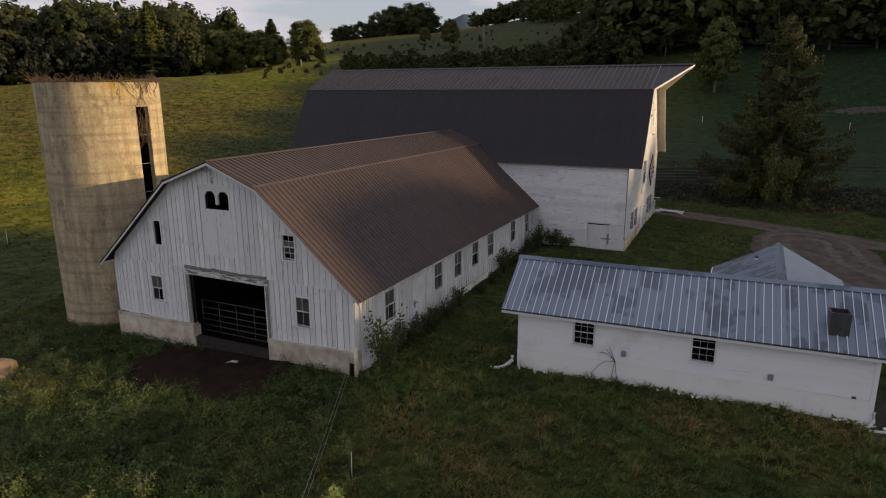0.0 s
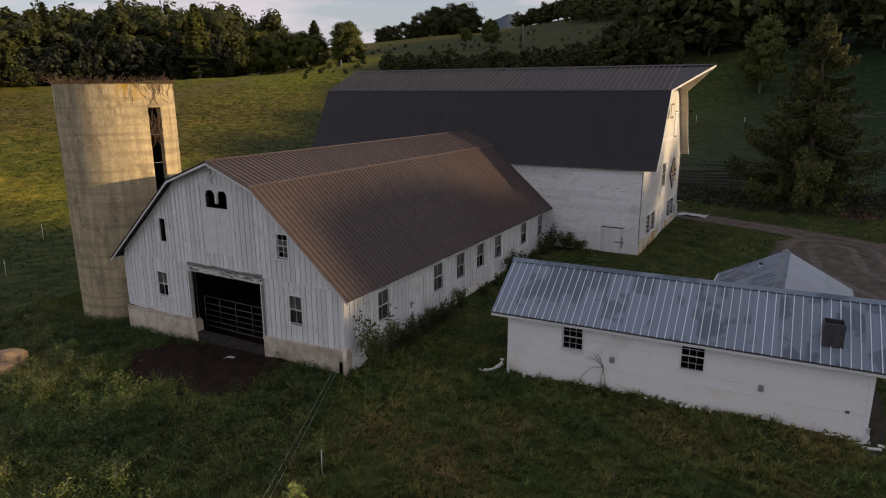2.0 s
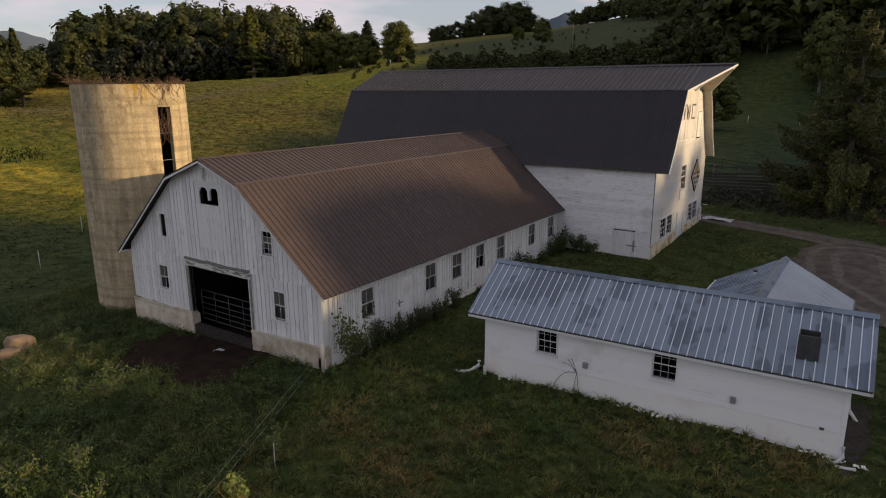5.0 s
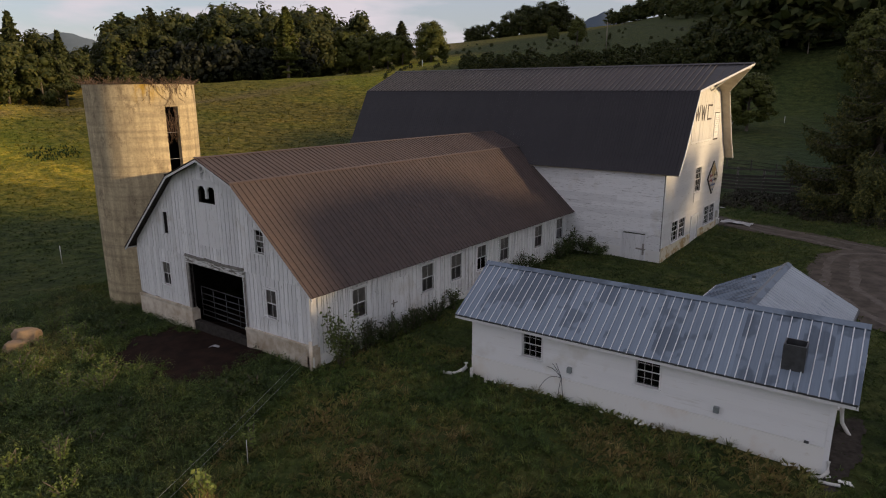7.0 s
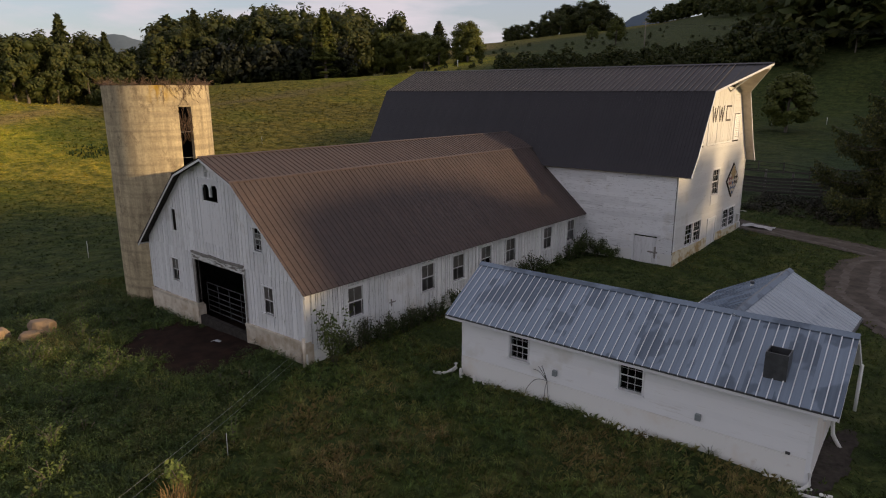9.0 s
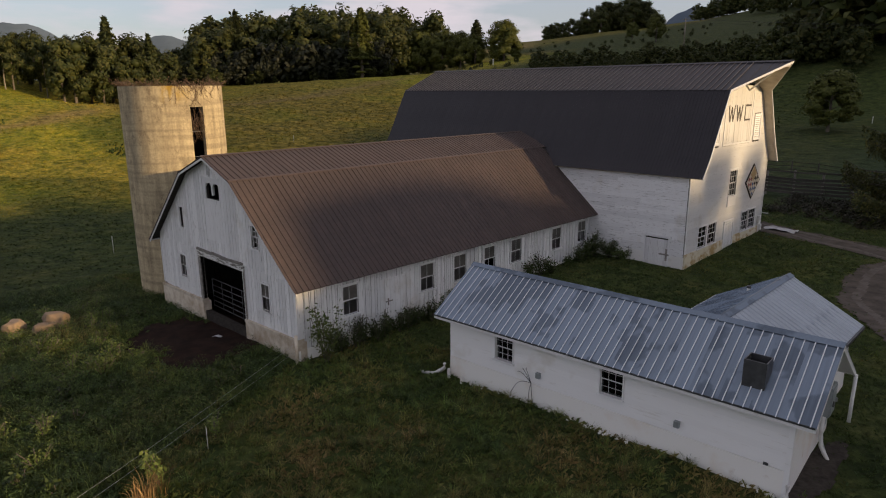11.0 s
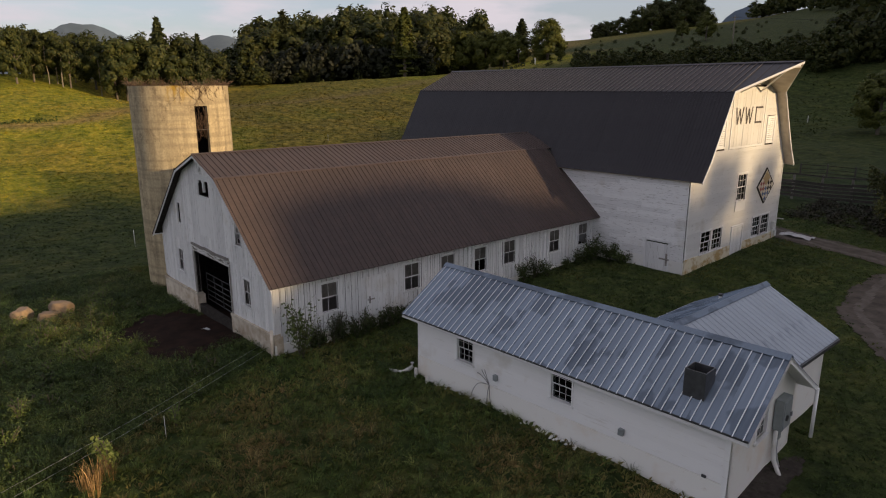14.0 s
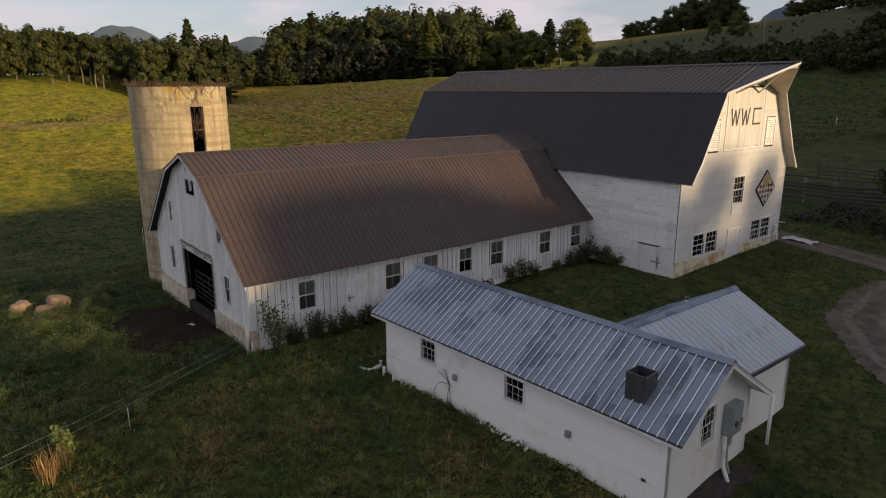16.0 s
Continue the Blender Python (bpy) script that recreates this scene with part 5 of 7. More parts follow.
# cross wing behind, gable end away from the lane
WX0, WX1, WXR, WY1, WZ, WZE = -0.1, 4.3, 2.08, 31.75, 3.46, 2.13
wing_slope = (WZ - WZE) / (4.56 - WXR)
bm = bmesh.new()
box(bm, (WX0, 27.2, -0.8), (WX0 + 0.2, WY1, 2.1))
part("wing_wall", bm, M_BLOCK, milk)
bm = bmesh.new()
box(bm, (WX1 - 0.2, 27.6, -0.8), (WX1, WY1, 2.1))
part("wing_wall", bm, M_BLOCK, milk)
lintel_wall("wing_gable", lambda u, w, z: (u, WY1 + w, z), WX0, WX1, -0.8, lambda x: WZ - 0.08 - abs(x - WXR) * wing_slope, [], 0.2, M_BLOCK, milk, (WXR,))
for sgn, ex_ in ((1, 4.56), (-1, -0.4)):
    y0 = 25.55
    dk = slab("wing_roof", ((WXR, y0, WZ - 0.02), (WXR, 32.0, WZ - 0.02), (ex_, 32.0, WZE - 0.02), (ex_, 27.5, WZE - 0.02)), 0.06, M_TRIM, milk)
    dn = Vector((ex_ - WXR, 0, WZE - WZ))
    n = 12
    for k in range(n):
        ya = y0 + (32.03 - y0) * k / n
        frac = 1.0
        # east slope in a lighter copy of the sheet, eastern skylight painted in
        me = ribbed_sheet("roof_sheet", (32.03 - y0) / n, dn.length * min(1.0, 0.35 + 0.4 * k) + 0.03, 2, 0.022, 0.02, M_ROOF_SKYLIT if sgn > 0 else M_ROOF_GALV) if k < 2 or k == 2 else me
        ex, ey = Vector((0, 1, 0)), dn.normalized()
        ez = ex.cross(ey)
        ez = ez if ez.z > 0 else -ez
        share("roof_sheet", me, Matrix.Translation((WXR, ya, WZ)) @ Matrix((ex, ey, ez)).transposed().to_4x4(), dk)
    bm = bmesh.new()
    box(bm, (ex_ - 0.02, 28.0, WZE - 0.14), (ex_ + sgn * 0.08, 32.0, WZE - 0.03))
    part("gutter", bm, M_DARK_METAL if sgn > 0 else M_TRIM, milk)
    put("rake_board", [(x, y, z) for y in (31.98, 32.03) for x, z in ((WXR, WZ - 0.03), (ex_, WZE - 0.03), (ex_, WZE - 0.16), (WXR, WZ - 0.18))],
        [(0, 1, 2, 3), (7, 6, 5, 4), (0, 4, 5, 1), (1, 5, 6, 2), (2, 6, 7, 3), (3, 7, 4, 0)], M_TRIM, milk)
bm = bmesh.new()
vs = [bm.verts.new((WXR + dx, y, WZ + dz)) for y in (25.8, 32.05) for dx, dz in ((-0.16, -0.05), (0, 0.055), (0.16, -0.05), (0.16, -0.065), (0, 0.035), (-0.16, -0.065))]
for i in range(6):
    bm.faces.new([vs[i], vs[(i + 1) % 6], vs[6 + (i + 1) % 6], vs[6 + i]])
bm.faces.new(vs[:6])
bm.faces.new(vs[6:])
part("ridge_cap", bm, M_ROOF_GALV, milk)
tubes("vent_pipe", [[(1.25, 30.4, 2.9), (1.25, 30.4, 3.13)]], 0.055, M_PVC, milk, 10)
tubes("vent_cap", [[(1.25, 30.4, 3.12), (1.25, 30.4, 3.2)]], 0.075, M_DARK_METAL, milk, 10)

# open square flue on the front slope
bm = bmesh.new()
fu, fv, fs_ = 10.4, 0.55, 0.29
for (a, b, c, d) in ((-fs_, -fs_, fs_, -fs_ + 0.03), (-fs_, fs_ - 0.03, fs_, fs_), (-fs_, -fs_ + 0.03, -fs_ + 0.03, fs_ - 0.03), (fs_ - 0.03, -fs_ + 0.03, fs_, fs_ - 0.03)):
    box(bm, (fu + a, fv + b, 2.1), (fu + c, fv + d, 3.1), MH)
part("roof_flue", bm, M_DARK_METAL, milk, "open dark sheet-metal roof duct")
bm = bmesh.new()
box(bm, (fu - 0.27, fv - 0.27, 2.85), (fu + 0.27, fv + 0.27, 2.87), MH)
part("flue_damper", bm, M_BLACK, milk)

# wall fittings
for u, z in ((3.9, 0.82), (8.61, 0.76)):
    bm = bmesh.new()
    box(bm, (u - 0.08, -0.14, z - 0.1), (u + 0.08, -0.02, z + 0.1), MH, 0.012)
    part("outlet_box", bm, M_CABINET, milk)
bm = bmesh.new()
box(bm, (10.95, -0.07, 0.44), (11.07, -0.03, 0.51), MH)
part("hose_tap", bm, M_DARK_METAL, milk)
loom = []
for k, (du, dz, sag) in enumerate(((-0.35, 0.45, 0.1), (-0.22, 0.5, 0.12), (-0.55, 0.28, 0.3), (-0.8, -0.55, 0.5), (-0.1, -0.75, 0.15), (0.12, -0.9, 0.2))):
    loom.append([mh_at(3.62 + du * t, -0.06 - 0.25 * math.sin(t * 3.0) * sag, 0.45 + dz * t + sag * math.sin(t * math.pi) * 0.5) for t in [i / 6 for i in range(7)]])
wires = thing("loose_cables", "loose black cables hanging from the wall", "cable", mh_at(3.62, -0.06, 0.45))
for ln in loom:
    tubes("cable", [ln], 0.009, M_CABLE, wires, 5)
cab = thing("electrical_cabinet", "grey steel electrical cabinet with conduits on the gable", "electrical box", mh_at(11.750, 3.300, 0.9))
bm = bmesh.new()
box(bm, (11.580, 2.920, 0.85), (11.830, 3.560, 1.78), MH, 0.015)
part("case", bm, M_CABINET, cab)
bm = bmesh.new()
box(bm, (11.825, 2.960, 0.9), (11.850, 3.520, 1.73), MH, 0.008)
d = part("door", bm, M_CABINET, cab)
bm = bmesh.new()
bmesh.ops.create_cone(bm, cap_ends=True, segments=16, radius1=0.09, radius2=0.085, depth=0.05, matrix=MH @ pose(11.860, 3.150, 1.22, 0, 90, 0))
part("meter_dial", bm, M_DARK_METAL, d)
bm = bmesh.new()
box(bm, (11.850, 3.420, 1.2), (11.900, 3.480, 1.32), MH)
part("handle", bm, M_GALV, cab)
tubes("conduit", [[mh_at(11.700, 2.900, 0.86), mh_at(11.700, 2.900, 0.3), mh_at(11.750, 2.880, -0.05), mh_at(12.000, 2.700, -0.35), mh_at(12.200, 2.600, -0.5)]], 0.06, M_PVC, cab, 10)
tubes("conduit", [[mh_at(11.680, 3.150, 0.86), mh_at(11.680, 3.150, 0.2), mh_at(11.730, 3.150, -0.1), mh_at(11.950, 3.000, -0.5)]], 0.04, M_GALV, cab, 10)
bm = bmesh.new()
box(bm, (11.580, 3.100, 0.5), (11.730, 3.300, 0.86), MH, 0.01)
part("junction_box", bm, M_CABINET, cab)
# downspouts
spout = thing("downspout", "white metal downspout at the back corner", "drainpipe", mh_at(12.1, 4.8, -0.2))
tubes("pipe", [[mh_at(12.08, 4.9, 1.6), mh_at(12.08, 4.9, 0.0)]], 0.055, M_TRIM, spout, 8)
spout = thing("drain_pipe", "dirty white drain pipe at the wall's corner", "drainpipe", mh_at(-0.1, -0.1, -0.5))
tubes("upright_pipe", [[mh_at(-0.16, -0.2, 0.12), mh_at(-0.16, -0.2, -0.05), mh_at(-0.3, -0.3, -0.2)]], 0.075, M_PVC, spout, 8)
tubes("elbow", [[mh_at(-0.28, -0.29, -0.14), mh_at(-0.42, -0.4, -0.26), mh_at(-0.6, -0.5, -0.3), mh_at(-1.0, -0.62, -0.3)]], 0.06, M_PVC, spout, 8)
tubes("stub_pipe", [[mh_at(0.12, -0.28, -0.75), mh_at(0.12, -0.26, 0.0)]], 0.065, M_PVC, spout, 8)
tubes("second_stub", [[mh_at(0.75, -0.3, -0.75), mh_at(0.75, -0.27, -0.12)]], 0.065, M_PVC, spout, 8)
spout = thing("drain_pipe", "broken white drain pipe at the front corner", "drainpipe", mh_at(11.55, -0.2, -0.4))
tubes("elbow", [[mh_at(11.6, -0.1, 0.1), mh_at(11.62, -0.14, -0.2), mh_at(11.48, -0.3, -0.33), mh_at(11.25, -0.4, -0.35)]], 0.055, M_PVC, spout, 8)
tubes("tail_pipe", [[mh_at(11.95, -0.42, -0.35), mh_at(11.75, -0.46, -0.36), mh_at(11.45, -0.5, -0.36)]], 0.05, M_PVC, spout, 8)

# ---- silo ----
SX, SY, SR, S0, S1 = -28.0, 22.8, 2.7, -1.6, 10.35
silo = thing("silo", "old roofless concrete stave silo, stained and vine-topped", "silo", (SX, SY, -1.1))
slot_a, slot_half = radians(3.0), 0.135
vs, fs = [], []
angs = [slot_a + slot_half + (2 * math.pi - 2 * slot_half) * k / 95 for k in range(96)]
levels, sunk = [], []
z = S0
while z < S1 - 0.8:
    levels += [z, z + 0.735, z + 0.742, z + 0.755]
    sunk += [0.0, 0.0, 0.012, 0.012]
    z += 0.76
levels += [z, S1]
sunk += [0.0, 0.0]
rs = random.Random(3)
for i, z in enumerate(levels):
    o = -sunk[i]
    for a in angs:
        r = SR + o + 0.008 * math.sin(3 * a + 0.6 * z)
        vs.append((SX + r * math.cos(a), SY + r * math.sin(a), z))
n = len(angs)
for i in range(len(levels) - 1):
    fs += [(i * n + k, i * n + k + 1, (i + 1) * n + k + 1, (i + 1) * n + k) for k in range(n - 1)]
k0 = len(vs)
for z in (S0, S1):
    vs += [(SX + (SR - 0.22) * math.cos(a), SY + (SR - 0.22) * math.sin(a), z) for a in angs]
fs += [(k0 + k, k0 + n + k, k0 + n + k + 1, k0 + k + 1) for k in range(n - 1)]
top = (len(levels) - 1) * n
fs += [(top + k, top + k + 1, k0 + n + k + 1, k0 + n + k) for k in range(n - 1)]
for e in (0, n - 1):
    fs.append(tuple(i * n + e for i in range(len(levels))) + (k0 + n + e, k0 + e))
put("shell", vs, fs, M_CONCRETE, silo)
# the chute opening stops below the rim
vs, fs = [], []
for z in (9.25, S1):
    for r in (SR + 0.005, SR - 0.22):
        vs += [(SX + r * math.cos(slot_a + s), SY + r * math.sin(slot_a + s), z) for s in (-slot_half, -slot_half / 2, 0, slot_half / 2, slot_half)]
for k in range(4):
    fs += [(k, k + 1, 10 + k + 1, 10 + k), (5 + k, 15 + k, 15 + k + 1, 5 + k + 1), (k, 5 + k, 5 + k + 1, k + 1), (10 + k, 10 + k + 1, 15 + k + 1, 15 + k)]
put("lintel", vs, fs, M_CONCRETE, silo)
for k in range(6):
    z = 1.2 + 1.35 * k
    p = [(SX + (SR - 0.05) * math.cos(slot_a + q), SY + (SR - 0.05) * math.sin(slot_a + q), z) for q in (-slot_half, slot_half)]
    tubes("rung", [p], 0.012, M_GALV, silo, 6)
# black panel added inside the opening to stand for its deep shade
bm = bmesh.new()
box(bm, (SX + SR - 1.1, SY - 0.9, S0), (SX + SR - 1.03, SY + 1.2, 9.3))
part("chute_door", bm, M_BLACK, silo, "dark boards closing the chute")
# dead vines over the rim
lines = []
for i in range(420):
    a = rs.uniform(0, 2 * math.pi)
    r = SR + rs.uniform(-0.25, 0.05)
    p = Vector((SX + r * math.cos(a), SY + r * math.sin(a), S1 - 0.02))
    d = Vector((rs.uniform(-1, 1), rs.uniform(-1, 1), rs.uniform(0.3, 1.5)))
    ln = [p]
    for k in range(3):
        d += Vector((rs.uniform(-0.6, 0.6), rs.uniform(-0.6, 0.6), rs.uniform(-0.6, 0.2)))
        p = p + d * 0.12
        if p.z < S1 - 0.02:
            p.z = S1
        ln.append(p)
    lines.append(ln)
for i in range(46):
    a = slot_a + rs.uniform(-0.45, 0.6)
    z, ln, slant = S1 + 0.05, [], rs.uniform(-0.06, 0.05)
    for k in range(rs.choice((3, 4, 5, 6, 8, 10))):
        ln.append((SX + (SR + 0.04 + rs.uniform(0, 0.05)) * math.cos(a), SY + (SR + 0.04) * math.sin(a), z))
        a += slant + rs.uniform(-0.03, 0.03)
        z -= rs.uniform(0.04, 0.2)
    lines.append(ln)
for i in range(40):
    a = slot_a + rs.uniform(-slot_half, slot_half)
    z = rs.uniform(8.2, 9.4)
    lines.append([(SX + (SR - 0.05 + rs.uniform(-0.1, 0.1)) * math.cos(a + rs.uniform(-0.06, 0.06)), SY + SR * math.sin(a + rs.uniform(-0.06, 0.06)), z - 0.3 * k) for k in range(4)])
tubes("vines", lines, 0.009, M_TWIG, silo, 3)


# ---- vegetation: meshes from arrays ----
def array_mesh(name, verts, tris, material, tint=None, shade=None):
    """A mesh from arrays of points and triangles, with a shade per point where given."""
    me = bpy.data.meshes.new(name)
    nv, nt = len(verts), len(tris)
    me.vertices.add(nv)
    me.vertices.foreach_set("co", np.ascontiguousarray(verts, dtype=np.float32).ravel())
    me.loops.add(nt * 3)
    me.loops.foreach_set("vertex_index", np.ascontiguousarray(tris, dtype=np.int32).ravel())
    me.polygons.add(nt)
    me.polygons.foreach_set("loop_start", np.arange(0, nt * 3, 3, dtype=np.int32))
    me.polygons.foreach_set("loop_total", np.full(nt, 3, dtype=np.int32))
    if tint is not None:
        at = me.attributes.new("tint", "FLOAT", "POINT")
        at.data.foreach_set("value", np.ascontiguousarray(tint, dtype=np.float32))
    if shade is not None:
        at = me.attributes.new("shade", "FLOAT", "POINT")
        at.data.foreach_set("value", np.ascontiguousarray(shade, dtype=np.float32))
    me.update(calc_edges=True)
    me.materials.append(material)
    return me


def leaf_cards(pos, out, size, rng, flat=0.5, aspect=1.3):
    """Bent leaf clumps: four points and two triangles each, facing roughly along out."""
    n = len(pos)
    nrm = out + rng.normal(0, flat, (n, 3))
    nrm /= np.linalg.norm(nrm, axis=1, keepdims=True) + 1e-9
    a = np.cross(nrm, rng.normal(0, 1, (n, 3)))
    a /= np.linalg.norm(a, axis=1, keepdims=True) + 1e-9
    b = np.cross(nrm, a)
    s = (size * rng.uniform(0.6, 1.4, n))[:, None]
    bend = nrm * s * 0.3
    v = np.stack([pos - a * s * aspect - bend, pos + b * s * rng.uniform(0.5, 1.0, (n, 1)), pos + a * s * aspect - bend, pos - b * s * rng.uniform(0.5, 1.0, (n, 1))], 1)
    t = np.arange(n)[:, None] * 4
    tri = np.concatenate([t + np.array([[0, 1, 3]]), t + np.array([[1, 2, 3]])])
    return v.reshape(-1, 3), tri


def lump(c, rad, rng, split=True):
    """A rough rounded mass of twigs and leaves in the crown's inside."""
    g = (1 + 5 ** 0.5) / 2
    v = [(-1, g, 0), (1, g, 0), (-1, -g, 0), (1, -g, 0), (0, -1, g), (0, 1, g), (0, -1, -g), (0, 1, -g), (g, 0, -1), (g, 0, 1), (-g, 0, -1), (-g, 0, 1)]
    v = [np.array(p) / math.sqrt(1 + g * g) for p in v]
    tri = [(0, 11, 5), (0, 5, 1), (0, 1, 7), (0, 7, 10), (0, 10, 11), (1, 5, 9), (5, 11, 4), (11, 10, 2), (10, 7, 6), (7, 1, 8), (3, 9, 4), (3, 4, 2), (3, 2, 6), (3, 6, 8), (3, 8, 9), (4, 9, 5), (2, 4, 11), (6, 2, 10), (8, 6, 7), (9, 8, 1)]
    seen, out = {}, []

    def mid(a, b):
        key = (min(a, b), max(a, b))
        if key not in seen:
            p = v[a] + v[b]
            v.append(p / np.linalg.norm(p))
            seen[key] = len(v) - 1
        return seen[key]
    if not split:
        return c + np.array(v) * rng.uniform(0.85, 1.15, (12, 1)) * rad, np.array(tri)
    for a, b, d in tri:
        ab, bd, da = mid(a, b), mid(b, d), mid(d, a)
        out += [(a, ab, da), (b, bd, ab), (d, da, bd), (ab, bd, da)]
    p = np.array(v) * rng.uniform(0.8, 1.12, (len(v), 1))
    return c + p * rad, np.array(out)


def gathered(pieces):
    """Several (points, triangles) as one."""
    vs, ts, n = [], [], 0
    for v, t in pieces:
        vs.append(v)
        ts.append(t + n)
        n += len(v)
    return np.concatenate(vs), np.concatenate(ts)


def broadleaf(rng, tall, wide, bole, cards, size, boughs=14):
    """An uneven crown of boughs, each with clumps of leaf cards; also the masses (centre, radii) within."""
    pos, out, cores = [], [], []
    clumps = 5
    per = cards // (boughs * clumps)
    heart = np.array([0, 0, bole + 0.45 * (tall - bole)])
    for k in range(boughs):
        f = (k + 0.5) / boughs
        zc = bole + (tall - bole) * (0.1 + 0.76 * f)
        r = wide * min(1.0, 0.62 + 1.2 * f) * math.sqrt(max(0.04, 1 - f ** 1.7)) * rng.uniform(0.4, 0.8)
        a = k * 2.4 + rng.uniform(-0.5, 0.5)
        c = np.array([r * math.cos(a), r * math.sin(a), zc])
        q = rng.uniform(0.3, 0.46)
        rad = np.array([wide * q, wide * q, (tall - bole) * rng.uniform(0.1, 0.16)])
        cores.append((c, rad * 0.52))
        for j in range(clumps):
            e = rng.normal(0, 1, 3) + np.array([0.5 * math.cos(a), 0.5 * math.sin(a), 0.35])
            e /= np.linalg.norm(e)
            cc, cr = c + e * rad * 0.62, rad * rng.uniform(0.34, 0.62)
            d = rng.normal(0, 1, (per, 3))
            d /= np.linalg.norm(d, axis=1, keepdims=True)
            p = cc + d * cr * (0.45 + 0.7 * rng.uniform(0, 1, (per, 1)) ** 0.7)
            pos.append(p)
            away = (p - heart) / np.array([wide, wide, 0.5 * (tall - bole)])
            out.append(0.5 * d + 0.4 * e + 0.5 * away + np.array([0, 0, 0.15]))
    return leaf_cards(np.concatenate(pos), np.concatenate(out), size, rng, 0.34), cores


def conifer(rng, tall, wide, bole, cards, size, droop=0.25, power=0.8):
    """Leaf cards on whorls of branches that shorten towards the tip."""
    f = rng.uniform(0, 1, cards) ** 0.8
    z = bole + (tall - bole) * f
    whorl = np.round(z / (tall / 16)) * (tall / 16)
    z = z * 0.7 + whorl * 0.3
    reach = wide * np.maximum(0.03, (1 - (z - bole) / (tall - bole))) ** power
    a = rng.uniform(0, 2 * np.pi, cards)
    arms = np.round(a / 0.7 + whorl * 3.1) * 0.7 - whorl * 3.1 * 0.7
    a = a * 0.55 + arms * 0.45
    r = reach * rng.uniform(0.2, 1.0, cards) ** 0.55 * (0.8 + 0.3 * np.sin(5 * a + whorl * 2))
    pos = np.stack([r * np.cos(a), r * np.sin(a), np.maximum(z - droop * r, 0.3)], 1)
    out = np.stack([np.cos(a) * 0.5, np.sin(a) * 0.5, np.full(cards, 0.8)], 1)
    cores = []
    for k in range(22):
        zz = bole + (tall - bole) * (0.04 + 0.88 * k / 22)
        rr = wide * max(0.05, 1 - (zz - bole) / (tall - bole)) ** power
        cores.append((np.array([0.35 * rr * math.cos(k * 2.4), 0.35 * rr * math.sin(k * 2.4), zz - droop * 0.4 * rr]), np.array([0.33 * rr, 0.33 * rr, 0.022 * tall])))
    return leaf_cards(pos, out, size, rng, 0.6, 1.6), cores


def trunk_mesh(name, tall, radius, rng, material, limbs=5, from_=0.35):
    vs, fs = tube([(0, 0, -0.6), (0.02, 0, tall * 0.25), (rng.uniform(-0.03, 0.03) * tall, rng.uniform(-0.03, 0.03) * tall, tall * 0.6), (0, 0, tall * 0.9)],
                  [radius * 1.25, radius, radius * 0.6, radius * 0.12], 7)
    for k in range(limbs):
        a, z = k * 2.4 + rng.uniform(-0.3, 0.3), tall * (from_ + 0.45 * k / max(1, limbs))
        ln = tall * rng.uniform(0.16, 0.28)
        v, f = tube([(0, 0, z), (ln * 0.5 * math.cos(a), ln * 0.5 * math.sin(a), z + ln * 0.35), (ln * math.cos(a), ln * math.sin(a), z + ln * 0.8)], [radius * 0.4, radius * 0.25, radius * 0.08], 5)
        fs += [tuple(i + len(vs) for i in q) for q in f]
        vs += v
    me = bpy.data.meshes.new(name)
    me.from_pydata(vs, [], fs)
    me.polygons.foreach_set("use_smooth", [True] * len(me.polygons))
    me.materials.append(material)
    return me


NPR = np.random.default_rng(11)
# a few crowns, one metre tall; all trees are these at their own size and turn
SHAPES = []
for k in range(5):
    SHAPES.append(("broad", *broadleaf(NPR, 1.0, 0.32 + 0.05 * (k % 3), 0.03 + 0.05 * (k % 2), 3600, 0.0175, 15)))
for k in range(3):
    SHAPES.append(("pine", *conifer(NPR, 1.0, 0.25 + 0.03 * k, 0.1, 2200, 0.019, 0.06, 0.75)))
SHAPES.append(("cedar", *conifer(NPR, 1.0, 0.21, 0.02, 5200, 0.017, 0.05, 0.6)))

SHAPES.append(("broad", *broadleaf(NPR, 1.0, 0.36, 0.08, 9000, 0.0145, 26)))


def thinned(share, grow, step=1):
    """The same crowns with fewer, larger leaf clumps, for woods seen from afar."""
    out = []
    for kind, (v, t), cores in SHAPES[:9]:
        n = len(v) // 4
        pick = np.sort(NPR.permutation(n)[: int(n * share)])
        q = v.reshape(-1, 4, 3)[pick]
        mid = q.mean(1, keepdims=True)
        q = mid + (q - mid) * grow
        k = np.arange(len(pick))[:, None] * 4
        cards = (q.reshape(-1, 3), np.concatenate([k + np.array([[0, 1, 3]]), k + np.array([[1, 2, 3]])]))
        out.append(gathered([cards] + [lump(c, 0.8 * r, NPR, False) for c, r in (cores[::step] if kind == "broad" else cores[::2])]))
    return out


THIN, FEWER, COARSE = thinned(0.24, 1.6), thinned(0.09, 2.4, 2), thinned(0.018, 4.5, 2)
BARE = broadleaf(NPR, 1.0, 0.3, 0.3, 2400, 0.019, 11)
KINDS = {}


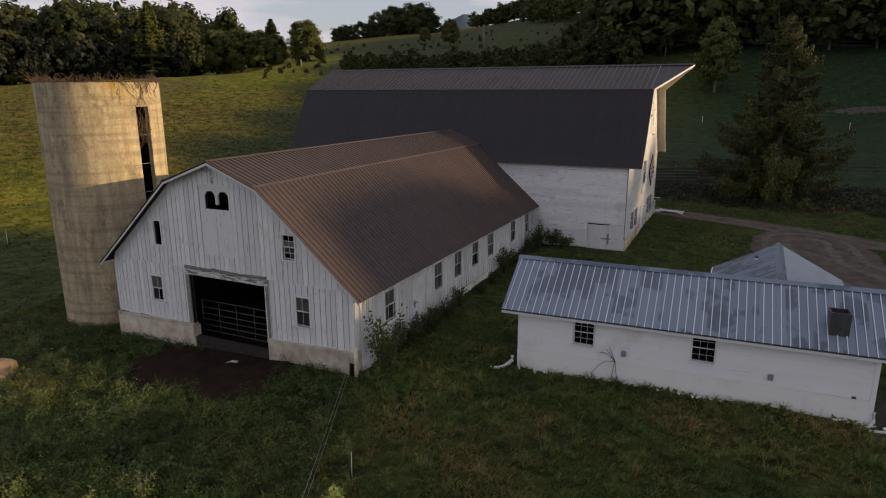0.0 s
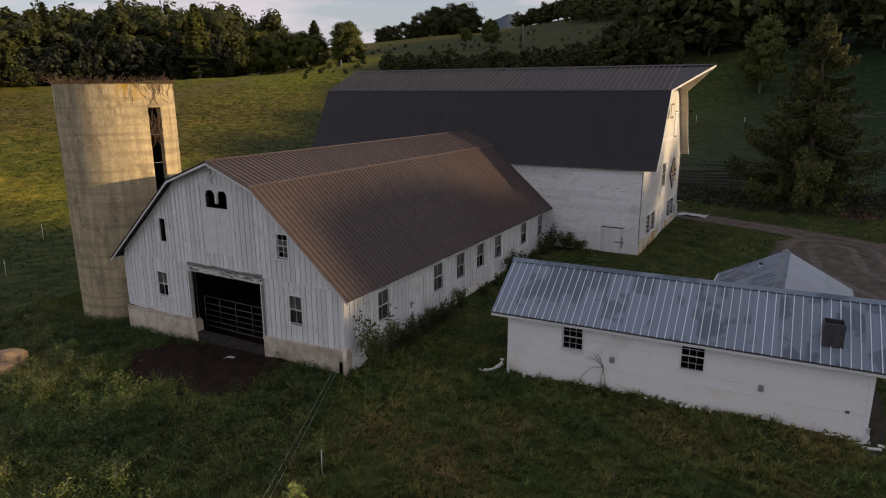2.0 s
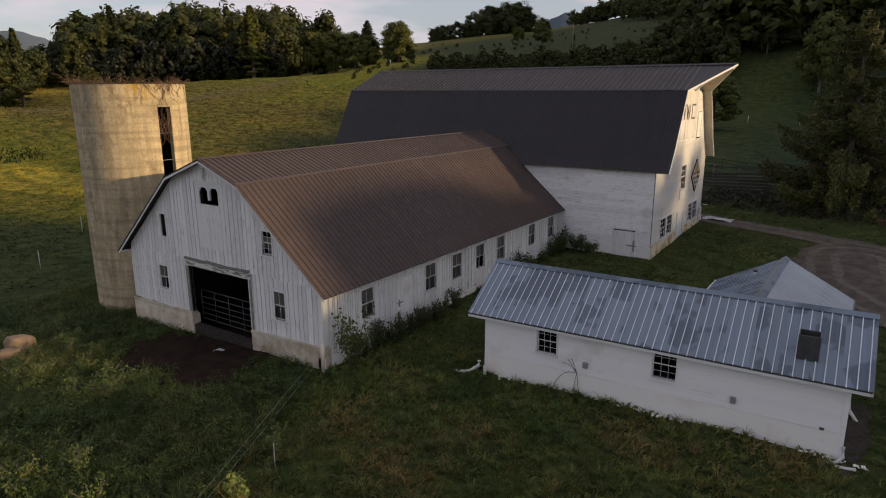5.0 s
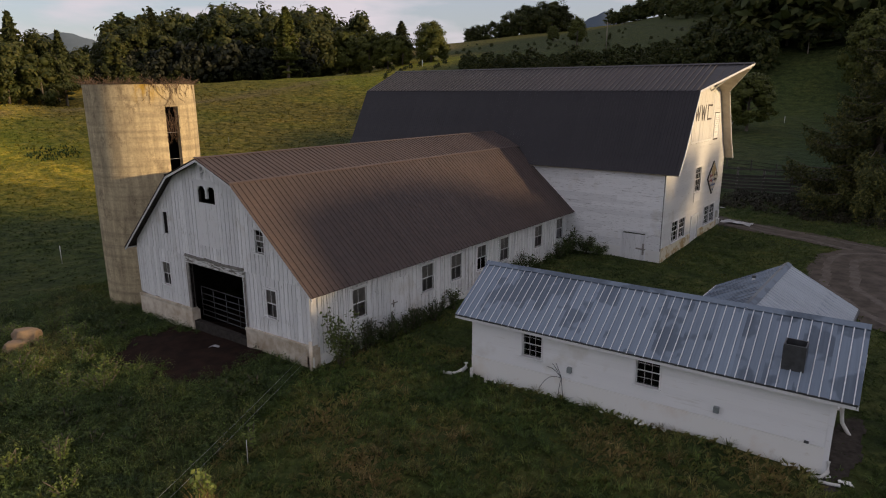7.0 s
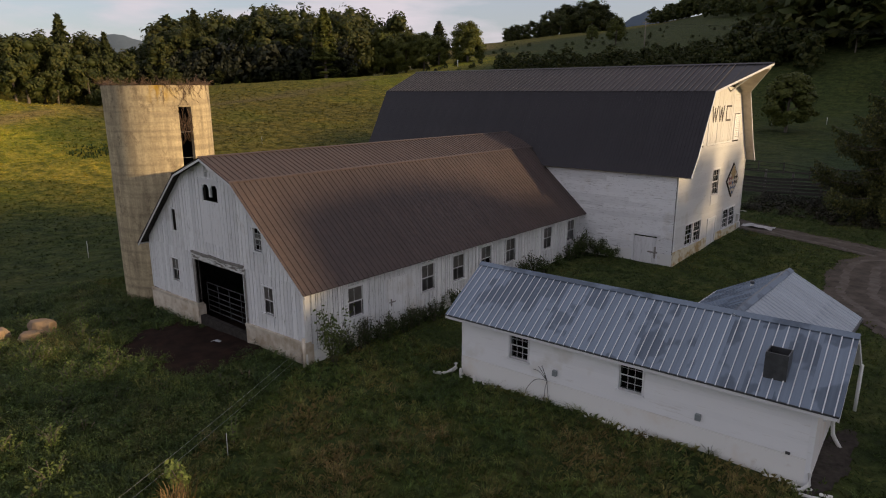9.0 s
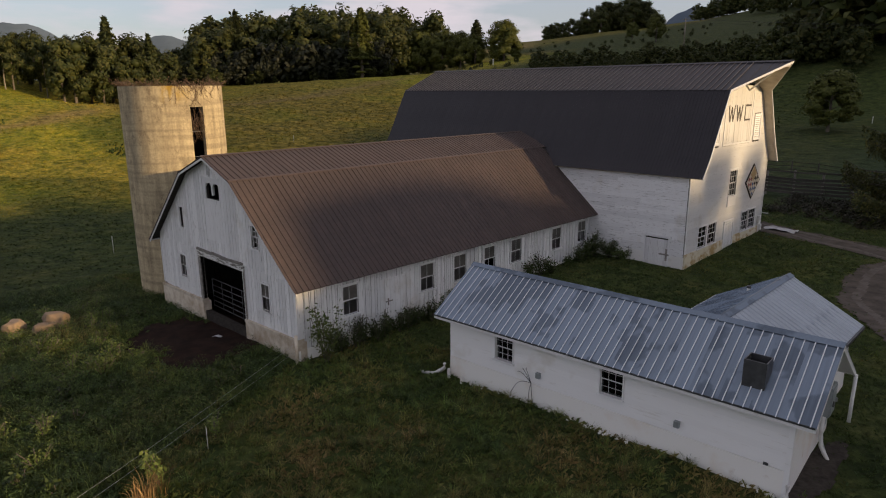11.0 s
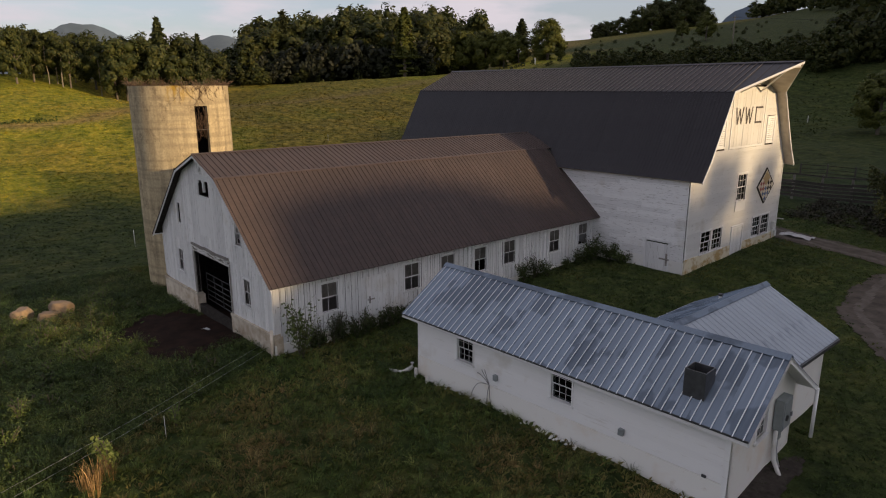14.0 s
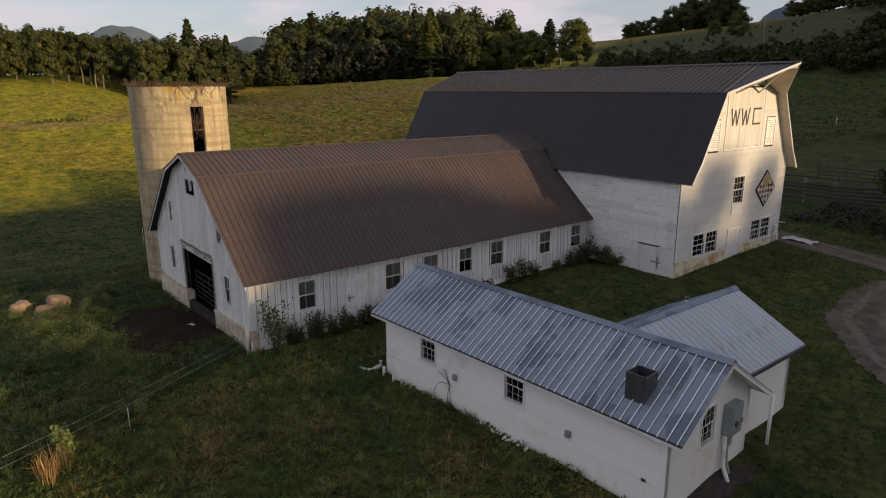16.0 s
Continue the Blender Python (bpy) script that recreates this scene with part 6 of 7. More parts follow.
def tree_kind(i, tall_bole=False):
    """The first tree of a kind, kept as the pattern for its copies."""
    key = (i, tall_bole)
    if key in KINDS:
        return KINDS[key], False
    kind, cards, cores = SHAPES[i] if not tall_bole else ("broad", *BARE)
    v, t = gathered([cards] + [lump(c, r * (0.85 if i == 9 else 1), NPR, i > 7) for c, r in cores])
    label = {"broad": "broad-leaved tree with a full dark green crown", "pine": "tall pine with ragged tiers of needles", "cedar": "dense narrow cedar clothed to the ground"}[kind]
    if tall_bole:
        label = "tall thin wood tree with a bare pale trunk"
    ob = thing("tree", label, "tree", group="trees at the wood's edge")
    crown = new("crown", array_mesh("crown", v, t, M_LEAF if kind == "broad" else M_LEAF_PINE))
    trunk = new("trunk", trunk_mesh("trunk", 0.8, 0.02 if not tall_bole else 0.01, NPR, M_BARK if not tall_bole else M_BARK_PALE, 5 if not tall_bole else 2, 0.35 if not tall_bole else 0.5))
    crown.parent = trunk.parent = ob
    KINDS[key] = ob
    return ob, True


def plant(i, x, y, tall, spread=1.0, tall_bole=False, label="", group="", sink=0.0):
    base, fresh = tree_kind(i, tall_bole)
    m = pose(x, y, H(x, y) - 0.1 - sink, 0, 0, NPR.uniform(0, 360)) @ Matrix.Diagonal((tall * spread, tall * spread, tall, 1))
    if fresh:
        base.matrix_basis = m
        ob = base
    else:
        keep = base.scale.copy()
        base.scale = (1, 1, 1)
        ob = copy_thing(base, m)
        base.scale = keep
    return tagged(ob, label, group=group)


def polar(az, d, ox=6.0, oy=5.0):
    return ox + d * math.cos(radians(az)), oy + d * math.sin(radians(az))


def stand(name, label, spots, shapes=None):
    """A wood as one mass of crowns: spots are (shape, x, y, height, spread)."""
    vs, ts, n = [], [], 0
    for i, x, y, tall, spread in spots:
        v, t = (shapes or THIN)[i]
        a = NPR.uniform(0, 6.28)
        c, s = math.cos(a), math.sin(a)
        q = np.stack([(v[:, 0] * c - v[:, 1] * s) * tall * spread + x, (v[:, 0] * s + v[:, 1] * c) * tall * spread + y, v[:, 2] * tall + H(x, y) - 0.3], 1)
        vs.append(q)
        ts.append(t + n)
        n += len(v)
    ob = new(name, array_mesh(name, np.concatenate(vs), np.concatenate(ts), M_LEAF))
    return tagged(ob, label, "woods", kind="stuff")


# how high the woods stand against the sky, by bearing from the yard
SKY_AZ = (133.2, 134.6, 135.6, 138.4, 140.1, 142.2, 145.5, 147.9, 150, 153, 155.8, 156.6, 158.5, 159.4, 160.2, 161.5, 164, 166, 167.5, 169.8, 172.2, 173.3, 176, 182)
SKY_EL = (4.4, 5.2, 6.0, 6.1, 6.5, 6.3, 6.6, 6.3, 5.9, 5.6, 5.0, 3.7, 3.4, 4.2, 4.5, 4.0, 4.6, 4.1, 4.5, 4.6, 5.0, 5.3, 4.8, 4.6)


def low_gap(x, y):
    """The height at which a tree here just meets the woods' skyline."""
    az, d = math.degrees(math.atan2(y - 10.7, x - 12.6)), math.hypot(x - 12.6, y - 10.7)
    return (1.12 if az < 155.5 else 1.0) * max(4.0, 10.2 + d * math.tan(radians(float(np.interp(az, SKY_AZ, SKY_EL)))) - H(x, y))


# wood on the crest beyond the silo, thin trunks showing
for k in range(40):
    az = 159.3 + 19.2 * k / 39 + NPR.uniform(-0.3, 0.3)
    x, y = polar(az, NPR.uniform(205, 240), 12.6, 10.7)
    bare = 166.5 < az < 172 and NPR.uniform() < 0.55
    pine = az < 164 and NPR.uniform() < 0.3
    plant(int(NPR.integers(5, 8)) if pine else int(NPR.integers(0, 5)), x, y, NPR.uniform(0.78, 1.0) * low_gap(x, y), NPR.uniform(0.8, 1.05), bare)
spots = []
for k in range(50):
    x, y = polar(NPR.uniform(154, 185), NPR.uniform(245, 330), 12.6, 10.7)
    spots.append((int(NPR.integers(0, 5)), x, y, NPR.uniform(0.75, 0.98) * low_gap(x, y), NPR.uniform(0.9, 1.2)))
for k in range(56):
    x, y = polar(NPR.uniform(154, 182), NPR.uniform(242, 262), 12.6, 10.7)
    spots.append((int(NPR.integers(0, 5)), x, y, NPR.uniform(5, 9), 1.5))
# the dark wood behind the pasture: an edge of single trees, a mass behind
for k in range(40):
    az = 138.4 + 20.3 * k / 39 + NPR.uniform(-0.3, 0.3)
    x, y = polar(az, NPR.uniform(260, 290))
    spire = NPR.uniform() < 0.04
    tall = low_gap(x, y) * (NPR.uniform(0.86, 1.0) if spire else NPR.uniform(0.66, 0.96))
    plant(int(NPR.integers(5, 8)) if spire else int(NPR.integers(0, 5)), x, y, tall, NPR.uniform(0.85, 1.05) if spire else NPR.uniform(0.95, 1.35), sink=1.0)
for k in range(64):
    x, y = polar(NPR.uniform(134.0, 160), NPR.uniform(292, 345))
    spots.append((int(NPR.integers(0, 5)), x, y, NPR.uniform(0.8, 1.0) * low_gap(x, y), NPR.uniform(0.8, 1.1)))
for k in range(60):
    x, y = polar(138.4 + 21.0 * k / 59, NPR.uniform(250, 264))
    spots.append((int(NPR.integers(0, 5)), x, y, NPR.uniform(3, 8), 1.4))
stand("wood", "dark mixed wood behind the pasture", spots)
# near-black leaves along the edge stand in for shade under the trees
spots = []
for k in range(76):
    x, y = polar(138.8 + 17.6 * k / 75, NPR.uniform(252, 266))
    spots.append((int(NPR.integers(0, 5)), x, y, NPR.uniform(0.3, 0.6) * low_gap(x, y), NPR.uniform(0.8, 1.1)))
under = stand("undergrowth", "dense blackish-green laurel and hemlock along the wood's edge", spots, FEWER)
under.data.materials[0] = M_LEAF_SHADE
for az, d, el, i, wide in ((162.25, 222, 5.25, 6, 1.0), (132.6, 335, 5.5, 5, 1.7), (130.2, 420, 5.4, 3, 0.7)):
    x, y = polar(az, d, 12.6, 10.7)
    plant(i, x, y, 10.2 + d * math.tan(radians(el)) - H(x, y), wide, label="slender tree standing clear against the sky", group="skyline trees")
cedar = plant(8, -186, 162.5, 24.5, 1.2, label="tall dense yellow-green cedar at the wood's edge")
maple = plant(9, -160, 213, 18.5, 1.3, label="single round maple on the pasture's crest", sink=2.0)
for tree in (cedar, maple):
    for c in tree.children:
        if c.name.startswith("crown"):
            c.data = c.data.copy()
            c.data.materials[0] = M_LEAF_LIGHT
for x, y, tall in ((-172, 209, 13.5), (-178, 207, 17), (-187, 206, 19), (-198, 203, 21), (-209, 197, 24.5), (-215, 204, 22), (-206, 214, 24), (-220, 196, 22)):
    plant(9, x, y, tall, 1.2, label="large dark round-headed tree at the wood's corner", sink=1.5)
# clump of oaks on the hill's skyline and two small trees on its slope
for k in range(26):
    q = NPR.uniform()
    x, y = polar(115.9 + 9.6 * q, NPR.uniform(515, 560), 0.8, 1.3)
    plant(int(NPR.integers(0, 5)), x, y, NPR.uniform(17, 27) * (0.75 + 0.35 * math.sin(3.1 * q + 0.6)), NPR.uniform(1.1, 1.5), label="broad oak on the hill's skyline", group="oaks on the hill", sink=3.0)
plant(9, -160, 313, 8.5, 1.3, group="small hill trees")
plant(9, -125.5, 270, 12, 1.15, group="small hill trees")
# hedge along the foot of the hill
spots = []
for k in range(150):
    az = 100 + 24 * k / 149
    x, y = polar(az, NPR.uniform(192, 212), 0.8, 1.3)
    spots.append((int(NPR.integers(0, 5)), x, y, NPR.uniform(2.6, 6.0) * (1 + 0.8 * min(1, max(0, (109 - az) / 4))), 1.4 if az > 110 else 1.1))
for k in range(70):
    x, y = polar(NPR.uniform(104, 126), NPR.uniform(222, 420), 0.8, 1.3)
    spots.append((int(NPR.integers(0, 5)), x, y, NPR.uniform(0.8, 2.4), 1.6))
for k in range(24):
    x, y = polar(NPR.uniform(120, 131), NPR.uniform(196, 230), 0.8, 1.3)
    spots.append((int(NPR.integers(0, 5)), x, y, NPR.uniform(1.0, 2.4), 1.6))
stand("hedgerow", "dark overgrown hedgerow at the foot of the hill", spots, FEWER)
# wooded hillside beyond the meadow
spots = []
for k in range(330):
    az = NPR.uniform(76, 109)
    d = NPR.uniform(205, 520) if az < 103.2 else NPR.uniform(440, 620)
    if az < 103.2 and d < 300 and NPR.uniform() < 0.25:
        d = NPR.uniform(203, 225)
    x, y = polar(az, d, 0.8, 1.3)
    spots.append((int(NPR.integers(0, 7)), x, y, NPR.uniform(15, 25) * (0.7 if az > 107 else 1), NPR.uniform(1.1, 1.5)))
for k in range(60):
    x, y = polar(107 + 6.2 * k / 59, NPR.uniform(585, 640), 0.8, 1.3)
    spots.append((int(NPR.integers(0, 5)), x, y, NPR.uniform(12, 20) * (1.15 - 0.006 * k), 1.5))
stand("hillside_wood", "dark wooded hillside beyond the meadow", spots, FEWER)
for az, d, tall in ((104.6, 225, 9), (102.2, 214, 17), (100.4, 216, 19), (99.0, 213, 18)):
    plant(int(NPR.integers(0, 5)), *polar(az, d, 0.8, 1.3), tall, 1.0, label="tree with a sunlit yellow-green top on the hill", group="hillside trees")
plant(9, -22.8, 134, 11.0, 1.3, label="single spreading tree standing out in the meadow")
plant(9, -10, 180, 19, 0.85, label="tall rounded tree at the meadow's far edge", group="meadow trees")
for az, d, tall, i in ((97.5, 205, 12, 0), (89.5, 204, 18, 2), (86, 206, 19, 1), (83, 206, 20, 3), (100.5, 215, 11, 2)):
    plant(i, *polar(az, d, 0.8, 1.3), tall, 0.8, label="dark broad-leaved tree at the meadow's edge", group="meadow trees")
# unseen wooded ridge east of the yard, added so its long shade lies over it
LEAN_K = math.tan(radians(SUN_EL)) / math.cos(radians(SUN_AZ))
spots = []
for k in range(300):
    y = 55 + 1.0 * k + NPR.uniform(-1.0, 1.0)
    x = 250 + NPR.uniform(-6, 6)
    yt = y - 0.3346 * (x + 12)
    crest = float(np.interp(yt, RIDGE_Y, RIDGE_Z)) + (0.0 if yt < 37 else 0.4 * math.sin(yt * 0.31 + 1.0) + 0.5 * math.sin(yt * 0.83))
    if 37.6 < yt < 52.5:
        crest = 2.4 if yt < 39.2 else 4.3 + 1.0 * min(1.0, max(0.0, yt - 41.0)) + 0.4 * math.sin(0.9 * yt)
    tall = crest + LEAN_K * (x + 12) - H(x, y) + 0.5
    if tall > 1:
        spots.append((int(NPR.integers(0, 5)), x, y, tall, 0.9 if tall < 6 else 0.35))
stand("ridge_wood", "wood along the ridge east of the farm", spots, COARSE)

# the big spruce by the lane
rs2 = np.random.default_rng(5)
spruce = thing("spruce_tree", "tall shaggy spruce with drooping branches beside the lane", "tree", (2.4, 63.2, H(2.4, 63.2)))
parts_v, parts_t, nn = [], [], 0
vs, fs = tube([(0, 0, -0.5), (0, 0, 4), (0.1, 0, 10), (0.1, 0.1, 14.6)], [0.36, 0.3, 0.16, 0.03], 9)
z = 1.6
while z < 14.5:
    f = (z - 1.6) / 13
    reach = 6.3 * (1 - f) ** 0.85 + 0.3
    for k in range(int(8 - 3 * f)):
        a = rs2.uniform(0, 6.28)
        ln = reach * rs2.uniform(0.45, 1.15)
        sag = ln * (0.34 - 0.3 * f)
        ts_ = np.linspace(0, 1, 5)
        line = [(ln * t * math.cos(a), ln * t * math.sin(a), z - sag * math.sin(t * 2.2) + 0.16 * ln * t * t) for t in ts_]
        v, q = tube(line, [0.05 * (1 - t) + 0.008 for t in ts_], 4)
        fs += [tuple(i + len(vs) for i in g) for g in q]
        vs += v
        m = int(120 * ln)
        t = rs2.uniform(0.1, 1.0, m) ** 0.8
        side = rs2.normal(0, 0.13, m) * ln * 0.5 * (1.15 - t * 0.8)
        hang = np.abs(rs2.normal(0, 0.42, m)) * (1.2 - 0.5 * f)
        p = np.stack([ln * t * math.cos(a) - side * math.sin(a), ln * t * math.sin(a) + side * math.cos(a), z - sag * np.sin(t * 2.2) + 0.16 * ln * t * t - hang], 1)
        lv, lt = leaf_cards(p, np.tile((math.cos(a) * 0.8, math.sin(a) * 0.8, 0.3), (m, 1)), 0.07, rs2, 0.45, 1.8)
        parts_v.append(lv)
        parts_t.append(lt + nn)
        nn += len(lv)
    z += rs2.uniform(0.34, 0.52)
put("trunk", vs, fs, M_BARK, None, True).parent = spruce
crown = new("crown", array_mesh("crown", np.concatenate(parts_v), np.concatenate(parts_t), M_SPRUCE))
crown.parent = spruce


# ---- grass ----
def clear_of_buildings(x, y):
    lb = (x > -24.8) & (x < -12.0) & (y > 19.8) & (y < 42)
    bb = (x > -31.6) & (x < -5.95) & (y > 41.4) & (y < 53.8)
    u = (x + 6.63) * math.cos(radians(3)) + (y - 23.19) * math.sin(radians(3))
    v = -(x + 6.63) * math.sin(radians(3)) + (y - 23.19) * math.cos(radians(3))
    mh = (u > -0.1) & (u < 11.7) & (v > -0.08) & (v < 4.75)
    wing = (x > -0.15) & (x < 4.35) & (y > 26) & (y < 31.9)
    so = np.hypot(x - SX, y - SY) < SR + 0.05
    return ~(lb | bb | mh | wing | so)


def tufts(name, label, x, y, blades, tall, width, lean, tint, rng, material, spread=0.35):
    """Tufts of bent blades, two triangles a blade; tall, width and tint per tuft."""
    n = len(x)
    z = height(x, y)
    N = n * blades
    rep = lambda q: np.repeat(q, blades)
    a = rng.uniform(0, 2 * np.pi, N)
    h = rep(tall) * rng.uniform(0.55, 1.15, N)
    off = rep(tall) * 0.22 * rng.uniform(0, 1, N)
    bx, by, bz = rep(x) + off * np.cos(a), rep(y) + off * np.sin(a), rep(z) - 0.02
    ln = lean * h * rng.uniform(0.3, 1.3, N)
    w = rep(width) * rng.uniform(0.7, 1.3, N)
    px, py = -np.sin(a) * w, np.cos(a) * w
    v = np.stack([np.stack([bx - px * 0.5, by - py * 0.5, bz], 1), np.stack([bx + px * 0.5, by + py * 0.5, bz], 1),
                  np.stack([bx + px + ln * 0.4 * np.cos(a), by + py + ln * 0.4 * np.sin(a), bz + h * 0.65], 1),
                  np.stack([bx + ln * np.cos(a), by + ln * np.sin(a), bz + h * (1 - 0.3 * lean)], 1)], 1).reshape(-1, 3)
    k = np.arange(N)[:, None] * 4
    tri = np.concatenate([k + np.array([[0, 1, 2]]), k + np.array([[0, 2, 3]])])
    ti = np.repeat(np.clip(rep(tint) + rng.normal(0, 0.06, N), 0, 1), 4)
    sh = np.repeat(rep(rng.uniform(1 - spread, 1 + spread, n)) * rng.uniform(0.8, 1.2, N), 4)
    return tagged(new(name, array_mesh(name, v, tri, material, ti, sh)), label, "grass", kind="stuff")


def patchy(x, y, s, p):
    return 0.5 + 0.25 * (np.sin(x * s + p) * np.sin(y * s * 1.3 + p * 2) + np.sin(x * s * 2.7 + y * s * 1.9 + p) * np.sin(y * s * 2.3 - x * s + 3 * p))


def scatter(x0, x1, y0, y1, n, rng):
    x, y = rng.uniform(x0, x1, n), rng.uniform(y0, y1, n)
    jx, jy = x + rng.normal(0, 0.3, n), y + rng.normal(0, 0.3, n)
    ok = clear_of_buildings(x, y) & ~on_track(jx, jy) & ~on_mud(jx, jy)
    ok &= ~((np.abs(x - 5.3 + rng.normal(0, 0.3, n)) < 0.5) & (np.abs(y - 25.2) < 2.3 + rng.normal(0, 0.3, n)))
    return x[ok], y[ok]


def weedy(x, y):
    """Left of the wire fence the growth is dark and broad-leaved."""
    return (x < -12.0 + (19.9 - y) * 0.45) & (y < 20.2)


def tussocks(name, label, x, y, blades, tall, width, tint, rng, material, fall=0.8):
    """Clumps of long thin blades that rise together and arch outwards."""
    n = len(x)
    N = n * blades
    rep = lambda q: np.repeat(q, blades)
    a = rng.uniform(0, 2 * np.pi, N)
    h = rep(tall) * rng.uniform(0.5, 1.1, N)
    reach = h * fall * rng.uniform(0.2, 1.5, N)
    w = rep(width) * rng.uniform(0.7, 1.3, N)
    o = rep(tall) * 0.16 * rng.uniform(0, 1, N) ** 0.5
    cx, cy, cz = rep(x) + o * np.cos(a), rep(y) + o * np.sin(a), rep(height(x, y)) - 0.02
    turn = a + rng.normal(0, 0.35, N)
    rows = []
    for s_, ww in ((0.0, 0.8), (0.5, 1.0), (1.0, 0.0)):
        r_, z_ = reach * s_ ** 1.5, h * (1.75 * s_ - 0.95 * s_ ** 2)
        px, py = cx + r_ * np.cos(turn), cy + r_ * np.sin(turn)
        for sg in ((-1, 1) if ww else (0,)):
            rows.append(np.stack([px - sg * ww * w * 0.5 * np.sin(turn), py + sg * ww * w * 0.5 * np.cos(turn), cz + z_], 1))
    v = np.stack(rows, 1).reshape(-1, 3)
    k = np.arange(N)[:, None] * 5
    tri = np.concatenate([k + np.array([q]) for q in ((0, 1, 3), (0, 3, 2), (2, 3, 4))])
    ti = np.repeat(np.clip(rep(tint) + rng.normal(0, 0.05, N), 0, 1), 5)
    sh = np.repeat(rep(rng.uniform(0.55, 1.6, n)) * rng.choice((0.55, 0.8, 1.1, 1.6), N), 5)
    return tagged(new(name, array_mesh(name, v, tri, material, ti, sh)), label, "grass", kind="stuff")


def leaf_mounds(name, label, x, y, leaves, wide, tall, size, tint, rng, material):
    """Low mounds of broad-leaved weeds."""
    n = len(x)
    N = n * leaves
    rep = lambda q: np.repeat(q, leaves)
    d = rng.normal(0, 1, (N, 3))
    d[:, 2] = np.abs(d[:, 2])
    d /= np.linalg.norm(d, axis=1, keepdims=True)
    f = rng.uniform(0.55, 1.1, N)
    p = np.stack([rep(x) + d[:, 0] * f * rep(wide), rep(y) + d[:, 1] * f * rep(wide), rep(height(x, y)) + 0.03 + d[:, 2] * f * rep(tall)], 1)
    v, tri = leaf_cards(p, d + np.array([0, 0, 0.5]), size, rng, 0.5, 2.4)
    ti = np.repeat(np.clip(rep(tint) + rng.normal(0, 0.05, N), 0, 1), 4)
    sh = np.repeat(rep(rng.uniform(0.65, 1.5, n)) * rng.choice((0.6, 0.85, 1.05, 1.3), N), 4)
    return tagged(new(name, array_mesh(name, v, tri, material, ti, sh)), label, "weeds", kind="stuff")


g = np.random.default_rng(21)
# thatch and short blades
x, y = scatter(-34, 17, -2, 24.5, 46000, g)
wd = weedy(x, y)
xa, ya = x[~wd], y[~wd]
brown = np.clip(0.32 + 0.75 * (patchy(xa, ya, 0.42, 1.0) - 0.4) + g.normal(0, 0.1, len(xa)), 0, 0.86)
tufts("grass", "rank mixed green and straw-coloured grass", xa, ya, 6, 0.1 + 0.12 * patchy(xa, ya, 0.9, 3.0) + g.uniform(0, 0.08, len(xa)), np.full(len(xa), 0.008), 0.8, brown, g, M_BLADE, 0.15)
xa, ya = x[wd], y[wd]
tufts("weed_grass", "dark green grass among the weeds", xa, ya, 4, 0.08 + 0.12 * patchy(xa, ya, 0.8, 5.0) + g.uniform(0, 0.1, len(xa)), np.full(len(xa), 0.01), 0.9, np.clip(0.08 + 0.3 * (patchy(xa, ya, 0.6, 2.0) - 0.3) + g.normal(0, 0.06, len(xa)), 0, 0.6), g, M_BLADE, 0.15)
# arching tussocks
x, y = scatter(-12, 16, 0, 24.5, 3000, g)
ok = ~weedy(x, y)
x, y = x[ok], y[ok]
dryer = np.clip(0.3 + 0.7 * (patchy(x, y, 0.42, 1.0) - 0.42) + g.normal(0, 0.14, len(x)), 0.02, 0.88)
tussocks("tussocks", "arching tussocks of green and tawny grass", x, y, 40, g.uniform(0.2, 0.5, len(x)), np.full(len(x), 0.0085), dryer, g, M_BLADE)
# rank growth beyond the wire: arching blades, with low broad-leaved weeds among them
x, y = scatter(-34, -4, 3, 20.4, 5200, g)
ok = weedy(x, y)
x, y = x[ok], y[ok]
# paler tint near the boulders stands in for the patch of sun
rank = np.clip(0.16 + 0.3 * bell(x, y, -21, 14.6, 6, 1.8) + 0.5 * (patchy(x, y, 0.5, 4.0) - 0.42) + g.normal(0, 0.1, len(x)), 0, 0.6)
tussocks("weed_tussocks", "dense dark green arching weeds and grass", x, y, 24, 0.2 + 0.26 * patchy(x, y, 0.7, 2.0) + g.uniform(0, 0.14, len(x)), np.full(len(x), 0.012), rank, g, M_BLADE, 0.9)
x, y = scatter(-34, -4, 5, 20.4, 4600, g)
ok = weedy(x, y)
x, y = x[ok], y[ok]
leaf_mounds("weeds", "low dark green broad-leaved weeds", x, y, 46, 0.14 + 0.26 * g.uniform(0, 1, len(x)), 0.14 + 0.3 * patchy(x, y, 0.7, 2.0) + g.uniform(0, 0.14, len(x)), 0.019, np.clip(0.14 + 0.5 * (patchy(x, y, 0.5, 4.0) - 0.4) + g.normal(0, 0.1, len(x)), 0, 0.5), g, M_BLADE)
x, y = scatter(-12, 20, 20, 64, 42000, g)
ok = (y > 24.5) | (x > 6)
x, y = x[ok], y[ok]
tufts("yard_grass", "short rough grass about the farmyard", x, y, 4, 0.06 + 0.08 * patchy(x, y, 0.7, 1.5) + g.uniform(0, 0.06, len(x)), np.full(len(x), 0.011), 0.85, np.clip(0.1 + 0.75 * (patchy(x, y, 0.45, 4.0) - 0.4) + g.normal(0, 0.07, len(x)), 0, 0.75), g, M_BLADE, 0.2)
x, y = scatter(-8, 20, 55, 67.5, 900, g)
ok = y > 56.8 + 0.25 * np.sin(x) + np.maximum(0, -0.3 * (x - 2))
leaf_mounds("bank_brush", "dark brambles and weeds on the bank", x[ok], y[ok], 40, g.uniform(0.2, 0.6, ok.sum()), g.uniform(0.2, 0.8, ok.sum()), 0.05, np.zeros(ok.sum()), g, M_BRAMBLE)
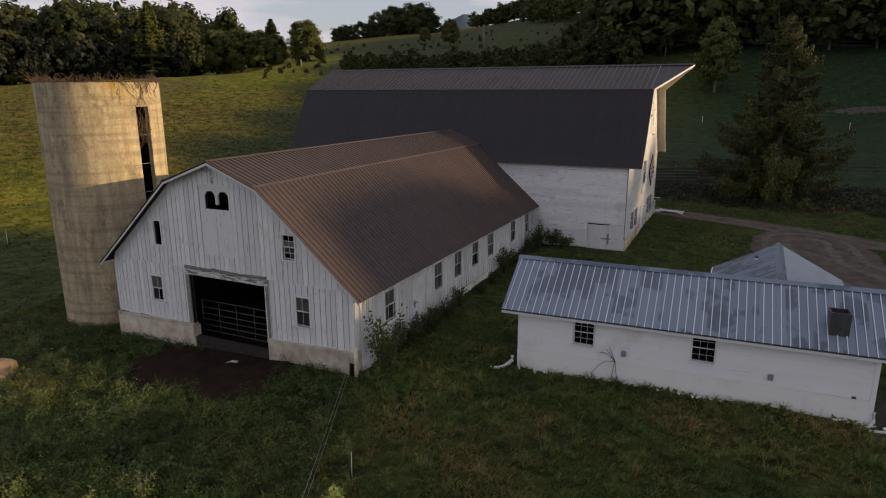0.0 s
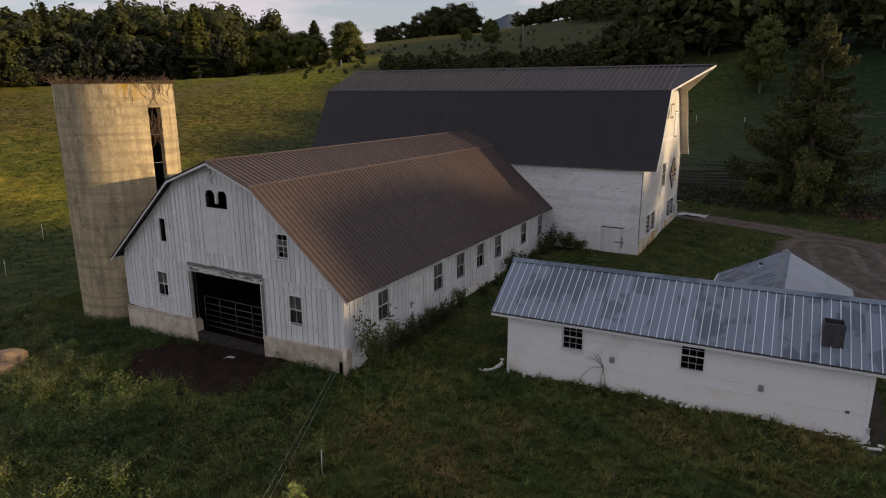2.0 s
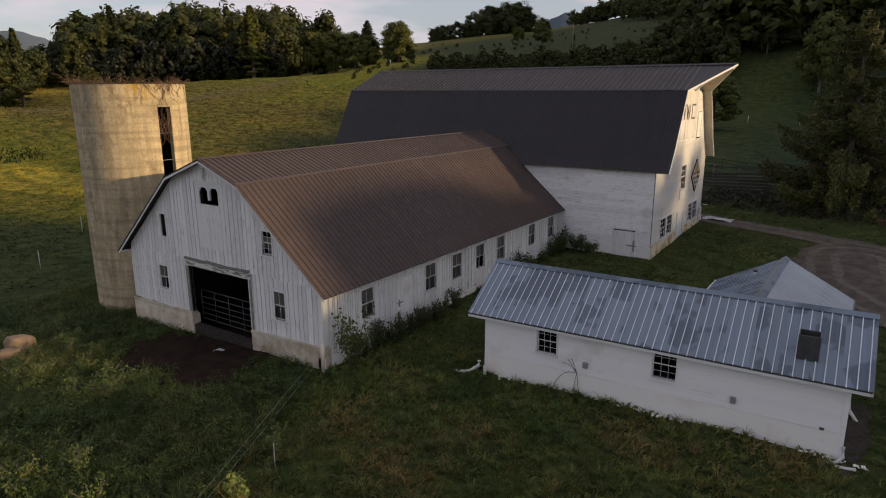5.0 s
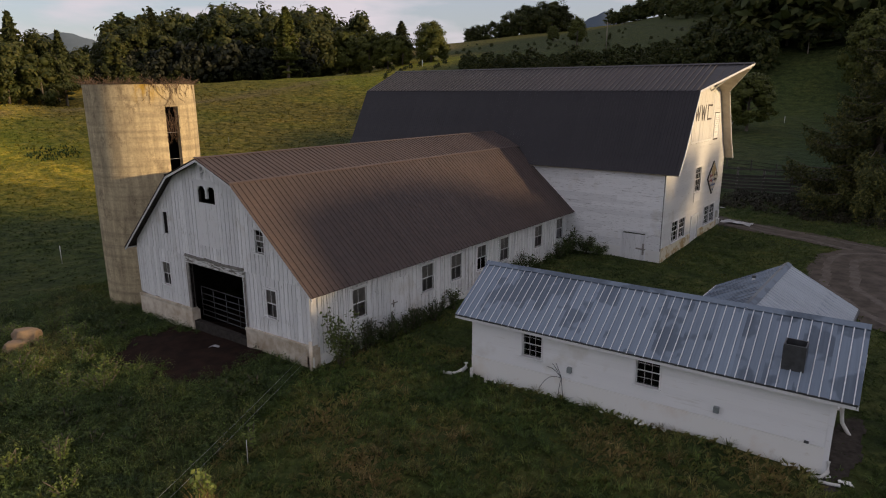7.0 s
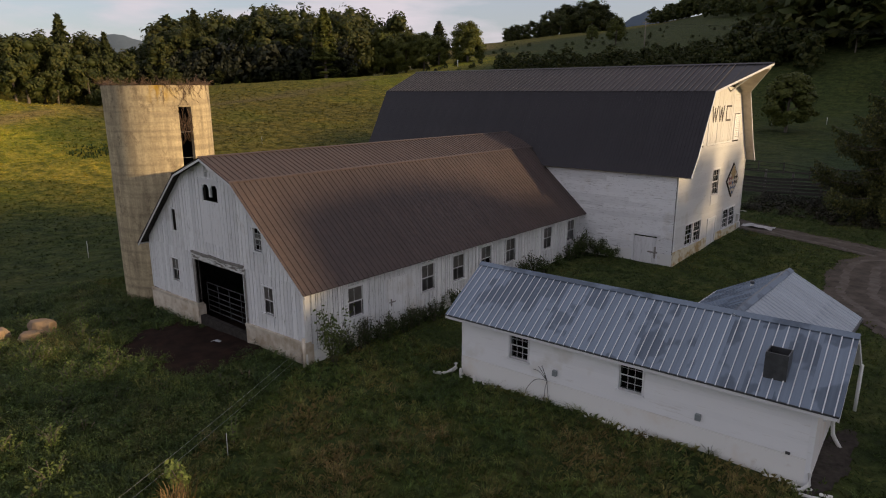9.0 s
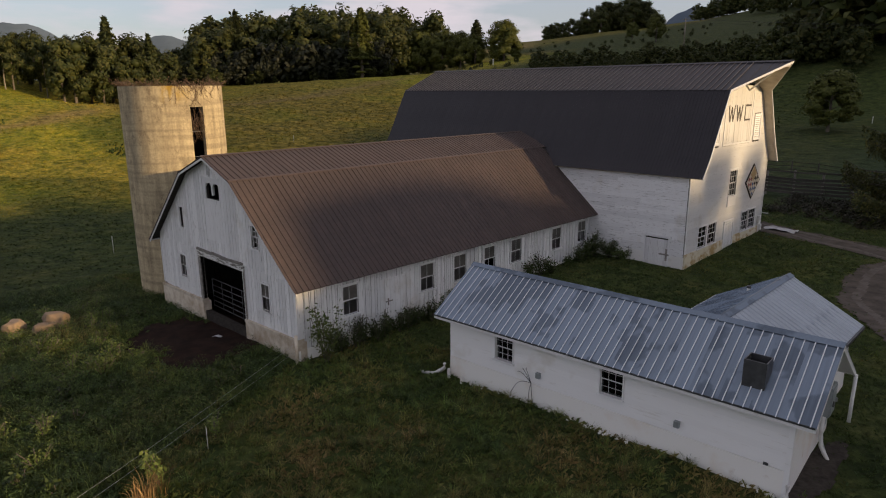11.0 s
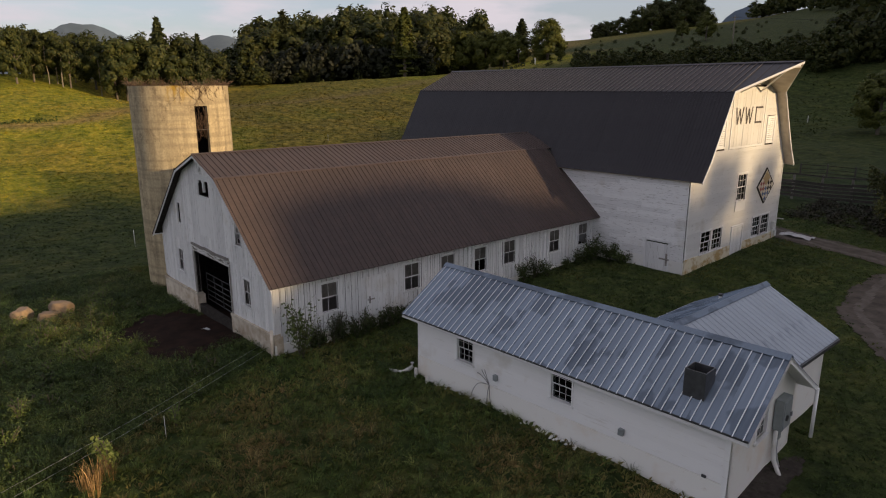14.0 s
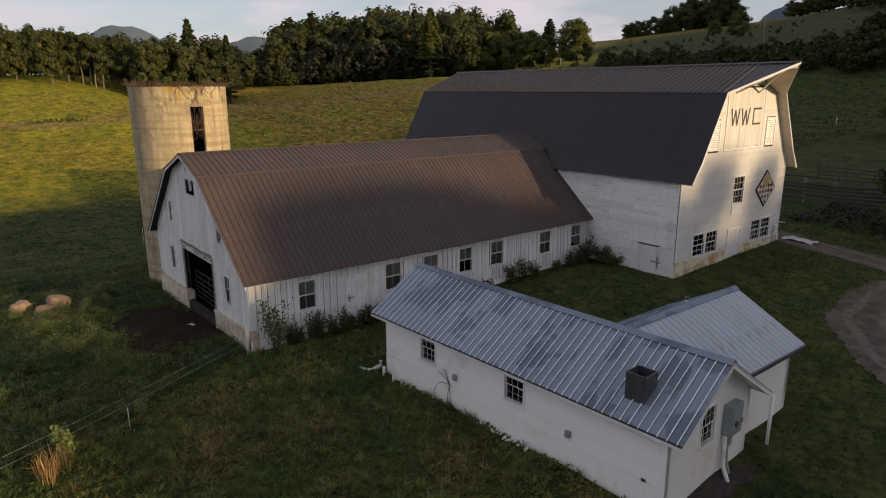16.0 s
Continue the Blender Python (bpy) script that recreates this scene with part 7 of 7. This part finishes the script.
# pasture tufts, in the turf's colours, its painted shade included
x, y = g.uniform(-190, -31, 110000), g.uniform(8, 200, 110000)
d = np.hypot(x - 6, y - 6)
ok = (np.arctan2(y - 6, x - 6) > radians(78)) & (g.uniform(0, 1, len(x)) < np.clip(70 / d, 0.2, 1) * np.clip((225 - d) / 110, 0, 1)) & clear_of_buildings(x, y) & (x < -31)
x, y, d = x[ok], y[ok], d[ok]
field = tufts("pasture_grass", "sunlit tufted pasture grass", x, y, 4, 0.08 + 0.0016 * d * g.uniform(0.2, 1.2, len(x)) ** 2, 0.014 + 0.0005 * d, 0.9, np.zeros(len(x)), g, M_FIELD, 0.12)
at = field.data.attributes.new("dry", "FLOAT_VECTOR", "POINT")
at.data.foreach_set("vector", np.ascontiguousarray(np.repeat(sun_and_wear(x, y), 16, 0), dtype=np.float32).ravel())
# rank rushes in the hollow and along the ditches
x = np.concatenate([g.normal(-100, 2.2, 140), g.normal(-135.5, 1.2, 120)])
y = np.concatenate([g.uniform(43, 50, 140), g.uniform(26, 37, 120)])
tussocks("rushes", "rank dark green rushes in the pasture's hollow", x, y, 34, g.uniform(0.3, 0.75, len(x)) * np.where(x < -90, 0.8, 1.1), np.full(len(x), 0.025), np.clip(g.normal(0.12, 0.1, len(x)), 0, 0.5), g, M_BLADE, 0.4)


def shrub(label, x, y, tall, wide, leaves, size, rng, material=None, stems=7, name="shrub"):
    """Thin stems with single leaves on them."""
    ob = thing(name, label, "shrub", (x, y, H(x, y)))
    lines, pos = [], []
    for k in range(stems):
        a, r = rng.uniform(0, 6.28), wide * rng.uniform(0.2, 1.0)
        h = tall * rng.uniform(0.55, 1.05)
        ln = [(0.1 * r * math.cos(a), 0.1 * r * math.sin(a), -0.05), (0.5 * r * math.cos(a), 0.5 * r * math.sin(a), h * 0.55), (r * math.cos(a), r * math.sin(a), h)]
        lines.append(ln)
        m = leaves // stems
        t = rng.uniform(0.25, 1.0, m)
        p = np.stack([r * t * math.cos(a), r * t * math.sin(a), h * t], 1) + rng.normal(0, 0.12 * wide + 0.04, (m, 3))
        p[:, 2] = np.maximum(p[:, 2], 0.03)
        pos.append(p)
    for ln in lines:
        tubes("stem", [ln], 0.012, M_BARK, None, 4).parent = ob
    p = np.concatenate(pos)
    v, t = leaf_cards(p, np.tile((0, -0.3, 0.8), (len(p), 1)), size, rng, 0.7, 1.5)
    new("leaves", array_mesh("leaves", v, t, material or M_WEED)).parent = ob
    return ob


r3 = np.random.default_rng(9)
shrub("leafy pale green sapling growing at the barn's corner", -11.15, 20.7, 2.35, 0.85, 760, 0.045, r3, M_SAPLING, stems=11)
for k in range(24):
    yy = 21.4 + 0.25 * k + r3.uniform(-0.2, 0.2)
    shrub("tall green weeds along the barn wall", -11.6 + r3.uniform(-0.25, 0.4), yy, r3.uniform(0.6, 1.25), 0.32, 330, 0.03, r3, stems=9, name="weed_clump")
for yy, t, w in ((28.5, 0.8, 0.5), (30.5, 0.5, 0.4), (32.6, 0.6, 0.45), (34.6, 0.9, 0.6), (35.5, 1.05, 0.7), (36.3, 0.8, 0.6), (38.2, 0.5, 0.5), (39.4, 0.8, 0.6)):
    shrub("dark green shrub against the barn wall", -11.5 + r3.uniform(-0.1, 0.3), yy, 1.15 * t, w, 620, 0.033, r3, stems=10, name="shrub")
for xx, yy, t in ((-11.3, 40.6, 1.35), (-10.6, 41.0, 1.1), (-11.6, 40.2, 0.9), (-9.9, 41.15, 0.6)):
    shrub("tall shrub in the corner between the barns", xx, yy, 1.1 * t, 0.7, 640, 0.042, r3, stems=10, name="shrub")
shrub("bright yellow-green weed beside dead grass", -7.5, 12.6, 1.15, 0.42, 280, 0.045, r3, M_WEED_PALE, name="weed_clump")
shrub("pale green weed in the grass", -8.9, 14.9, 0.8, 0.3, 160, 0.04, r3, M_WEED_PALE, name="weed_clump")
for k in range(26):
    xx, yy = r3.uniform(-24, -9), r3.uniform(9, 18)
    if weedy(np.array(xx), np.array(yy)) and not on_mud(np.array(xx), np.array(yy)):
        shrub("dark green weed clump in the rough", xx, yy, r3.uniform(0.35, 0.7), 0.35, 150, 0.05, r3, name="weed_clump", stems=6)
# yellowish weeds in the sunny patches, sunlight put into their leaf colour
for k in range(54):
    xx, yy = (r3.uniform(-27, -15.5), r3.uniform(12.6, 17.0)) if k < 46 else (r3.uniform(-16, -9), r3.uniform(9.5, 12.0))
    if not on_mud(np.array(xx), np.array(yy)) and math.hypot(xx + 25, yy - 14.2) > 1.0:
        shrub("yellow-green flowering weed catching the sun", xx, yy, r3.uniform(0.4, 0.85), 0.5, 230, 0.03, r3, M_SAPLING, name="weed_clump", stems=6)
tussocks("dead_grass", "leaning clump of dead orange-brown grass", -6.9 + 0.3 * r3.normal(size=6), 12.0 + 0.16 * r3.normal(size=6), 44, r3.uniform(0.75, 1.05, 6), np.full(6, 0.012), np.full(6, 1.0), r3, M_BLADE, 0.4)


# ---- loose things in the yard and field ----
def boulder(x, y, sx, sy, sz, seed, label):
    bm = bmesh.new()
    bmesh.ops.create_icosphere(bm, subdivisions=4, radius=1.0)
    for v in bm.verts:
        d = 1 + 0.34 * noise.noise(v.co * 1.4 + Vector((seed, 0, 0))) + 0.12 * noise.noise(v.co * 4 + Vector((seed, 5, 0))) + 0.05 * noise.noise(v.co * 9 + Vector((seed, 9, 0)))
        c = v.co * d
        v.co = Vector((max(-0.85, min(0.85, c.x)) * sx, max(-0.8, min(0.8, c.y)) * sy, max(-0.6, min(0.8, c.z)) * sz))
    me = bpy.data.meshes.new("boulder")
    bm.to_mesh(me)
    bm.free()
    me.polygons.foreach_set("use_smooth", [True] * len(me.polygons))
    me.materials.append(M_STONE)
    ob = new("boulder", me)
    ob.matrix_basis = pose(x, y, H(x, y) + 0.3 * sz, 0, 0, seed * 40)
    return tagged(ob, label, "boulder", "boulders in the rough grass")


boulder(-25.05, 14.7, 0.66, 0.5, 0.68, 1.0, "large orange-tinted boulder catching the sun")
boulder(-24.4, 14.1, 0.62, 0.44, 0.48, 2.0, "pale flat-topped boulder in the grass")
boulder(-25.75, 13.2, 0.54, 0.44, 0.58, 3.0, "rounded grey-pink boulder in the grass")


def post(name, label, x, y, tall, radius, material, group=""):
    z = H(x, y)
    ob = tubes(name, [[(x, y, z - 0.3), (x + 0.02, y, z + tall)]], radius, material, None, 6)
    return tagged(ob, label, "post", group)


post("stake", "thin white step-in fence stake", -8.38, 14.4, 0.8, 0.01, M_PVC, "step-in stakes")
for xx, yy in ((-42.3, 23.2), (-52, 31), (-63, 42), (-75, 55), (-90, 70)):
    post("stake", "thin white step-in fence stake", xx, yy, 1.3, 0.02, M_PVC, "step-in stakes")
post("fence_post", "short yellowed wooden post at the barn corner", -11.72, 19.72, 1.2, 0.075, M_FOOTING)
line1 = [(-11.9 + 7.5 * t, 19.7 - 16.0 * t, 0.35 - 0.18 * math.sin(math.pi * t)) for t in [k / 10 for k in range(11)]]
line2 = [(a, b, c - 0.3) for a, b, c in line1]
for ln in (line1, line2):
    tagged(tubes("fence_wire", [ln], 0.0045, M_GALV, None, 4), "slack electric fence wire over the weeds", "wire", "fence wires")
post("fence_post", "short wooden post in the long grass", -4.4, 3.7, 0.95, 0.05, M_OLD_WOOD)

fence = thing("corral_fence", "weathered board corral fence behind the barns", "fence", (-6, 68, 0.9))
for k in range(9):
    xx = -15 + 2.2 * k
    yy = 67.6 + 0.06 * (xx + 15)
    z = H(xx, yy)
    bm = bmesh.new()
    box(bm, (xx - 0.08, yy - 0.08, z - 0.4), (xx + 0.08, yy + 0.08, z + 2.2 + 0.15 * (k % 2)), None, 0.01)
    part("post", bm, M_OLD_WOOD, fence)
    if k == 8:
        break
    for r in range(6):
        o = r3.uniform(-0.035, 0.035)
        put("rail", [(x_, y_ - 0.11 + w, H(x_, y_) + 0.25 + (0.3 * r if r < 5 else 1.85) + h + o) for x_, y_ in ((xx, yy), (xx + 2.2, yy + 0.13)) for w in (0, 0.03) for h in (0, 0.22 if r < 5 else 0.13)],
            [(0, 1, 3, 2), (4, 6, 7, 5), (0, 4, 5, 1), (2, 3, 7, 6), (0, 2, 6, 4), (1, 5, 7, 3)], M_FENCE_WOOD, fence)
fence = thing("rail_fence", "thin post and rail fence across the meadow", "fence", (6, 84, 1.2))
for k in range(18):
    xx, yy = -16 + 2.6 * k, 84 + 0.1 * k
    z = H(xx, yy)
    bm = bmesh.new()
    box(bm, (xx - 0.06, yy - 0.06, z - 0.3), (xx + 0.06, yy + 0.06, z + 1.3))
    part("post", bm, M_FENCE_WOOD, fence)
    for r in range(3):
        tubes("rail", [[(xx, yy, z + 0.35 + 0.4 * r), (xx + 2.6, yy + 0.1, H(xx + 2.6, yy + 0.1) + 0.35 + 0.4 * r)]], 0.03, M_DARK_WOOD, fence, 4)
for k in range(8):
    xx = -46 + 9 * k
    post("field_post", "pale fence post far out on the meadow", xx, 150 + 0.2 * xx, 1.3, 0.06, M_PVC, "meadow fence posts")

# crumpled sheet by the big barn
gx, gy = np.meshgrid(np.linspace(-1.1, 1.1, 22), np.linspace(-0.5, 0.5, 12))
gz = 0.09 + 0.07 * np.sin(gx * 2.3 + gy * 3) * np.sin(gy * 5 + gx + 1) + 0.03 * np.sin(gx * 7 + gy * 9 + 2)
vs = [(-4.9 + a, 54.0 + b - 0.25 * a, H(-4.9 + a, 54.0 + b - 0.25 * a) + c) for a, b, c in zip(gx.ravel(), gy.ravel(), gz.ravel())]
fs = [(j * 22 + i, j * 22 + i + 1, (j + 1) * 22 + i + 1, (j + 1) * 22 + i) for j in range(11) for i in range(21)]
tarp = put("plastic_sheet", vs, fs, M_TARP, None, True)
sol = tarp.modifiers.new("thickness", "SOLIDIFY")
sol.thickness = 0.01
tagged(tarp, "crumpled pale plastic sheet beside the track", "tarpaulin")

scrap = put("scrap", [(-17.2 + a * 0.9 - 0.2 * b, 19.1 + 0.5 * a + b, H(-17.2, 19.1) + 0.05 + c) for a, b, c in ((-0.22, -0.06, 0.02), (-0.05, -0.07, 0.08), (0.2, -0.05, 0.03), (0.22, 0.05, 0.05), (0, 0.07, 0.1), (-0.2, 0.06, 0.02))] , [(0, 1, 4, 5), (1, 2, 3, 4)], M_TARP, None, False)
sol = scrap.modifiers.new("thickness", "SOLIDIFY")
sol.thickness = 0.012
tagged(scrap, "bent white plastic scrap lying on the mud", "scrap")

# power line over the hill
pole = thing("utility_pole", "slender wooden utility pole on the hillside", "utility pole", (-82, 203, H(-82, 203)))
z = H(-82, 203)
tubes("pole", [[(-82, 203, z - 0.5), (-82, 203, z + 10.2)]], 0.16, M_BARK_PALE, pole, 8)
tubes("crossarm", [[(-83, 203, z + 9.7), (-81, 203, z + 9.7)]], 0.08, M_BARK_PALE, pole, 4)
for k in range(3):
    a, b = Vector((-82.8 + 0.8 * k, 203, z + 9.8 - 0.9 * (k == 1))), Vector((110, 150 - 2 * k, 17.5 - 0.9 * k))
    tagged(tubes("power_line", [[tuple(a.lerp(b, t) - Vector((0, 0, 3.5 * math.sin(math.pi * t)))) for t in [q / 14 for q in range(15)]]], 0.016, M_CABLE, None, 4), "thin overhead power line", "cable", "power lines")
post("marker_post", "small white marker on the pasture's crest", -136, 178, 2.0, 0.16, M_PVC)

# far wooded ridges, the blue haze of distance mixed into their colour
def ridge(name, az, d, top, half):
    vs, fs = [], []
    n = 40
    for j, (q, r) in enumerate(((0.0, 0.0), (0.5, 60.0), (1.0, 160.0))):
        for i in range(n + 1):
            s = 2 * i / n - 1
            x, y = polar(az - s * math.degrees(half / d), d + r * 1.5)
            h = math.exp(-(s * 1.9) ** 2) + 0.12 * math.sin(5 * s + az) * math.exp(-(s * 1.6) ** 2)
            vs.append((x, y, -40 + (top + 40) * q * h + (2.5 * math.sin(37 * s) + 1.5 * math.sin(71 * s + 1)) * (q > 0.9)))
    fs = [(j * (n + 1) + i, j * (n + 1) + i + 1, (j + 1) * (n + 1) + i + 1, (j + 1) * (n + 1) + i) for j in range(2) for i in range(n)]
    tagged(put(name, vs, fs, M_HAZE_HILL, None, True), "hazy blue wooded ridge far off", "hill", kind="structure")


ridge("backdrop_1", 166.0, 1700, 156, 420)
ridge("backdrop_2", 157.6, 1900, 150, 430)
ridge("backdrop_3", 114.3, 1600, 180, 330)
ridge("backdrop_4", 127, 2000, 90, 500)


# crumbled white footing along the milk house
rr = random.Random(4)
for k in range(34):
    u = rr.choice((rr.uniform(0.0, 3.0), rr.uniform(4.8, 7.2), rr.uniform(10.5, 12.2)))
    bm = bmesh.new()
    bmesh.ops.create_icosphere(bm, subdivisions=2, radius=1.0)
    q = (rr.uniform(0.04, 0.15), rr.uniform(0.03, 0.06), rr.uniform(0.02, 0.045))
    for v in bm.verts:
        c = v.co * (1 + 0.3 * noise.noise(v.co * 1.7 + Vector((k, 0, 0))))
        v.co = Vector((c.x * q[0], c.y * q[1], c.z * q[2]))
    me = bpy.data.meshes.new("rubble_stone")
    bm.to_mesh(me)
    bm.free()
    me.materials.append(M_BLOCK)
    x, y, z = mh_at(u, rr.uniform(-0.2, -0.1), 0)
    ob = new("rubble_stone", me)
    ob.matrix_basis = pose(x, y, H(x, y) + q[2] * 0.5 + 0.04, rr.uniform(-10, 10), rr.uniform(-10, 10), rr.uniform(0, 180))
    tagged(ob, "lump of white crumbled footing in the grass", "stone", "footing rubble")
